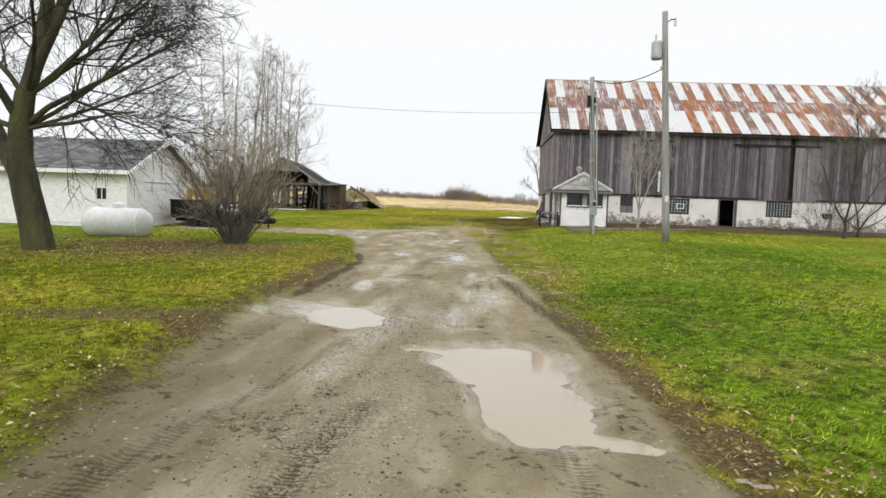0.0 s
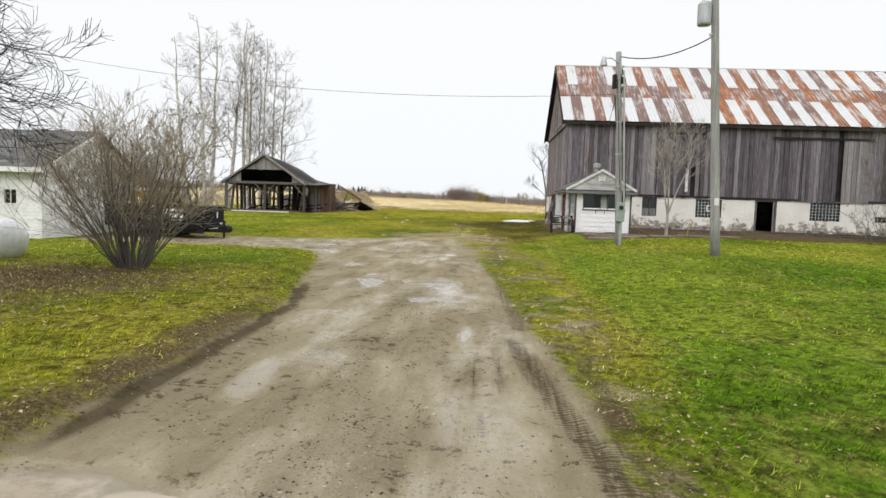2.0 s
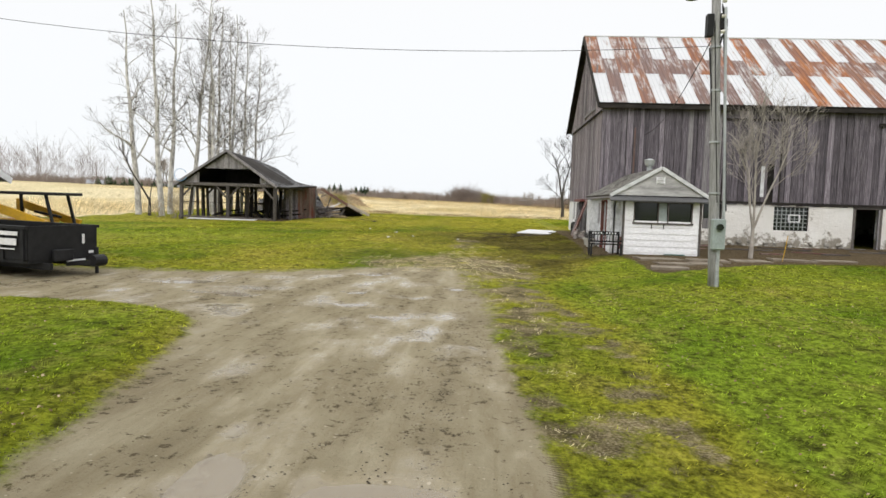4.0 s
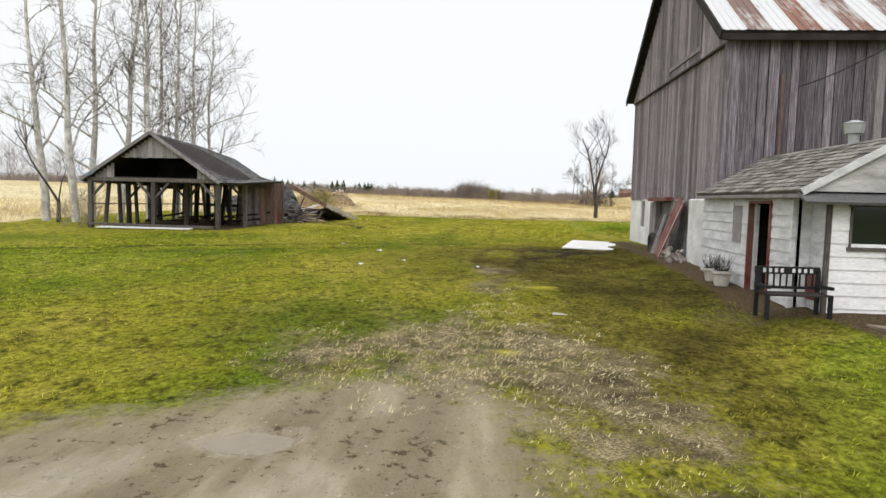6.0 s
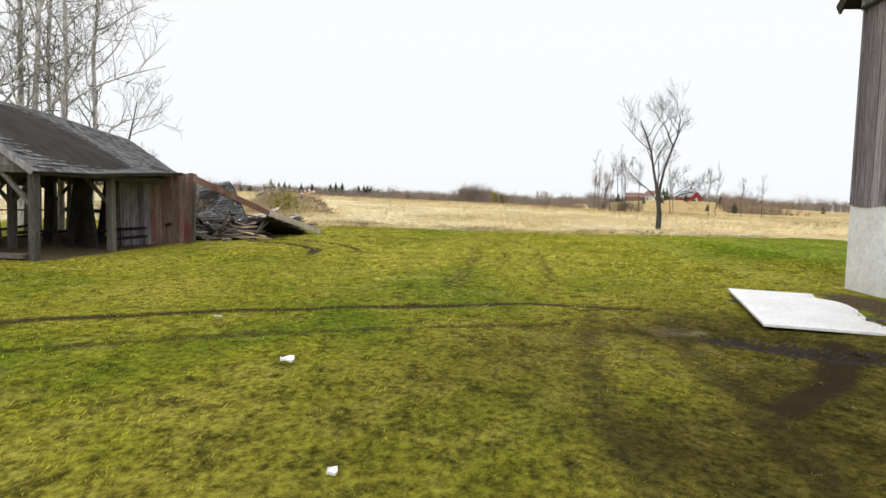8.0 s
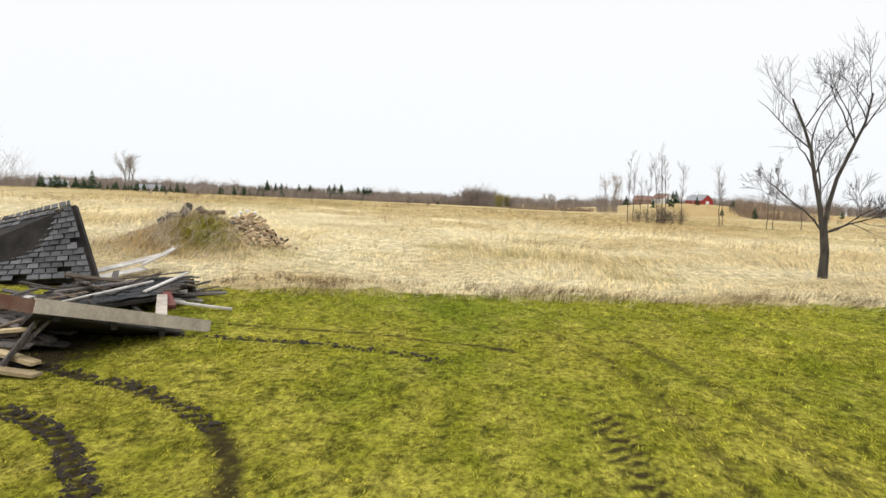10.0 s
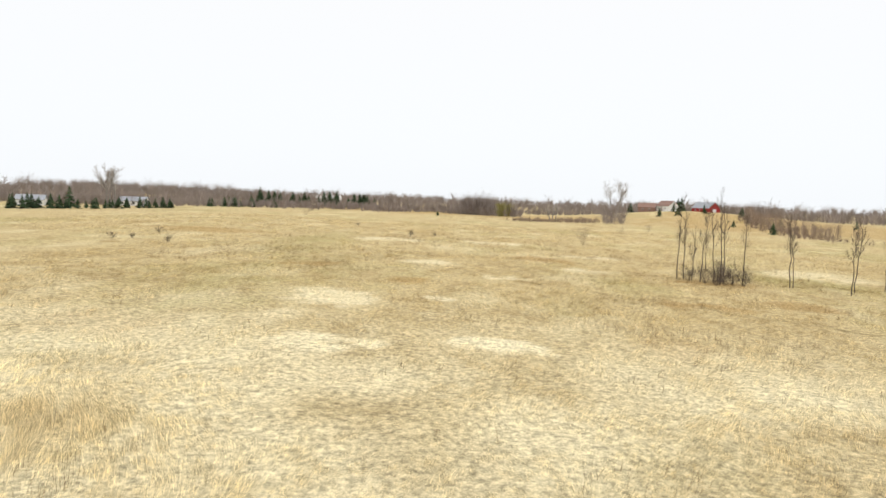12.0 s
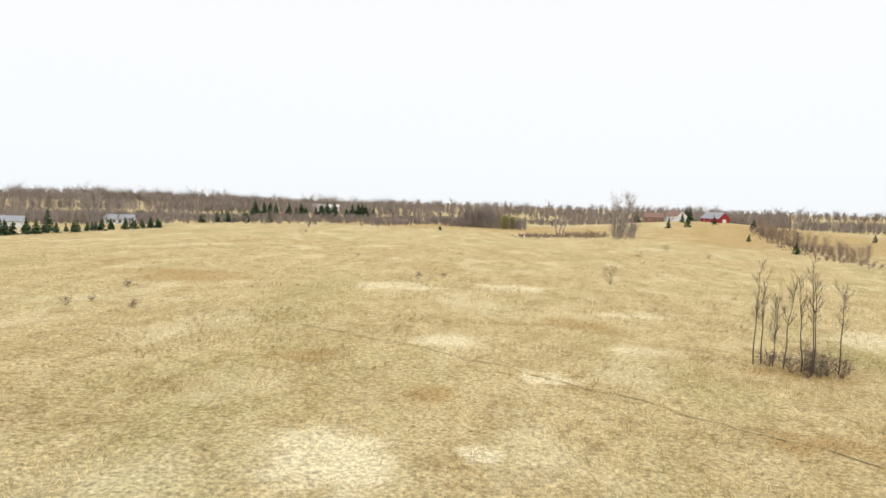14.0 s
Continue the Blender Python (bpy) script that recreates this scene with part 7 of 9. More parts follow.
        tagged(ob, "broken flat piece of pale concrete paving", "slab", "concrete pieces")
    for k, (x, y, s) in enumerate(((-2.43, 48.3, 0.2), (-2.2, 44.2, 0.14), (-1.2, 45.5, 0.1), (-4.2, 50.5, 0.16), (1.0, 44.5, 0.1))):
        bm = plate(B(), [(s * r.uniform(0.4, 0.6) * math.cos(a), s * r.uniform(0.3, 0.5) * math.sin(a), r.uniform(0.04, 0.08)) for a in np.linspace(0, 6.28, 8, endpoint=False)], (0, 0, -0.02))
        ob = part("litter", bm, WHITE_SHEET)
        ob.matrix_basis = pose(x, y, gz(x, y) + 0.02, 0, 0, 40 * k)
        tagged(ob, "pale scrap of plastic litter on the grass", "litter", "litter scraps")
    for k in range(26):
        x, y = r.uniform(10.4, 24), r.uniform(40.2, 43.8)
        ob = part("ground_board", box(B(), (0, 0, 0), (r.uniform(0.5, 2.2), 0.14, 0.04)), TIMBER if k % 3 else BOARD_RED)
        ob.matrix_basis = pose(x, y, gz(x, y) + 0.03, 0, 0, r.gauss(0, 18))
        tagged(ob, "old board lying in the dirt along the barn", "board", "boards along the barn")


build_barn_clutter()


# ---- bare trees ----
class Wood:
    """Collects tapered limbs as triangles: thick ones for the trunk mesh, thin ones for the crown."""

    def __init__(self, seed):
        self.r = random.Random(seed)
        self.fine, self.least = 0.035, 0.004
        self.thick, self.thin = ([], []), ([], [])

    def limb(self, pts, r0, r1, sides, thin):
        vs, ts = self.thin if thin else self.thick
        n = len(pts)
        first = len(vs)
        u = None
        for i, p in enumerate(pts):
            d = (pts[min(i + 1, n - 1)] - pts[max(i - 1, 0)]).normalized()
            u = d.orthogonal().normalized() if u is None else (u - d * u.dot(d)).normalized()
            v = d.cross(u)
            rad = r0 + (r1 - r0) * i / (n - 1)
            for k in range(sides):
                q = 2 * math.pi * k / sides
                vs.append(p + rad * (math.cos(q) * u + math.sin(q) * v))
        for i in range(n - 1):
            for k in range(sides):
                a, b = first + i * sides + k, first + i * sides + (k + 1) % sides
                ts += [(a, b, b + sides), (a, b + sides, a + sides)]

    def grow(self, p, d, length, r0, level, last, spread=0.7, lift=0.25, kids=6, wobble=0.22, droop=0.0):
        """A limb from p along d, with its side limbs."""
        r = self.r
        n = 5 if level <= 1 else 4 if level == 2 else 3 if level == 3 else 2
        pts, step, d = [p.copy()], length / n, d.normalized()
        for i in range(n):
            d = (d + Vector((r.gauss(0, wobble), r.gauss(0, wobble), r.gauss(0, wobble) + lift * 0.35 - droop * i / n))).normalized()
            pts.append(pts[-1] + d * step)
        thin = r0 < self.fine
        r1 = r0 * (0.3 if level else 0.35)
        self.limb(pts, r0, max(r1, self.least * 0.7), 7 if r0 > 0.1 else 5 if r0 > 0.03 else 3, thin)
        if level >= last:
            return
        for k in range(kids):
            t = r.uniform(0.22, 1.0) if level else r.uniform(0.4, 1.0)
            i = min(int(t * n), n - 1)
            q = pts[i].lerp(pts[i + 1], t * n - i)
            base = (pts[i + 1] - pts[i]).normalized()
            side = base.orthogonal().normalized()
            side.rotate(Matrix.Rotation(r.uniform(0, 2 * math.pi), 3, base))
            nd = base * (1 - spread * 0.5) + side * spread + Vector((0, 0, lift))
            self.grow(q, nd, length * r.uniform(0.46, 0.74) * (1.1 - 0.5 * t), max(self.least, (r0 + (r1 - r0) * t) * r.uniform(0.42, 0.62)), level + 1, last, spread, lift, max(3, kids - (level > 1)), wobble, droop)

    def finish(self, name, at, label, bark, twig, group="", category="tree"):
        th = tagged(empty(name, pose(*at)), label, category, group)
        for pname, (vs, ts), mat in (("trunk", self.thick, bark), ("crown", self.thin, twig)):
            if ts:
                v = np.array([tuple(x) for x in vs], np.float32) - np.array(at, np.float32)
                tri_mesh(pname, v, ts, mat, th)
        return th


def V(*a):
    return Vector(a)


def build_yard_maple():
    """The big bare tree beside the drive."""
    x, y = -7.0, 13.5
    g = gz(x, y)
    w = Wood(21)
    w.least = 0.0055
    stem = [V(x + 0.14, y, g - 0.25), V(x + 0.1, y, g + 0.12), V(x, y, g + 0.6), V(-7.16, y, g + 1.25), V(-7.3, y, g + 1.9), V(-7.28, y, g + 2.7), V(-7.2, y + 0.05, g + 3.4)]
    w.limb(stem[:5], 0.34, 0.27, 12, False)
    w.limb(stem[4:], 0.26, 0.2, 10, False)
    # the leader, the left-hand fork and the right-hand limb
    for at, up, d, L, rad in ((6, -0.1, (0.03, 0.1, 1), 5.6, 0.185), (4, -0.35, (-0.62, 0.1, 0.85), 5.2, 0.2), (6, -0.15, (0.5, -0.1, 1), 4.9, 0.13), (5, 0, (-0.25, -0.45, 1), 5.0, 0.1), (6, 0, (0.3, 0.6, 1), 5.2, 0.1)):
        w.grow(stem[at] + V(0, 0, up), V(*d), L, rad, 0, 4, 0.8, 0.06, 5, 0.1, 0.0)
    # long low boughs that arch outwards
    for d, L, rad, at in (((0.9, 0.1, 0.55), 4.4, 0.075, 5), ((0.85, 0.35, 0.75), 4.6, 0.07, 6), ((0.9, -0.25, 0.32), 3.6, 0.055, 5), ((0.7, -0.4, 0.8), 4.2, 0.06, 6), ((0.95, 0.5, 0.4), 4.0, 0.05, 5), ((0.8, 0.1, 0.95), 4.6, 0.06, 6), ((0.95, -0.1, 0.7), 4.6, 0.06, 6), ((0.6, 0.7, 0.7), 4.4, 0.06, 5), ((-0.9, -0.3, 0.5), 4.0, 0.07, 5), ((-0.8, 0.4, 0.7), 4.2, 0.07, 6)):
        w.grow(stem[at] + V(0, 0, -0.12), V(*d), L * 0.92, rad, 1, 4, 0.62, 0.03, 8, 0.1, 0.04)
    w.finish("maple_tree", (x, y, g), "large bare maple with mossy trunk on the lawn", BARK_MOSS, TWIG_DARK)


build_yard_maple()


def build_shrub():
    x, y = -4.2, 17.9
    g = gz(x, y)
    w = Wood(5)
    w.fine, w.least, r = 0.0115, 0.0044, w.r
    for k in range(66):
        a, s = r.uniform(0, 2 * math.pi), 0.05 + 0.8 * r.random()
        w.grow(V(x + 0.22 * math.cos(a), y + 0.22 * math.sin(a), g - 0.05), V(s * math.cos(a), s * math.sin(a), 1.0), r.uniform(1.9, 2.75), r.uniform(0.014, 0.03), 1, 4, 0.62, 0.2, 4, 0.15, 0.04)
    w.finish("shrub", (x, y, g), "dense bare lilac-like shrub with tan twigs", TWIG, TWIG_TAN, "", "shrub")


build_shrub()


def build_poplars():
    spots = [(-23.5, 61.0, 15.0, -0.08), (-21.55, 60.6, 16.5, -0.05), (-22.1, 63.0, 16.0, 0.03), (-21.0, 64.0, 17.0, 0.1), (-20.1, 65.5, 16.5, 0.0), (-18.9, 63.6, 16.0, -0.02), (-20.4, 67.5, 17.0, 0.02), (-18.6, 66.0, 16.0, 0.03), (-17.9, 66.6, 15.0, 0.03), (-17.5, 67.8, 13.5, 0.05), (-19.6, 68.4, 15.5, 0.0)]
    for k, (x, y, h, lean) in enumerate(spots):
        g = gz(x, y)
        w = Wood(100 + k)
        w.least = 0.0085
        q = w.r
        n, pts = 9, []
        for i in range(n + 1):
            t = i / n
            pts.append(V(x + lean * h * t + 0.12 * math.sin(i * 1.7 + k) * t, y + 0.1 * math.sin(i + 2 * k), g - 0.2 + h * t))
        r0 = 0.24 - 0.012 * k
        w.limb(pts, r0, 0.03, 9, False)
        for b in range(9):
            t = 0.22 + 0.075 * b + q.uniform(-0.04, 0.04)
            i = min(int(t * n), n - 1)
            a = q.uniform(0, 2 * math.pi)
            up = q.uniform(0.7, 1.5)
            w.grow(pts[i].lerp(pts[i + 1], t * n - i), V(math.cos(a), math.sin(a), up), q.uniform(2.8, 4.8) * (1.15 - 0.6 * t), r0 * (1 - t) * 0.36 + 0.014, 0, 2, 0.75, 0.18, 5, 0.17)
        for b in range(16):
            t = q.uniform(0.3, 0.99)
            i = min(int(t * n), n - 1)
            a = q.uniform(0, 2 * math.pi)
            w.grow(pts[i].lerp(pts[i + 1], t * n - i), V(math.cos(a), math.sin(a), q.uniform(0.0, 0.9)), q.uniform(1.2, 2.6) * (1.1 - 0.5 * t), r0 * (1 - t) * 0.16 + 0.014, 1, 3, 0.7, 0.1, 4, 0.22)
        w.finish("poplar_tree", (x, y, g), "tall bare poplar with pale bark behind the shed", BARK_PALE, TWIG_POPLAR, "poplars")


build_poplars()


def build_plain_tree(name, x, y, h, r0, seed, label, mains, bark=BARK, twig=TWIG_DARK, trunk=0.28, group="", levels=3, kids=7, z=None):
    g = gz(x, y) if z is None else z
    w = Wood(seed)
    w.least = 0.006
    top = V(x + w.r.uniform(-0.1, 0.1), y, g + h * trunk)
    w.limb([V(x, y, g - 0.2), V(x, y, g + 0.15), V(x + 0.02, y, g + h * trunk * 0.5), top], r0 * 1.2, r0 * 0.8, 9, False)
    for d, f, rr in mains:
        w.grow(top + V(0, 0, -0.15 * h * trunk), V(*d), h * f, r0 * rr, 0, levels, 0.6, 0.18, kids, 0.13)
    return w.finish(name, (x, y, g), label, bark, twig, group)


build_plain_tree("field_tree", 9.85, 82.6, 8.2, 0.165, 31, "lone bare tree at the meadow edge", [((-0.24, 0, 1), 0.64, 0.62), ((0.3, 0, 1), 0.64, 0.6), ((0.9, 0.2, 0.35), 0.36, 0.25), ((0.95, -0.2, 0.3), 0.3, 0.2), ((-0.75, 0.2, 0.8), 0.33, 0.28), ((0.1, 0.5, 1), 0.42, 0.35)], trunk=0.24, kids=6)
build_plain_tree("young_tree", 11.75, 38.4, 5.8, 0.075, 33, "slim bare young tree before the barn wall", [((-0.1, 0, 1), 0.6, 0.55), ((0.1, 0.1, 1), 0.64, 0.6), ((0.02, -0.15, 1), 0.7, 0.6), ((-0.26, 0.1, 1), 0.45, 0.42), ((0.26, 0.1, 1), 0.42, 0.42)], bark=TWIG_ASH, twig=TWIG_ASH, trunk=0.2, kids=6)
build_plain_tree("leaning_tree", -22.3, 60.3, 6.5, 0.11, 34, "thin leaning tree in the rough grass by the shed", [((-0.5, 0, 1), 0.66, 0.7), ((-0.2, 0.3, 1), 0.4, 0.4)], trunk=0.2, kids=4)
build_plain_tree("shed_tree", -19.3, 72.0, 7.6, 0.1, 35, "forked bare tree behind the fallen roof", [((-0.12, 0, 1), 0.6, 0.6), ((0.42, 0, 1), 0.68, 0.7), ((0.8, 0.1, 0.6), 0.3, 0.35), ((-0.7, 0, 0.7), 0.26, 0.3)], trunk=0.2, kids=5)
build_plain_tree("roadside_tree", 22.2, 36.2, 8.2, 0.09, 36, "thin bare tree by the barn wall", [((-0.1, 0, 1), 0.72, 0.7), ((0.3, 0.1, 1), 0.6, 0.55), ((-0.55, 0, 0.8), 0.45, 0.5), ((0.75, 0, 0.6), 0.5, 0.5)], twig=TWIG, trunk=0.12)
build_plain_tree("roadside_tree", 23.6, 37.5, 6.0, 0.07, 37, "thin bare tree by the barn wall", [((-0.3, 0, 1), 0.7, 0.7), ((0.4, 0, 1), 0.7, 0.7), ((0.9, 0, 0.6), 0.6, 0.5), ((-0.9, 0, 0.5), 0.5, 0.5)], twig=TWIG, trunk=0.08)


def build_barn_brush(x, y, h, seed, stems):
    """A thicket of thin brown stems at the barn's foot."""
    g = gz(x, y)
    w = Wood(seed)
    w.fine, w.least = 0.012, 0.005
    for k in range(stems):
        a = w.r.uniform(0, 6.28)
        u = w.r.gauss(0, 0.55)
        w.grow(V(x + u, y + w.r.gauss(0, 0.25), g - 0.05), V(0.4 * math.cos(a), 0.4 * math.sin(a), 1), h * w.r.uniform(0.55, 1.0), 0.014, 1, 3, 0.6, 0.2, 4, 0.18)
    w.finish("brush_clump", (x, y, g), "brown leafless brush growing at the barn foot", TWIG, TWIG, "brush by the barn", "bush")


build_barn_brush(22.4, 38.6, 2.3, 81, 26)
build_barn_brush(24.3, 38.9, 2.0, 82, 22)


def build_hose():
    tagged(part("yellow_guy_guard", tube(B(), [(12.5, 37.6, gz(12.5, 37.6)), (12.58, 37.64, 0.3), (12.68, 37.7, 0.85)], 0.012, 6), YELLOW), "thin yellow plastic guy-wire guard", "guard")


build_hose()


def build_saplings():
    spots = [(15.8, 150.6, 9.0), (16.6, 150.9, 8.4), (18.1, 149.3, 8.2), (19.3, 148.6, 8.6), (19.7, 147.2, 10.2), (20.4, 148.4, 9.4), (22.4, 148.0, 8.4), (17.3, 149.8, 5.0), (27.2, 147.3, 7.6), (27.7, 147.6, 6.0), (31.9, 143.5, 6.8), (34.1, 147.0, 7.2), (39.0, 150.0, 5.5), (43.0, 152.0, 6.0), (23.0, 163.0, 5.0)]
    for k, (x, y, h) in enumerate(spots):
        w = Wood(300 + k)
        w.least = 0.009
        q, g = w.r, gz(x, y)
        n, bend = 7, q.uniform(-0.08, 0.08)
        pts = [V(x + bend * h * (i / n) ** 1.6 + q.gauss(0, 0.05), y + q.gauss(0, 0.05), g - 0.1 + h * i / n) for i in range(n + 1)]
        w.limb(pts, 0.036 + 0.004 * h, 0.012, 7, False)
        for b in range(18):
            t = q.uniform(0.45, 1.0)
            i = min(int(t * n), n - 1)
            a = q.uniform(0, 6.28)
            w.grow(pts[i].lerp(pts[i + 1], t * n - i), V(math.cos(a) * 0.6, math.sin(a) * 0.6, 1), q.uniform(0.6, 1.8), 0.018, 2, 3, 0.5, 0.3, 6, 0.12)
        w.finish("sapling", (x, y, g), "slim dark bare sapling standing in the meadow", BARK_BROWN, BARK_BROWN, "meadow saplings")
    small = [(13.0, 211.0, 4.2), (-22.4, 200.0, 1.5), (-18.3, 205.0, 1.3), (-41.0, 240.0, 1.3), (-78.0, 318.0, 3.5), (-59.2, 172.0, 1.4), (-57.9, 157.0, 1.2), (-50.3, 158.0, 1.2), (-56.7, 160.0, 1.0), (36.0, 290.0, 2.5), (19.0, 146.5, 2.2), (21.0, 147.6, 2.6), (17.0, 150.0, 1.8), (20.2, 149.2, 2.8), (18.2, 148.0, 2.4), (20.0, 146.8, 2.0), (22.0, 146.8, 1.8), (25.0, 400.0, 2.5), (60.0, 300.0, 2.2), (52.0, 322.0, 3.0), (-19.2, 57.6, 1.9), (-19.6, 59.2, 2.2), (-20.4, 58.2, 1.5), (-13.4, 68.6, 1.8), (-15.0, 68.2, 1.6), (-17.2, 68.4, 2.0)]
    for k, (x, y, h) in enumerate(small):
        w = Wood(400 + k)
        w.least = 0.0065
        q, g = w.r, gz(x, y)
        for b in range(14 if 14 < x < 24 and 140 < y < 155 else 7 if y < 240 else 5):
            a = q.uniform(0, 6.28)
            w.grow(V(x + 0.1 * math.cos(a), y + 0.1 * math.sin(a), g - 0.05), V(0.45 * math.cos(a), 0.45 * math.sin(a), 1), h * q.uniform(0.6, 0.95), 0.012 + 0.004 * h, 1, 3, 0.7, 0.12, 5, 0.2)
        w.finish("meadow_bush", (x, y, g), "small bare brown bush in the dry meadow", BARK_BROWN, BARK_BROWN if y > 140 else TWIG_TAN, "meadow bushes", "bush")


build_saplings()


# ---- mound with stacked wood ----
def build_mound():
    r = random.Random(18)
    logs = [(-15.6, 80.9, 1.5, 20, 14), (-14.3, 81.2, 1.3, 35, -8), (-13.4, 81.0, 1.6, -10, 5), (-12.6, 81.6, 1.1, 60, 3), (-14.9, 81.4, 1.0, 75, 24), (-11.4, 82.5, 1.0, 10, 2), (-14.0, 80.6, 0.9, 110, 20), (-13.2, 80.7, 0.8, 60, -15), (-12.4, 81.9, 0.9, 140, 10), (-12.1, 80.8, 0.7, 80, -20), (-13.6, 81.6, 1.2, 5, -10), (-12.8, 82.0, 0.8, 95, 12), (-14.6, 80.4, 0.7, 30, 25)]
    for k, (x, y, L, rz, ry) in enumerate(logs):
        rad = r.uniform(0.07, 0.12)
        ob = part("log", tube(B(), [(-L / 2, 0, 0), (-L / 6, 0.03, 0.02), (L / 4, -0.02, 0.01), (L / 2, 0, 0)], [rad, rad * 1.05, rad * 0.95, rad * 0.9], 10), PANEL_BOARD if k % 3 else TIMBER)
        ob.matrix_basis = pose(x, y, gz(x, y) + rad + 0.1, 0, -ry, rz)
        tagged(ob, "weathered log lying on the brush mound", "log", "logs on the mound")
    for k, (x, y, L, rz, ry, rad) in enumerate(((-14.75, 81.5, 0.9, -20, 38, 0.16), (-14.3, 81.3, 1.2, 15, 8, 0.13), (-13.9, 81.6, 1.0, 60, 4, 0.12), (-13.1, 81.9, 1.3, -5, 3, 0.11))):
        ob = part("log", tube(B(), [(-L / 2, 0, 0), (-L / 2 + 0.02, 0, 0), (L / 3, 0.02, 0.01), (L / 2, 0, 0)], [rad * 0.9, rad, rad * 0.95, rad * 0.85], 9), CUT_WOOD if k < 2 else TIMBER)
        ob.matrix_basis = pose(x, y, gz(x, y) + rad + 0.22, 0, -ry, rz)
        tagged(ob, "pale barkless log lying on the brush mound", "log", "logs on the mound")
    for k, (x, y, L, rz, ry) in enumerate(((-11.0, 82.3, 0.8, 20, 10), (-10.9, 82.0, 0.6, 80, 16))):
        ob = part("root", tube(B(), [(-L / 2, 0, 0), (-L / 6, 0.08, 0.06), (L / 4, -0.05, 0.02), (L / 2, 0.04, 0.1)], [0.1, 0.08, 0.06, 0.03], 8), BARK)
        ob.matrix_basis = pose(x, y, gz(x, y) + 0.12, 0, -ry, rz)
        tagged(ob, "dark twisted root lying beside the firewood", "root", "roots by the heap")
    for k, (x, y, h, rad, lean) in enumerate(((-14.35, 81.0, 0.75, 0.2, 22), (-13.7, 81.2, 0.45, 0.24, -14), (-12.7, 81.5, 0.4, 0.18, 40), (-11.0, 81.4, 0.6, 0.06, 12), (-10.9, 81.5, 0.5, 0.05, -25))):
        ob = part("stump", tube(B(), [(0, 0, -0.2), (0.02, 0.01, h * 0.4), (0.05, 0, h * 0.8), (0.03, 0.03, h)], [rad * 1.25, rad, rad * 0.9, rad * 0.55], 10), BARK)
        ob.matrix_basis = pose(x, y, gz(x, y), 4, lean, 30 * k)
        tagged(ob, "dark rotten stump sticking out of the mound", "stump", "stumps on the mound")
    protos = []
    for k in range(5):
        bm = tube(B(), [(-0.12, 0, 0), (0.12, 0, 0)], 0.042, 5)
        for v in bm.verts:
            v.co += Vector((r.uniform(-.02, .02), r.uniform(-.02, .02), r.uniform(-.02, .02)))
        me = bpy.data.meshes.new("split_log")
        bm.to_mesh(me)
        bm.free()
        me.materials.append(CUT_WOOD)
        protos.append(me)
    for k in range(290):
        u, v = r.gauss(0, 0.55), r.gauss(0, 0.5)
        x, y = -11.55 + u, 81.2 + v
        h = 0.85 * math.exp(-((u / 0.8) ** 2) - (v / 0.55) ** 2)
        ob = new("split_log", protos[k % 5])
        ob.matrix_basis = pose(x, y, gz(x, y) + 0.07 + h * r.uniform(0.5, 1.0), r.uniform(0, 90), r.uniform(-30, 30), r.uniform(0, 180))
        tagged(ob, "short split piece of pale firewood", "firewood", "firewood heap")
    for k, (x, y) in enumerate(((-12.05, 81.0), (-11.8, 81.05), (-11.6, 81.3), (-12.3, 81.25))):
        ob = part("tin_can", tube(B(), [(0, 0, -0.07), (0, 0, 0.07)], 0.05, 12), WHITE_SHEET)
        ob.matrix_basis = pose(x, y, gz(x, y) + 0.82 * math.exp(-(((x + 11.55) / 0.8) ** 2)) + 0.14, 60 + 20 * k, 15, 50 * k)
        tagged(ob, "small white can lying on the firewood heap", "can", "cans on the heap")
    for k, (x, y, L, rz) in enumerate(((-12.9, 74.9, 2.3, 62), (-12.2, 75.3, 1.0, 35), (-12.7, 74.3, 1.6, 75))):
        ob = part("white_board", box(B(), (0, 0, 0), (L, 0.32, 0.04)), PLANK_WHITE)
        ob.matrix_basis = pose(x, y, gz(x, y) + (0.3, 0.5, 0.15)[k], 6, (-10, -28, -4)[k], rz)
        tagged(ob, "peeling white board in the tall grass", "board", "white boards")


build_mound()


def build_brush():
    """Dry pale stems and green grass over the mound."""
    w = Wood(61)
    w.fine, w.least, r = 0.0, 0.004, w.r
    for k in range(300):
        x, y = -14.3 + r.gauss(0, 1.4), 79.8 + r.gauss(0, 0.9)
        a = r.uniform(0, 6.28)
        w.grow(V(x, y, gz(x, y)), V(math.cos(a), math.sin(a), r.uniform(0.15, 0.9)), r.uniform(0.5, 1.3), 0.0115, 2, 3, 0.5, 0.0, 4, 0.25, 0.15)
    v = np.array([tuple(p) for p in w.thick[0]], np.float32)
    tagged(tri_mesh("brush_heap", v, w.thick[1], STEM_PALE), "pale dry brush and stems over the mound", "brush", kind="stuff")


build_brush()


# ---- soil clods along the ruts ----
def build_clods():
    """Crumbled turf along the torn wheel ruts."""
    g = np.random.RandomState(22)
    xs, ys = [], []
    for kind, width, strength, pts in TRACKS:
        if kind == "torn":
            for (ax, ay), (bx, by) in zip(pts, pts[1:]):
                m = int(math.hypot(bx - ax, by - ay) * 420 * width / 0.17)
                u = g.uniform(0, 1, m)
                xs.append(ax + (bx - ax) * u + g.normal(0, width * 0.75, m)), ys.append(ay + (by - ay) * u + g.normal(0, width * 0.75, m))
    x, y = np.concatenate(xs), np.concatenate(ys)
    scatter_chips("soil_clods", "dark churned soil clods along wheel ruts", "soil", len(x), 23, lambda q, n: (x, y), (0.008, 0.05), SOIL, 0.7)


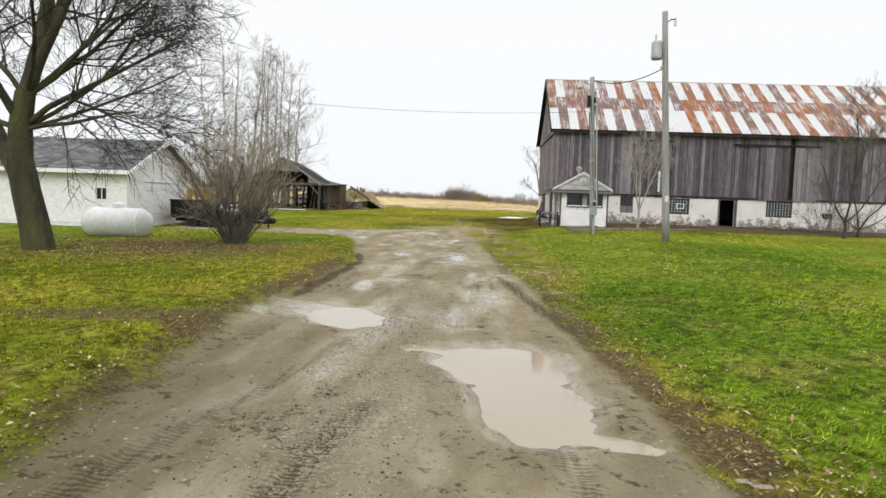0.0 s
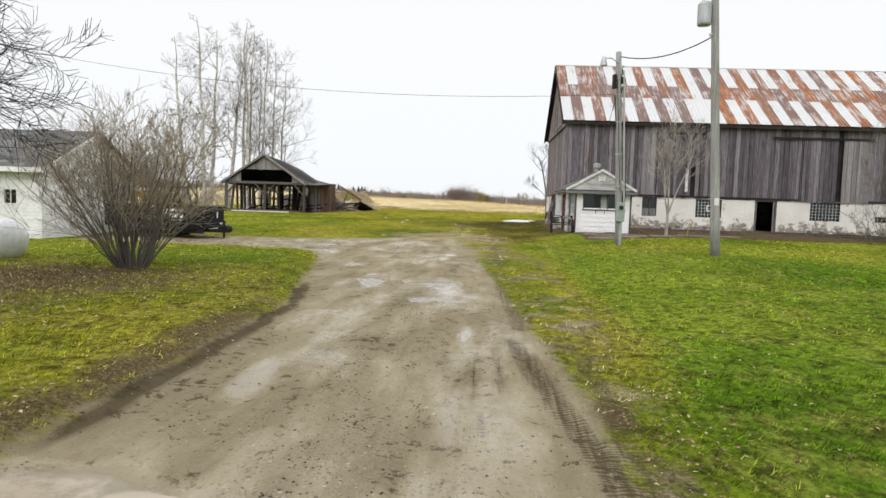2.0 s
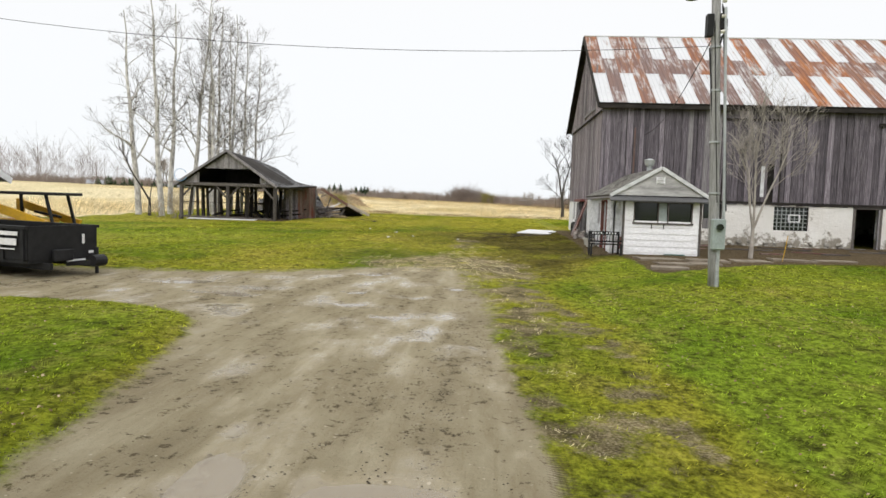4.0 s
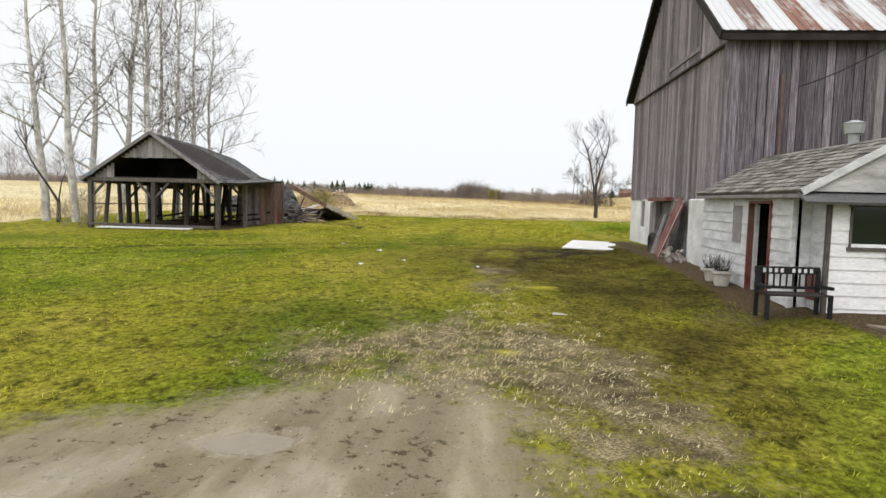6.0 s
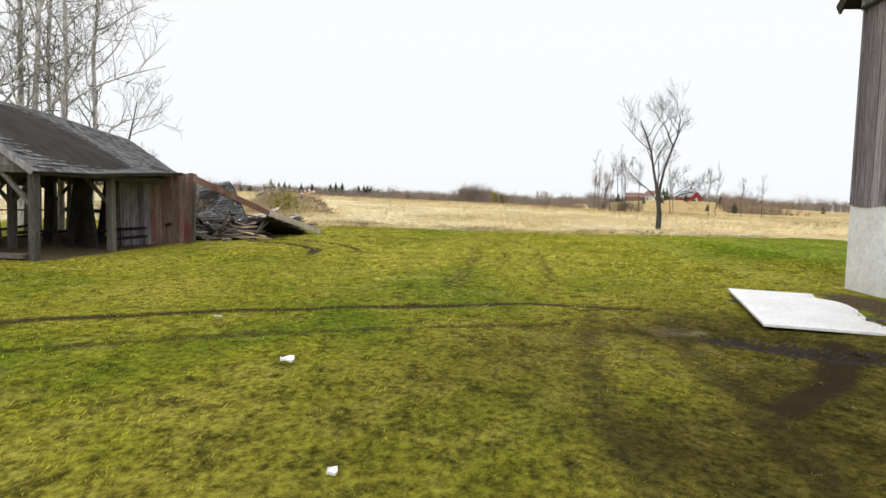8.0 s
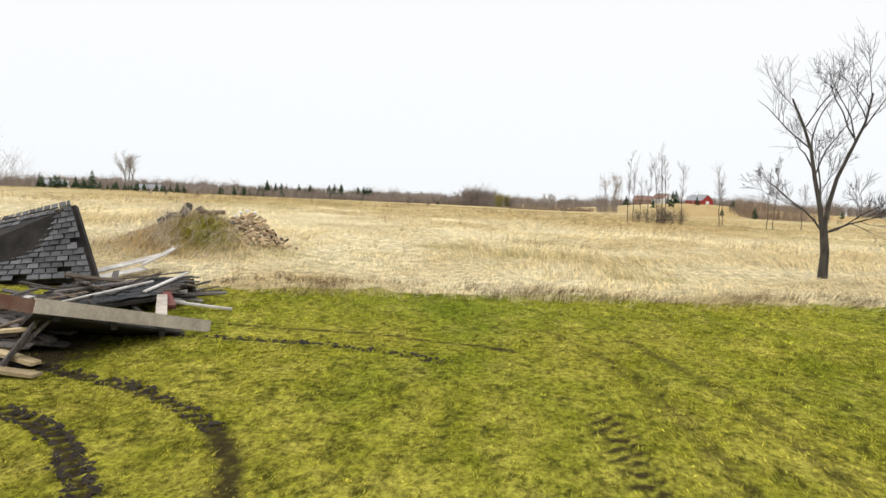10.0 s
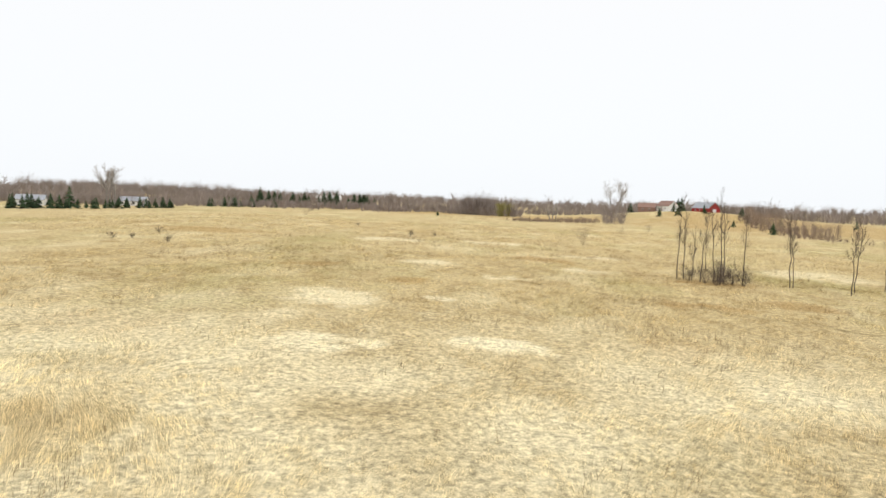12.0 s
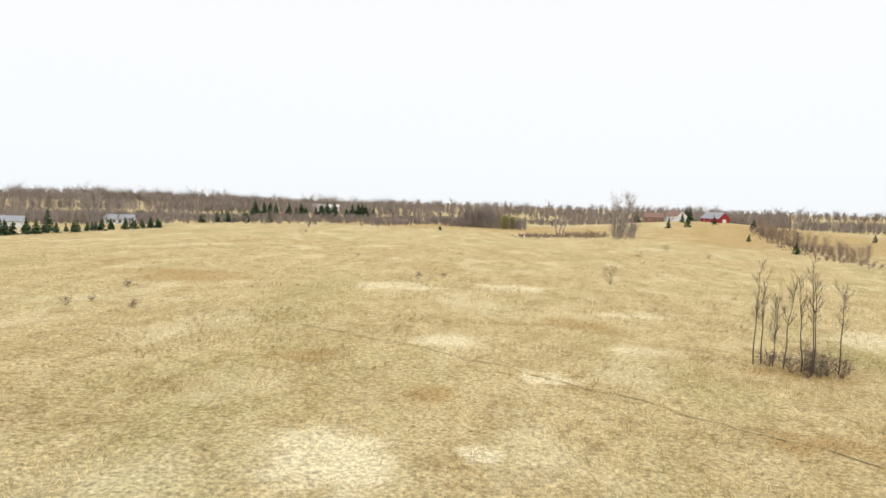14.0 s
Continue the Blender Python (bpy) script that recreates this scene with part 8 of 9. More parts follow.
# ---- scattered gravel, clods and leaves ----
def scatter_chips(name, label, category, n, seed, spot, size, mat, flat):
    g = np.random.RandomState(seed)
    x, y = spot(g, n)
    z = ground_height(x, y)
    s = g.uniform(size[0], size[1], n)
    base = np.array([(-1, -0.6, 0), (1, -0.7, 0), (0.8, 0.8, 0), (-0.7, 0.7, 0), (0, 0, 1)], float) * (1, 1, flat)
    a = g.uniform(0, 6.28, n)
    c, sn = np.cos(a)[:, None], np.sin(a)[:, None]
    b = base[None] * (1 + g.uniform(-0.3, 0.3, (n, 5, 3)))
    bx, by, bz = b[..., 0] * s[:, None], b[..., 1] * s[:, None], b[..., 2] * s[:, None]
    v = np.stack([x[:, None] + bx * c - by * sn, y[:, None] + bx * sn + by * c, z[:, None] + bz], -1).reshape(-1, 3)
    tri = np.array([(0, 1, 4), (1, 2, 4), (2, 3, 4), (3, 0, 4)])
    t = (np.arange(n)[:, None, None] * 5 + tri[None]).reshape(-1, 3)
    tagged(tri_mesh(name, v, t, mat), label, category, kind="stuff")


def gravel_spot(g, n):
    """Washed out along the crown of the drive and round the puddles."""
    k = g.uniform(0, 1, n)
    x = np.where(k < 0.35, 1.95 + g.normal(0, 0.38, n), np.where(k < 0.6, 2.0 + g.normal(0, 0.5, n), g.uniform(0.2, 4.4, n)))
    y = np.where(k < 0.35, 3.0 + g.gamma(2.0, 1.3, n), np.where(k < 0.6, 8.2 + g.normal(0, 1.3, n), 2.5 + 15 * g.uniform(0, 1, n) ** 1.6))
    wet = np.minimum.reduce([puddle_depth(x, y, k) for k in range(7)]) < 1.0
    return np.where(wet, 1.9 + g.normal(0, 0.25, n), x), np.where(wet, 3.6 + g.normal(0, 0.6, n), y)


def clod_spot(g, n):
    """Clots lie in loose clusters, most along the lane edges and the bank."""
    m = n // 9
    cy = g.uniform(3, 26, m)
    k = g.uniform(0, 1, m)
    cx = np.where(k < 0.35, drive_left(np.minimum(cy, 24)) - 0.15 + g.normal(0, 0.15, m), np.where(k < 0.75, 1.75 + g.normal(0, 0.3, m), g.uniform(0.2, 4.4, m)))
    i = g.randint(0, m, n)
    return cx[i] + g.normal(0, 0.07, n), cy[i] + g.normal(0, 0.16, n)


def leaf_spot(g, n):
    """Thick under the shrub and along the worn edges, thin over the open lawn."""
    k = g.uniform(0, 1, n)
    under = k < 0.45
    edge = (k >= 0.45) & (k < 0.62)
    y = np.where(under, 15.2 + g.normal(0, 2.8, n), np.where(edge, 3 + 14 * g.uniform(0, 1, n) ** 1.5, g.uniform(3, 30, n)))
    rim = np.where(g.uniform(0, 1, n) < 0.6, lush_edge(y) + g.normal(-0.1, 0.35, n), drive_left(y) - np.abs(g.normal(0, 0.5, n)))
    # flecks on the open lawn are leaf bits and painted grass highlights
    x = np.where(under, -4.6 + g.normal(0, 2.4, n), np.where(edge, rim, np.where(g.uniform(0, 1, n) < 0.6, g.uniform(4.6, 11, n), g.uniform(-9, 0, n))))
    ok = drive_mask(x, y) < 0.25
    return np.where(ok, x, -6.0 + g.normal(0, 1.5, n)), np.where(ok, y, 15 + g.normal(0, 2, n))


def build_leaves():
    """Curled dead leaves, pale ones also as grass highlights: each one a folded blade on the grass."""
    g = np.random.RandomState(3)
    n = 24000
    x, y = leaf_spot(g, n)
    z = ground_height(x, y) + g.uniform(0.012, 0.05, n)
    s, a = g.uniform(0.008, 0.023, n), g.uniform(0, 6.28, n)
    c, sn = np.cos(a)[:, None], np.sin(a)[:, None]
    shape = np.array([(-1, 0, 0.1), (0, -0.62, 0.3), (1.1, 0, -0.1), (0, 0.62, 0.3)]) * (1 + g.uniform(-0.3, 0.3, (n, 4, 3)))
    shape[..., 2] += g.uniform(-0.5, 0.5, (n, 1)) * shape[..., 0] + g.uniform(-0.5, 0.5, (n, 1)) * shape[..., 1]
    shape = shape * s[:, None, None]
    v = np.stack([x[:, None] + shape[..., 0] * c - shape[..., 1] * sn, y[:, None] + shape[..., 0] * sn + shape[..., 1] * c, z[:, None] + shape[..., 2]], -1).reshape(-1, 3)
    t = (np.arange(n)[:, None, None] * 4 + np.array([(0, 1, 2), (0, 2, 3)])[None]).reshape(-1, 3)
    tagged(tri_mesh("fallen_leaves", v, t, LEAF), "brown and straw-coloured dead leaves over the lawn, some pale flecks as grass highlights", "leaves", kind="stuff")


build_clods()
scatter_chips("gravel", "small pale stones pressed into the muddy drive", "gravel", 16000, 1, gravel_spot, (0.003, 0.013), GRAVEL, 0.6)


def yard_spot(g, n):
    x, y = g.normal(1.0, 1.7, n), g.normal(34.5, 2.0, n)
    return np.clip(x, -6, 7), np.clip(y, 29, 43)


scatter_chips("gravel", "small pale stones in the worn yard soil", "gravel", 2000, 4, yard_spot, (0.004, 0.016), GRAVEL, 0.6)
scatter_chips("mud_clods", "dark mud clods and bark bits on the drive", "soil", 5200, 2, clod_spot, (0.003, 0.013), SOIL, 0.5)
build_leaves()


# ---- grass ----
def blades(name, label, x, y, h, w, mat, seed, lean=0.35, segs=1, tone=None):
    """Many tapered blades as one mesh."""
    g = np.random.RandomState(seed)
    n = len(x)
    z = ground_height(x, y) - 0.01
    a = g.uniform(0, 2 * math.pi, n)
    wind = lattice(x, y, 5.0, 6) * 2.6 + 0.6
    la = wind + g.normal(0, 0.45 if segs > 1 else 0.8, n)
    ln = h * np.abs(g.normal(lean, lean * 0.5, n))
    dx, dy = np.cos(a) * w / 2, np.sin(a) * w / 2
    tx, ty = np.cos(la) * ln, np.sin(la) * ln
    p0 = np.stack([x - dx, y - dy, z], 1)
    p1 = np.stack([x + dx, y + dy, z], 1)
    if segs == 1:
        p2 = np.stack([x + tx, y + ty, z + h], 1)
        v = np.stack([p0, p1, p2], 1).reshape(-1, 3)
        t = np.arange(3 * n).reshape(-1, 3)
    else:
        p2 = np.stack([x + dx * 0.8 + tx * 0.3, y + dy * 0.8 + ty * 0.3, z + h * 0.6], 1)
        p3 = np.stack([x - dx * 0.8 + tx * 0.3, y - dy * 0.8 + ty * 0.3, z + h * 0.6], 1)
        p4 = np.stack([x + tx, y + ty, z + h], 1)
        v = np.stack([p0, p1, p2, p3, p4], 1).reshape(-1, 3)
        t = (np.arange(n)[:, None, None] * 5 + np.array([(0, 1, 2), (0, 2, 3), (3, 2, 4)])[None]).reshape(-1, 3)
    ob = tagged(tri_mesh(name, v, t, mat), label, "grass", kind="stuff")
    if mat is LAWN_BLADE:
        tone = np.full(n, 0.5) if tone is None else tone
        ob.data.attributes.new("tuft", "FLOAT", "POINT").data.foreach_set("value", np.repeat(tone, len(v) // n).astype(np.float32))
        ob.data.attributes.new("dry", "FLOAT", "POINT").data.foreach_set("value", np.repeat(dry_mask(x, y), len(v) // n).astype(np.float32))
        ob.data.attributes.new("olive", "FLOAT", "POINT").data.foreach_set("value", np.repeat(olive_mask(x, y), len(v) // n).astype(np.float32))
        ob.data.attributes.new("lush", "FLOAT", "POINT").data.foreach_set("value", np.repeat(lush_mask(x, y), len(v) // n).astype(np.float32))
    if mat is FIELD_BLADE:
        for key, val in zip(("pale", "brown", "green"), field_patches(x, y)):
            ob.data.attributes.new(key, "FLOAT", "POINT").data.foreach_set("value", np.repeat(val, len(v) // n).astype(np.float32))


def lawn_grass():
    g = np.random.RandomState(5)
    xs, ys, tone = [], [], []
    for x0, x1, y0, y1, d, each, wide in ((-6, 9, 2.5, 12, 130, 9, 0.022), (-9, 14, 12, 24, 52, 8, 0.028), (-12, 18, 24, 42, 36, 7, 0.036), (-14, 8, 42, 58, 56, 7, 0.034), (-9, 10, 58, 77, 105, 8, 0.026), (8, 22, 56.2, 77, 18, 6, 0.05), (-22, -9, 66, 77, 10, 6, 0.05)):
        n = int((x1 - x0) * (y1 - y0) * d)
        xs.append(np.repeat(g.uniform(x0, x1, n), each) + g.normal(0, wide, n * each)), ys.append(np.repeat(g.uniform(y0, y1, n), each) + g.normal(0, wide, n * each))
        tone.append(np.repeat(g.uniform(0, 1, n), each))
    x, y, tone = np.concatenate(xs), np.concatenate(ys), np.concatenate(tone)
    mud = drive_mask(x, y) + 0.25 * lattice(x, y, 0.8, 8)
    bare = np.clip(1.2 * worn_mask(x, y) + 0.75 * olive_mask(x, y) * (1 - 0.5 * ss(42, 46, y)) + 0.9 * leaf_mask(x, y) + 0.4 * lattice(x, y, 0.5, 19), 0, 0.97)
    dirt = (y > yard_edge(x) + 0.25 * lattice(x, y, 0.5, 93)) * (x > 7.2) * (y < 45) + (np.abs(x - 6.7) < 0.45) * (y > 38) + (x > 6.9) * (y > 38.3) * (y < 56.2)
    mud = mud + 0.6 * track_sum(x, y, ("torn", "thin", "soft", "tread"), 1.2) + 0.9 * track_sum(x, y, ("lug",), 1.2) * (np.sin(y * 20 + 18 * np.abs(x + 0.9)) > 0.1)
    for k in range(len(PUDDLES)):
        mud = mud + (puddle_depth(x, y, k) < 1.3)
    ok = (mud < 0.42) & (field_mask(x, y) < 0.6) & (dirt < 1) & (g.uniform(0, 1, len(x)) > bare) & ~((x < -11.5) & (y > 56.7) & (y < 70))
    x, y, tone = x[ok], y[ok], tone[ok]
    h = g.uniform(0.022, 0.05, len(x)) * (0.75 + 0.5 * tone) * (1 + 0.3 * lattice(x, y, 1.3, 3))
    blades("lawn_grass", "short green and yellow mown lawn grass", x, y, h, 0.0085 + 0.0011 * np.clip(np.abs(x - np.interp(y, [0, 24, 60], [2.8, 1.8, -2.5])), 0, 12), LAWN_BLADE, 6, 1.0, 1, tone)


def dead_tufts():
    """Bleached dead tufts left standing in the worn yard."""
    g = np.random.RandomState(15)
    n = 2400
    x, y = g.normal(0.9, 2.0, n), g.normal(36.2, 2.6, n)
    side = g.uniform(0, 1, n) < 0.1
    y = np.where(side, g.uniform(8, 30, n), y)
    x = np.where(side, drive_right(y) + g.uniform(-0.1, 1.1, n), x)
    ok = (worn_mask(x, y) + 0.35 * lattice(x, y, 0.6, 91) > 0.42 + 0.1 * ss(1.8, 3.2, x)) & (x < 6.4)
    x, y = np.repeat(x[ok], 7), np.repeat(y[ok], 7)
    x, y = x + g.normal(0, 0.04, len(x)), y + g.normal(0, 0.04, len(x))
    blades("dead_grass", "bleached dead grass tufts in the worn yard", x, y, g.uniform(0.02, 0.055, len(x)), 0.012 + 0 * x, FIELD_BLADE, 16, 1.2)


def meadow_grass():
    g = np.random.RandomState(9)

    def tufts(x0, x1, y0, y1, per, each, spread):
        n = int((x1 - x0) * (y1 - y0) * per)
        cx, cy = g.uniform(x0, x1, n), g.uniform(y0, y1, n)
        x = np.repeat(cx, each) + g.normal(0, spread, n * each)
        y = np.repeat(cy, each) + g.normal(0, spread, n * each)
        th = np.repeat(g.uniform(0.6, 1.3, n), each)
        keep = field_mask(x, y) > 0.5
        return x[keep], y[keep], th[keep]

    x, y, s = tufts(-30, 22, 74, 100, 5.5, 18, 0.17)
    tall = np.clip(0.75 + 0.6 * lattice(x, y, 3.5, 12), 0.25, 1.4)
    flat = np.clip(0.6 + 0.9 * lattice(x, y, 6.5, 15), 0.3, 1.0)
    mound = np.exp(-(((x + 11.7) / 0.9) ** 2) - ((y - 81.5) / 0.7) ** 2)
    ok = g.uniform(0, 1, len(x)) > mound
    x, y, s, tall, flat = x[ok], y[ok], s[ok], tall[ok], flat[ok]
    blades("meadow_grass", "tall dry straw-coloured meadow grass", x, y, s * tall * flat * g.uniform(0.25, 0.52, len(x)), 0.013 + 0 * x, FIELD_BLADE, 10, 1.3, 2)
    x, y, s = tufts(-52, 40, 100, 165, 1.5, 14, 0.3)
    tall = np.clip(0.7 + 0.5 * lattice(x, y, 5.0, 12), 0.25, 1.3)
    blades("meadow_grass", "tall dry straw-coloured meadow grass", x, y, s * tall * g.uniform(0.2, 0.45, len(x)), 0.024 + 0 * x, FIELD_BLADE, 11, 1.1)
    x, y, s = tufts(-100, 70, 165, 300, 0.22, 12, 0.5)
    blades("meadow_grass", "tall dry straw-coloured meadow grass", x, y, s * g.uniform(0.2, 0.5, len(x)), 0.05 + 0 * x, FIELD_BLADE, 12, 0.6)
    x, y, s = tufts(-42, -19.5, 42, 76, 2.2, 14, 0.2)
    blades("meadow_grass", "tall dry straw-coloured meadow grass", x, y, s * g.uniform(0.3, 0.7, len(x)), 0.02 + 0 * x, FIELD_BLADE, 13, 0.45)


def meadow_weeds():
    """Thin brown weed stalks standing over the straw in loose drifts."""
    g = np.random.RandomState(29)
    n = 9000
    x, y = g.uniform(-45, 38, n), 84 + 120 * g.uniform(0, 1, n) ** 1.3
    ok = (lattice(x, y, 6.0, 96) + 0.6 * lattice(x, y, 2.0, 97) > 0.35) & (field_mask(x, y) > 0.9)
    x, y = np.repeat(x[ok], 4), np.repeat(y[ok], 4)
    x, y = x + g.normal(0, 0.12, len(x)), y + g.normal(0, 0.12, len(x))
    blades("meadow_weeds", "thin brown dead weed stalks in the dry meadow", x, y, g.uniform(0.25, 0.75, len(x)), 0.012 + 0.00016 * (y - 80), WEED, 30, 0.3)


def edge_weeds():
    """Ragged brown weeds and stray straw where the lawn meets the meadow."""
    g = np.random.RandomState(57)
    n = 1500
    x = g.uniform(-12.5, 14, n)
    y = field_edge(x) + g.normal(0.1, 0.45, n) + 0.6 * np.abs(g.normal(0, 1, n)) * (g.uniform(0, 1, n) < 0.3)
    ok = lattice(x, y, 1.1, 58) + 0.5 * lattice(x, y, 0.4, 59) > -0.1
    x, y = np.repeat(x[ok], 8), np.repeat(y[ok], 8)
    x, y = x + g.normal(0, 0.07, len(x)), y + g.normal(0, 0.07, len(x))
    blades("edge_weeds", "ragged brown weeds along the meadow edge", x, y, g.uniform(0.06, 0.3, len(x)), 0.011 + 0 * x, WEED, 60, 0.7)
    n = 900
    x = g.uniform(-12.5, 14, n)
    y = field_edge(x) - np.abs(g.normal(0, 0.45, n))
    x, y = np.repeat(x, 7) + g.normal(0, 0.08, 7 * n), np.repeat(y, 7) + g.normal(0, 0.08, 7 * n)
    blades("stray_straw", "stray pale straw at the lawn edge", x, y, g.uniform(0.05, 0.26, len(x)), 0.012 + 0 * x, FIELD_BLADE, 61, 0.8)


def mound_grass():
    """Rank green and brown grass over the mound."""
    g = np.random.RandomState(77)
    n = 2600
    x, y = g.normal(-13.1, 0.5, n), g.normal(79.7, 0.4, n)
    ok = np.exp(-(((x + 11.5) / 0.8) ** 2) - ((y - 81.2) / 0.6) ** 2) < 0.3
    x, y = x[ok], y[ok]
    blades("mound_grass", "rank green and brown grass on the mound", x, y, g.uniform(0.12, 0.4, len(x)), 0.014 + 0 * x, LAWN_BLADE, 78, 0.9, 2)
    n = 6500
    x, y = g.normal(-14.2, 1.5, n), g.normal(79.9, 0.8, n)
    ok = np.exp(-(((x + 11.5) / 0.8) ** 2) - ((y - 81.2) / 0.6) ** 2) < 0.3
    x, y = x[ok], y[ok]
    blades("mound_grass", "rank dry and brown grass on the mound", x, y, g.uniform(0.12, 0.45, len(x)), 0.014 + 0 * x, FIELD_BLADE, 79, 0.9, 2)


PATH_LINE = ((-44.0, 162.5), (-40.7, 160.7), (-29.8, 154.0), (-18.8, 149.0), (-7.9, 141.7), (3.75, 132.8), (13.4, 125.2), (26.0, 115.0))


def build_footpath():
    """A narrow trodden line across the meadow."""
    pts = [Vector((*p, 0)) for p in PATH_LINE]
    left, right = [], []
    for a, b in zip(pts, pts[1:]):
        side = Vector((a.y - b.y, b.x - a.x, 0)).normalized()
        m = int((b - a).length / 0.8)
        for k in range(m):
            p = a.lerp(b, k / m)
            w = 0.09 + 0.05 * math.sin(p.x * 1.7) + 0.045 * math.sin(p.x * 5.1)
            left.append(p + side * w), right.append(p - side * w)
    v = np.array([tuple(q) for q in left + right])
    v[:, 2] = ground_height(v[:, 0], v[:, 1]) + 0.06
    n = len(left)
    ts = [f for k in range(n - 1) for f in ((k, n + k, n + k + 1), (k, n + k + 1, k + 1))]
    tagged(tri_mesh("footpath", v, ts, mottled("trodden_straw", (0.46, 0.37, 0.19), (0.27, 0.20, 0.09), 0.7, 0.95)), "narrow trodden path through the dry meadow", "path", kind="structure")


lawn_grass()
dead_tufts()
meadow_grass()
meadow_weeds()
edge_weeds()
mound_grass()
build_footpath()


# ---- distance ----
def far_wood(name, label, n, seed, place, height, mat, twigs=22, width=1.0):
    """A stand of distant bare trees: stems with many fine upright twigs."""
    g = np.random.RandomState(seed)
    x, y = place(g, n)
    z = smooth_height(x, y) - 0.3
    h = g.uniform(height[0], height[1], n) * (0.8 + 0.3 * lattice(x, y, 40, 2) + 0.2 * lattice(x, y, 14, 7)) * np.where(g.uniform(0, 1, n) < 0.08, 1.35, 1.0)
    d = np.maximum(np.hypot(x, y - 80), 120)
    tw = 0.00030 * d * width
    V0, T0 = [], []

    def strip(bx, by, bz, ex, ey, ez, w0, w1):
        m = len(bx)
        q = np.stack([np.stack([bx - w0, by, bz], 1), np.stack([bx + w0, by, bz], 1), np.stack([ex + w1, ey, ez], 1), np.stack([ex - w1, ey, ez], 1)], 1).reshape(-1, 3)
        o = sum(len(v) for v in V0)
        V0.append(q)
        T0.append((np.arange(m)[:, None, None] * 4 + np.array([(0, 1, 2), (0, 2, 3)])[None]).reshape(-1, 3) + o)

    strip(x, y, z, x + g.normal(0, 0.03, n) * h, y, z + h * 0.8, tw * 0.8, tw * 0.4)
    for k in range(twigs):
        t = g.uniform(0.02, 0.85, n)
        a, reach = g.uniform(0, 6.28, n), g.uniform(0.12, 0.45, n) * h * (1.1 - 0.5 * t)
        bx, by, bz = x + g.normal(0, 0.03, n) * h, y, z + h * t * 0.8
        strip(bx, by, bz, bx + np.cos(a) * reach, by + np.sin(a) * reach, np.minimum(bz + reach * g.uniform(0.5, 1.8, n), z + h * g.uniform(0.9, 1.0, n)), tw * 0.55, tw * 0.25)
    return tagged(tri_mesh(name, np.concatenate(V0), np.concatenate(T0), mat), label, "woods", kind="stuff")


def band(x0, y0, x1, y1, deep):
    def place(g, n):
        t = g.uniform(0, 1, n)
        return x0 + (x1 - x0) * t + g.normal(0, deep * 0.3, n), y0 + (y1 - y0) * t + g.normal(0, deep, n)
    return place


WOODS = [
    # x0, y0, x1, y1, depth, trees, low, high
    (-330, 300, -165, 350, 16, 700, 6, 9), (-480, 520, -220, 620, 24, 600, 9, 13), (-950, 700, -400, 960, 50, 700, 15, 21), (-200, 372, -60, 500, 24, 700, 3.5, 7), (-260, 600, -60, 690, 24, 420, 8, 11.5), (-640, 950, -120, 1060, 50, 700, 13, 18), (-90, 560, 60, 620, 25, 320, 4, 8), (-120, 900, 400, 980, 60, 800, 10, 14),
    (-26, 492, -6, 486, 6, 130, 10, 15), (-44, 498, 10, 478, 8, 200, 4, 8), (60, 640, 330, 600, 30, 700, 8, 13), (330, 600, 700, 640, 40, 600, 9, 13), (-128, 166, -86, 158, 6, 70, 8, 12), (50, 410, 62, 430, 6, 30, 8, 14), (-900, 1200, 1000, 1600, 90, 900, 16, 24), (-75, 440, -30, 590, 14, 240, 1.5, 4), (-290, 395, -130, 475, 16, 620, 3, 6.5), (-205, 330, -150, 360, 10, 160, 4, 7),
]
for wood_index, (wx0, wy0, wx1, wy1, deep, count, lo, hi) in enumerate(WOODS):
    far_wood("far_woods", "distant bare grey-brown woodland beyond the meadow", count, 50 + wood_index, band(wx0, wy0, wx1, wy1, deep), (lo, hi), FAR_TWIG, 24)
far_wood("hedge_trees", "bare tan willows along the meadow hedge", 60, 97, band(106, 292, 150, 480, 9), (7, 13), FAR_BRUSH, 150, 0.34)
far_wood("hedge_trees", "bare tan willows along the meadow hedge", 420, 98, band(100, 286, 155, 500, 10), (1.2, 3.4), FAR_BRUSH, 44, 0.45)
far_wood("hedge_brush", "low bare brown brush along a ditch in the meadow", 330, 99, band(2, 388, 48, 430, 7), (0.9, 3.6), FAR_BRUSH, 30, 0.7)
far_wood("far_willow", "distant yellow-green willow beyond the meadow", 8, 90, band(-3, 470, 2, 474, 2), (8, 11), FAR_WILLOW, 90, 1.3)


def build_big_far_tree(x, y, h, seed):
    w = Wood(seed)
    w.least, w.fine = 0.022, 0.1
    g = gz(x, y)
    for k in range(3):
        w.grow(V(x + (k - 1) * 1.3, y, g - 0.3), V(0.12 * (k - 1), 0.1, 1), h * 0.62, 0.34, 0, 3, 0.55, 0.25, 7, 0.1)
    w.finish("far_tree", (x, y, g), "tall bare tree far beyond the meadow", TWIG_POPLAR, TWIG_ASH, "far trees")


build_big_far_tree(72, 500, 29, 71)
build_big_far_tree(-146, 300, 18, 72)
build_big_far_tree(25, 420, 11, 73)


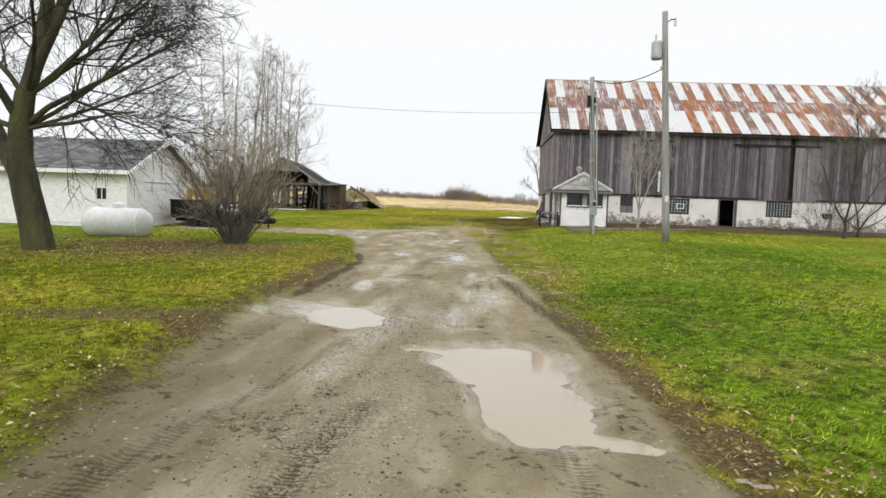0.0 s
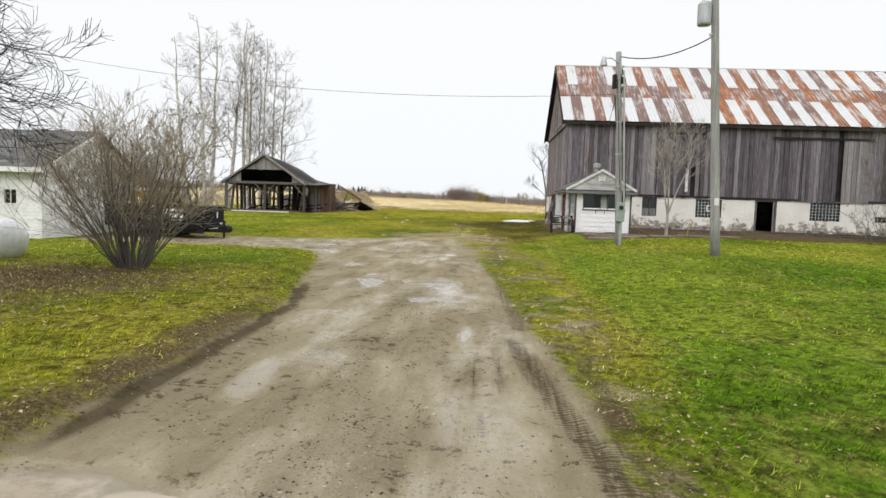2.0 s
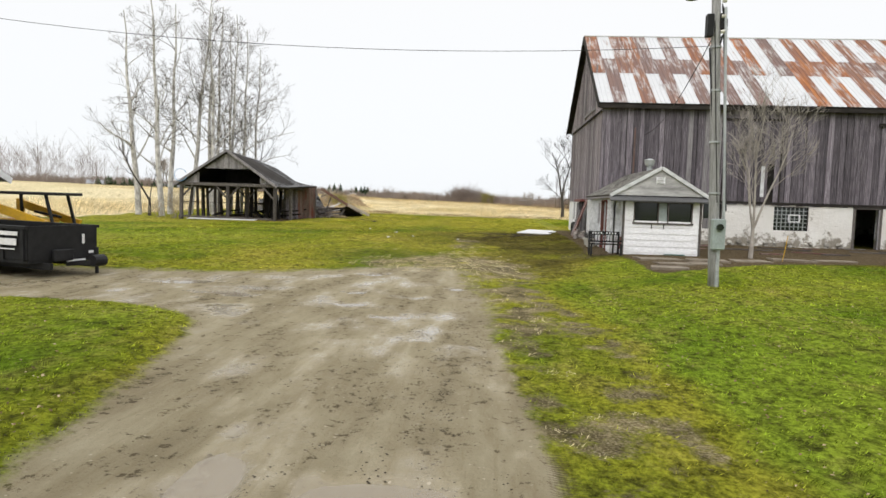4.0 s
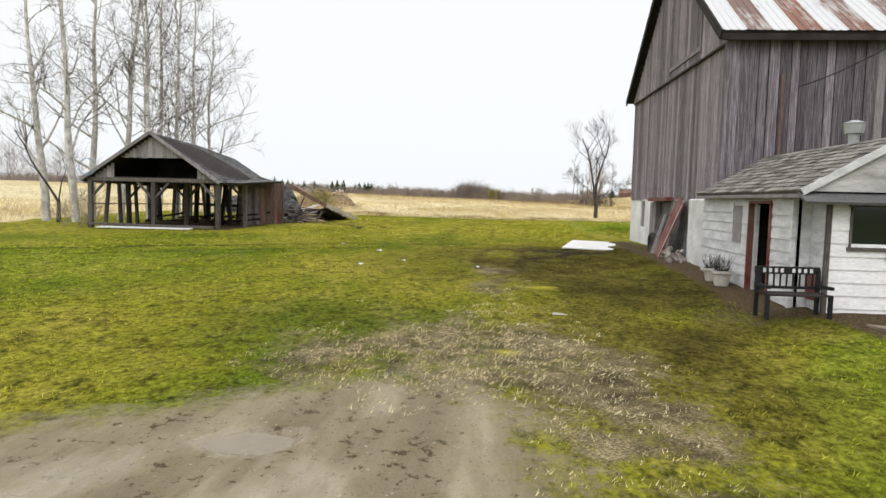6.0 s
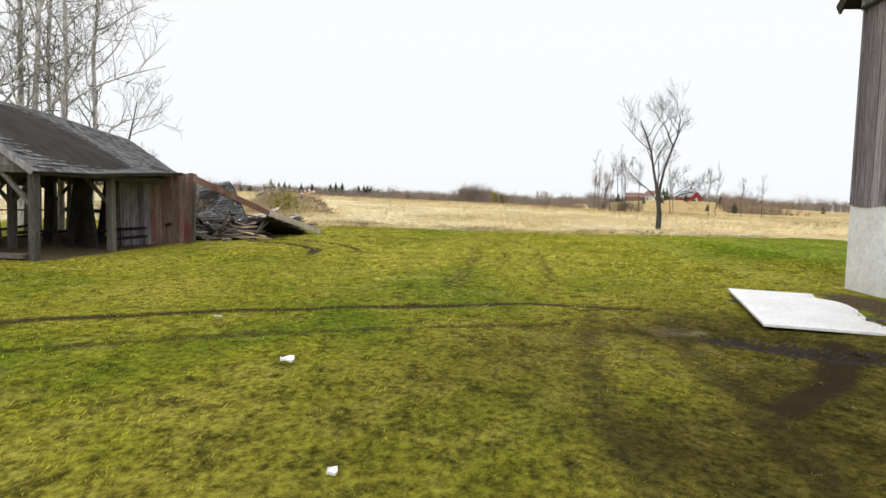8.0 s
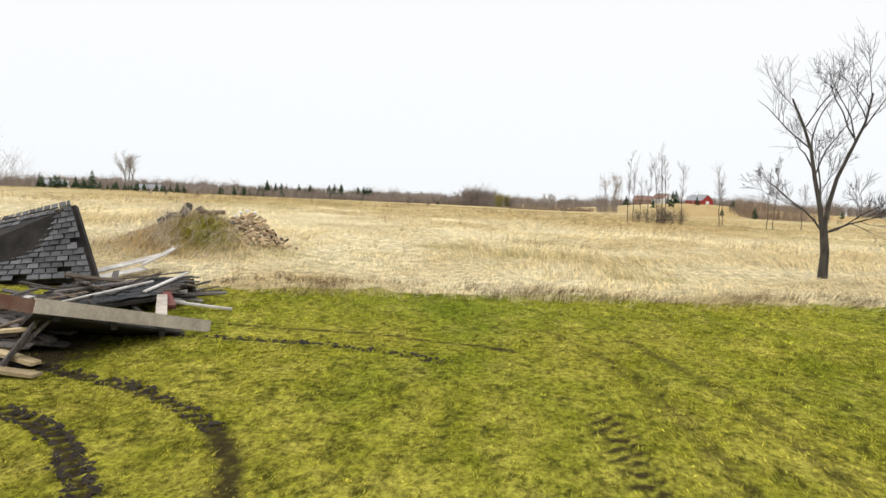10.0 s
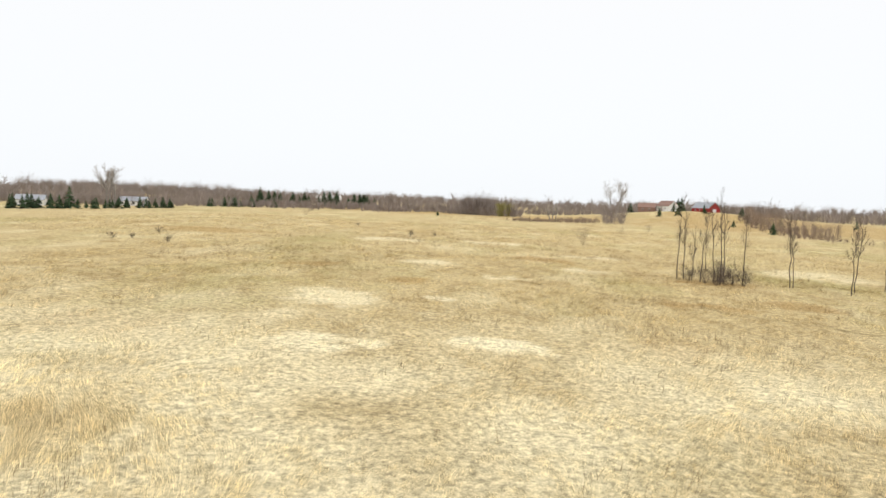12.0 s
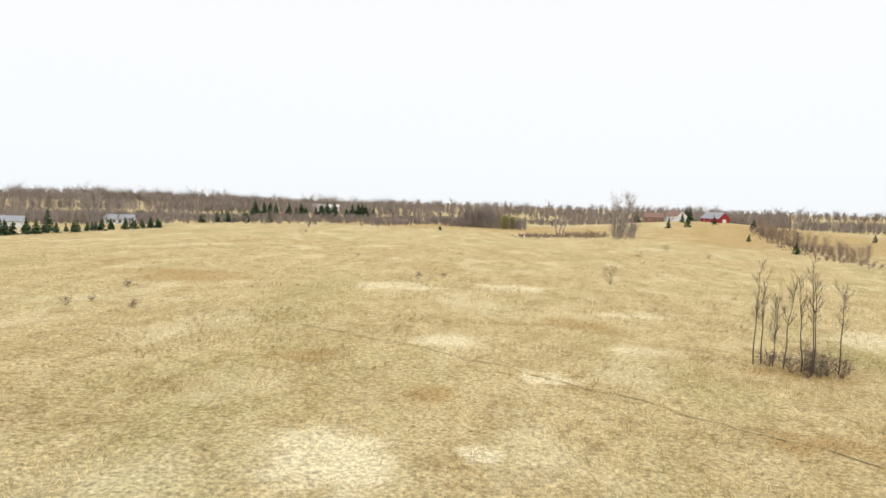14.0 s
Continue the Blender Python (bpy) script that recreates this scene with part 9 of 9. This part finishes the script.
def build_spruce(x, y, h, seed):
    r = random.Random(seed)
    g = gz(x, y)
    th = tagged(empty("spruce_tree", pose(x, y, g)), "dark green spruce at the meadow border", "spruce", "border spruces")
    part("trunk", tube(B(), [(0, 0, -0.2), (0, 0, h * 0.9)], [0.14, 0.03], 6), BARK, th)
    vs, ts = [], []
    for k in range(int(34 + 16 * h)):
        t = r.random() ** 0.8
        a, rad = r.uniform(0, 6.28), (1 - t) * h * 0.34 * r.uniform(0.7, 1.2) + 0.1
        z = 0.25 + t * (h - 0.3)
        c, s = math.cos(a), math.sin(a)
        for j in range(3):
            u = r.uniform(-0.35, 0.35)
            o = len(vs)
            ww = rad * 0.26
            vs += [(0.1 * c, 0.1 * s, z + 0.18), (rad * math.cos(a + u) - s * ww, rad * math.sin(a + u) + c * ww, z - rad * 0.22 + r.uniform(-.1, .1)), (rad * 1.08 * math.cos(a + u), rad * 1.08 * math.sin(a + u), z - rad * 0.3), (rad * math.cos(a + u) + s * ww, rad * math.sin(a + u) - c * ww, z - rad * 0.22)]
            ts += [(o, o + 1, o + 2), (o, o + 2, o + 3)]
    tri_mesh("foliage", vs, ts, NEEDLE, th)


def spruces():
    r = random.Random(33)
    row = [(-146 + 0.2 * k + r.uniform(-2, 2), 250 + k * 2.2 + r.uniform(-2, 2), r.uniform(2.4, 4.8)) for k in range(38)]
    row += [(-147, 279, 7.5), (-146, 408, 5.5), (-140, 402, 6.0), (-132, 406, 5.0), (-124, 415, 6.0)]
    row += [(-159 + 1.75 * k + r.uniform(-5, 5), 496 + 2.2 * k + r.uniform(-9, 9), r.uniform(5.5, 12.5)) for k in range(34)] + [(-143 + r.uniform(-5, 5), 385 + 6 * k, r.uniform(4, 7)) for k in range(9)]
    row += [(113, 505, 7.5), (118.5, 536, 6.5), (100, 500, 6), (134, 520, 6.0), (152, 502, 7.0), (-35.5, 415, 2.6), (128, 560, 10), (132, 566, 11), (95, 566, 8), (104, 338, 5), (118, 420, 4), (150, 440, 5), (195, 450, 4.5)]
    for k, (x, y, h) in enumerate(row):
        build_spruce(x, y, h, 500 + k)


spruces()


def paint(name, c, rough=0.7):
    return mottled(name, c, tuple(0.85 * v for v in c), 0.6, rough, bump=0)


FAR_WHITE, FAR_RED, FAR_ROOF, FAR_TAN = paint("far_white_siding", (0.72, 0.72, 0.7)), paint("far_red_siding", (0.30, 0.03, 0.03)), paint("far_grey_roof", (0.28, 0.29, 0.31)), paint("far_brown_roof", (0.22, 0.13, 0.10))


def build_far_house(name, label, x, y, w, d, eave, rise, turn, wall, roof, windows=3, door=None):
    g = gz(x, y)
    th = tagged(empty(name, pose(x, y, g - 0.2, 0, 0, turn)), label, "house", "far houses")
    part("wall", box(B(), (0, 0, eave / 2), (w, d, eave)), wall, th)
    for s in (-1, 1):
        part("gable", plate(B(), ((s * w / 2, -d / 2, eave), (s * w / 2, d / 2, eave), (s * w / 2, 0, eave + rise)), (-s * 0.15, 0, 0)), wall, th)
    bm = B()
    slab(bm, [(-w / 2 - 0.4, -d / 2 - 0.4, eave - 0.2), (w / 2 + 0.4, -d / 2 - 0.4, eave - 0.2), (w / 2 + 0.4, 0, eave + rise + 0.1), (-w / 2 - 0.4, 0, eave + rise + 0.1)], 0.15)
    slab(bm, [(-w / 2 - 0.4, 0, eave + rise + 0.1), (w / 2 + 0.4, 0, eave + rise + 0.1), (w / 2 + 0.4, d / 2 + 0.4, eave - 0.2), (-w / 2 - 0.4, d / 2 + 0.4, eave - 0.2)], 0.15)
    part("roof", bm, roof, th)
    for k in range(windows):
        xx = -w / 2 + w * (k + 0.7) / (windows + 0.6)
        wn_ = part("window", box(B(), (xx, -d / 2 - 0.03, eave * 0.55), (1.2, 0.1, 1.1)), FAR_WHITE, th)
        part("pane", box(B(), (xx, -d / 2 - 0.07, eave * 0.55), (0.95, 0.08, 0.9)), GLASS_DARK, wn_)
    if door:
        part("door", box(B(), (w / 2 + 0.03, door[0], door[2] / 2), (0.08, door[1], door[2])), FAR_WHITE, th, "white overhead door")
    return th


build_far_house("red_barn", "red metal barn with grey roof beyond the meadow", 142, 542, 15, 11, 2.9, 4.0, -60, FAR_RED, FAR_ROOF, 3, (0, 3.2, 2.2))
build_far_house("farmhouse", "white house with brown roof beyond the meadow", 119, 555, 12, 10, 4.0, 3.6, -60, FAR_WHITE, FAR_TAN, 3, (0, 5, 2.4))
build_far_house("farmhouse", "house with brown roof among trees", 106, 560, 12, 9, 3.6, 3.0, -20, FAR_TAN, FAR_TAN, 2)
build_far_house("farmhouse", "low white house behind the spruces", -164, 348, 11, 7, 2.4, 1.6, 10, FAR_WHITE, FAR_ROOF, 4)
build_far_house("farmhouse", "low white house behind the spruces", -176, 300, 9, 7, 2.4, 1.6, 25, FAR_WHITE, FAR_ROOF, 3)
build_far_house("long_shed", "long white shed far beyond the woods", -165, 690, 24, 10, 5.0, 2.5, 5, FAR_WHITE, FAR_WHITE, 0)
build_far_house("long_shed", "small white farm shed on the horizon", 320, 620, 16, 9, 4.5, 2.5, 5, FAR_WHITE, FAR_ROOF, 0)
build_far_house("long_shed", "pale farm shed on the horizon", 430, 560, 10, 8, 4.0, 2.5, 5, FAR_WHITE, FAR_ROOF, 0)
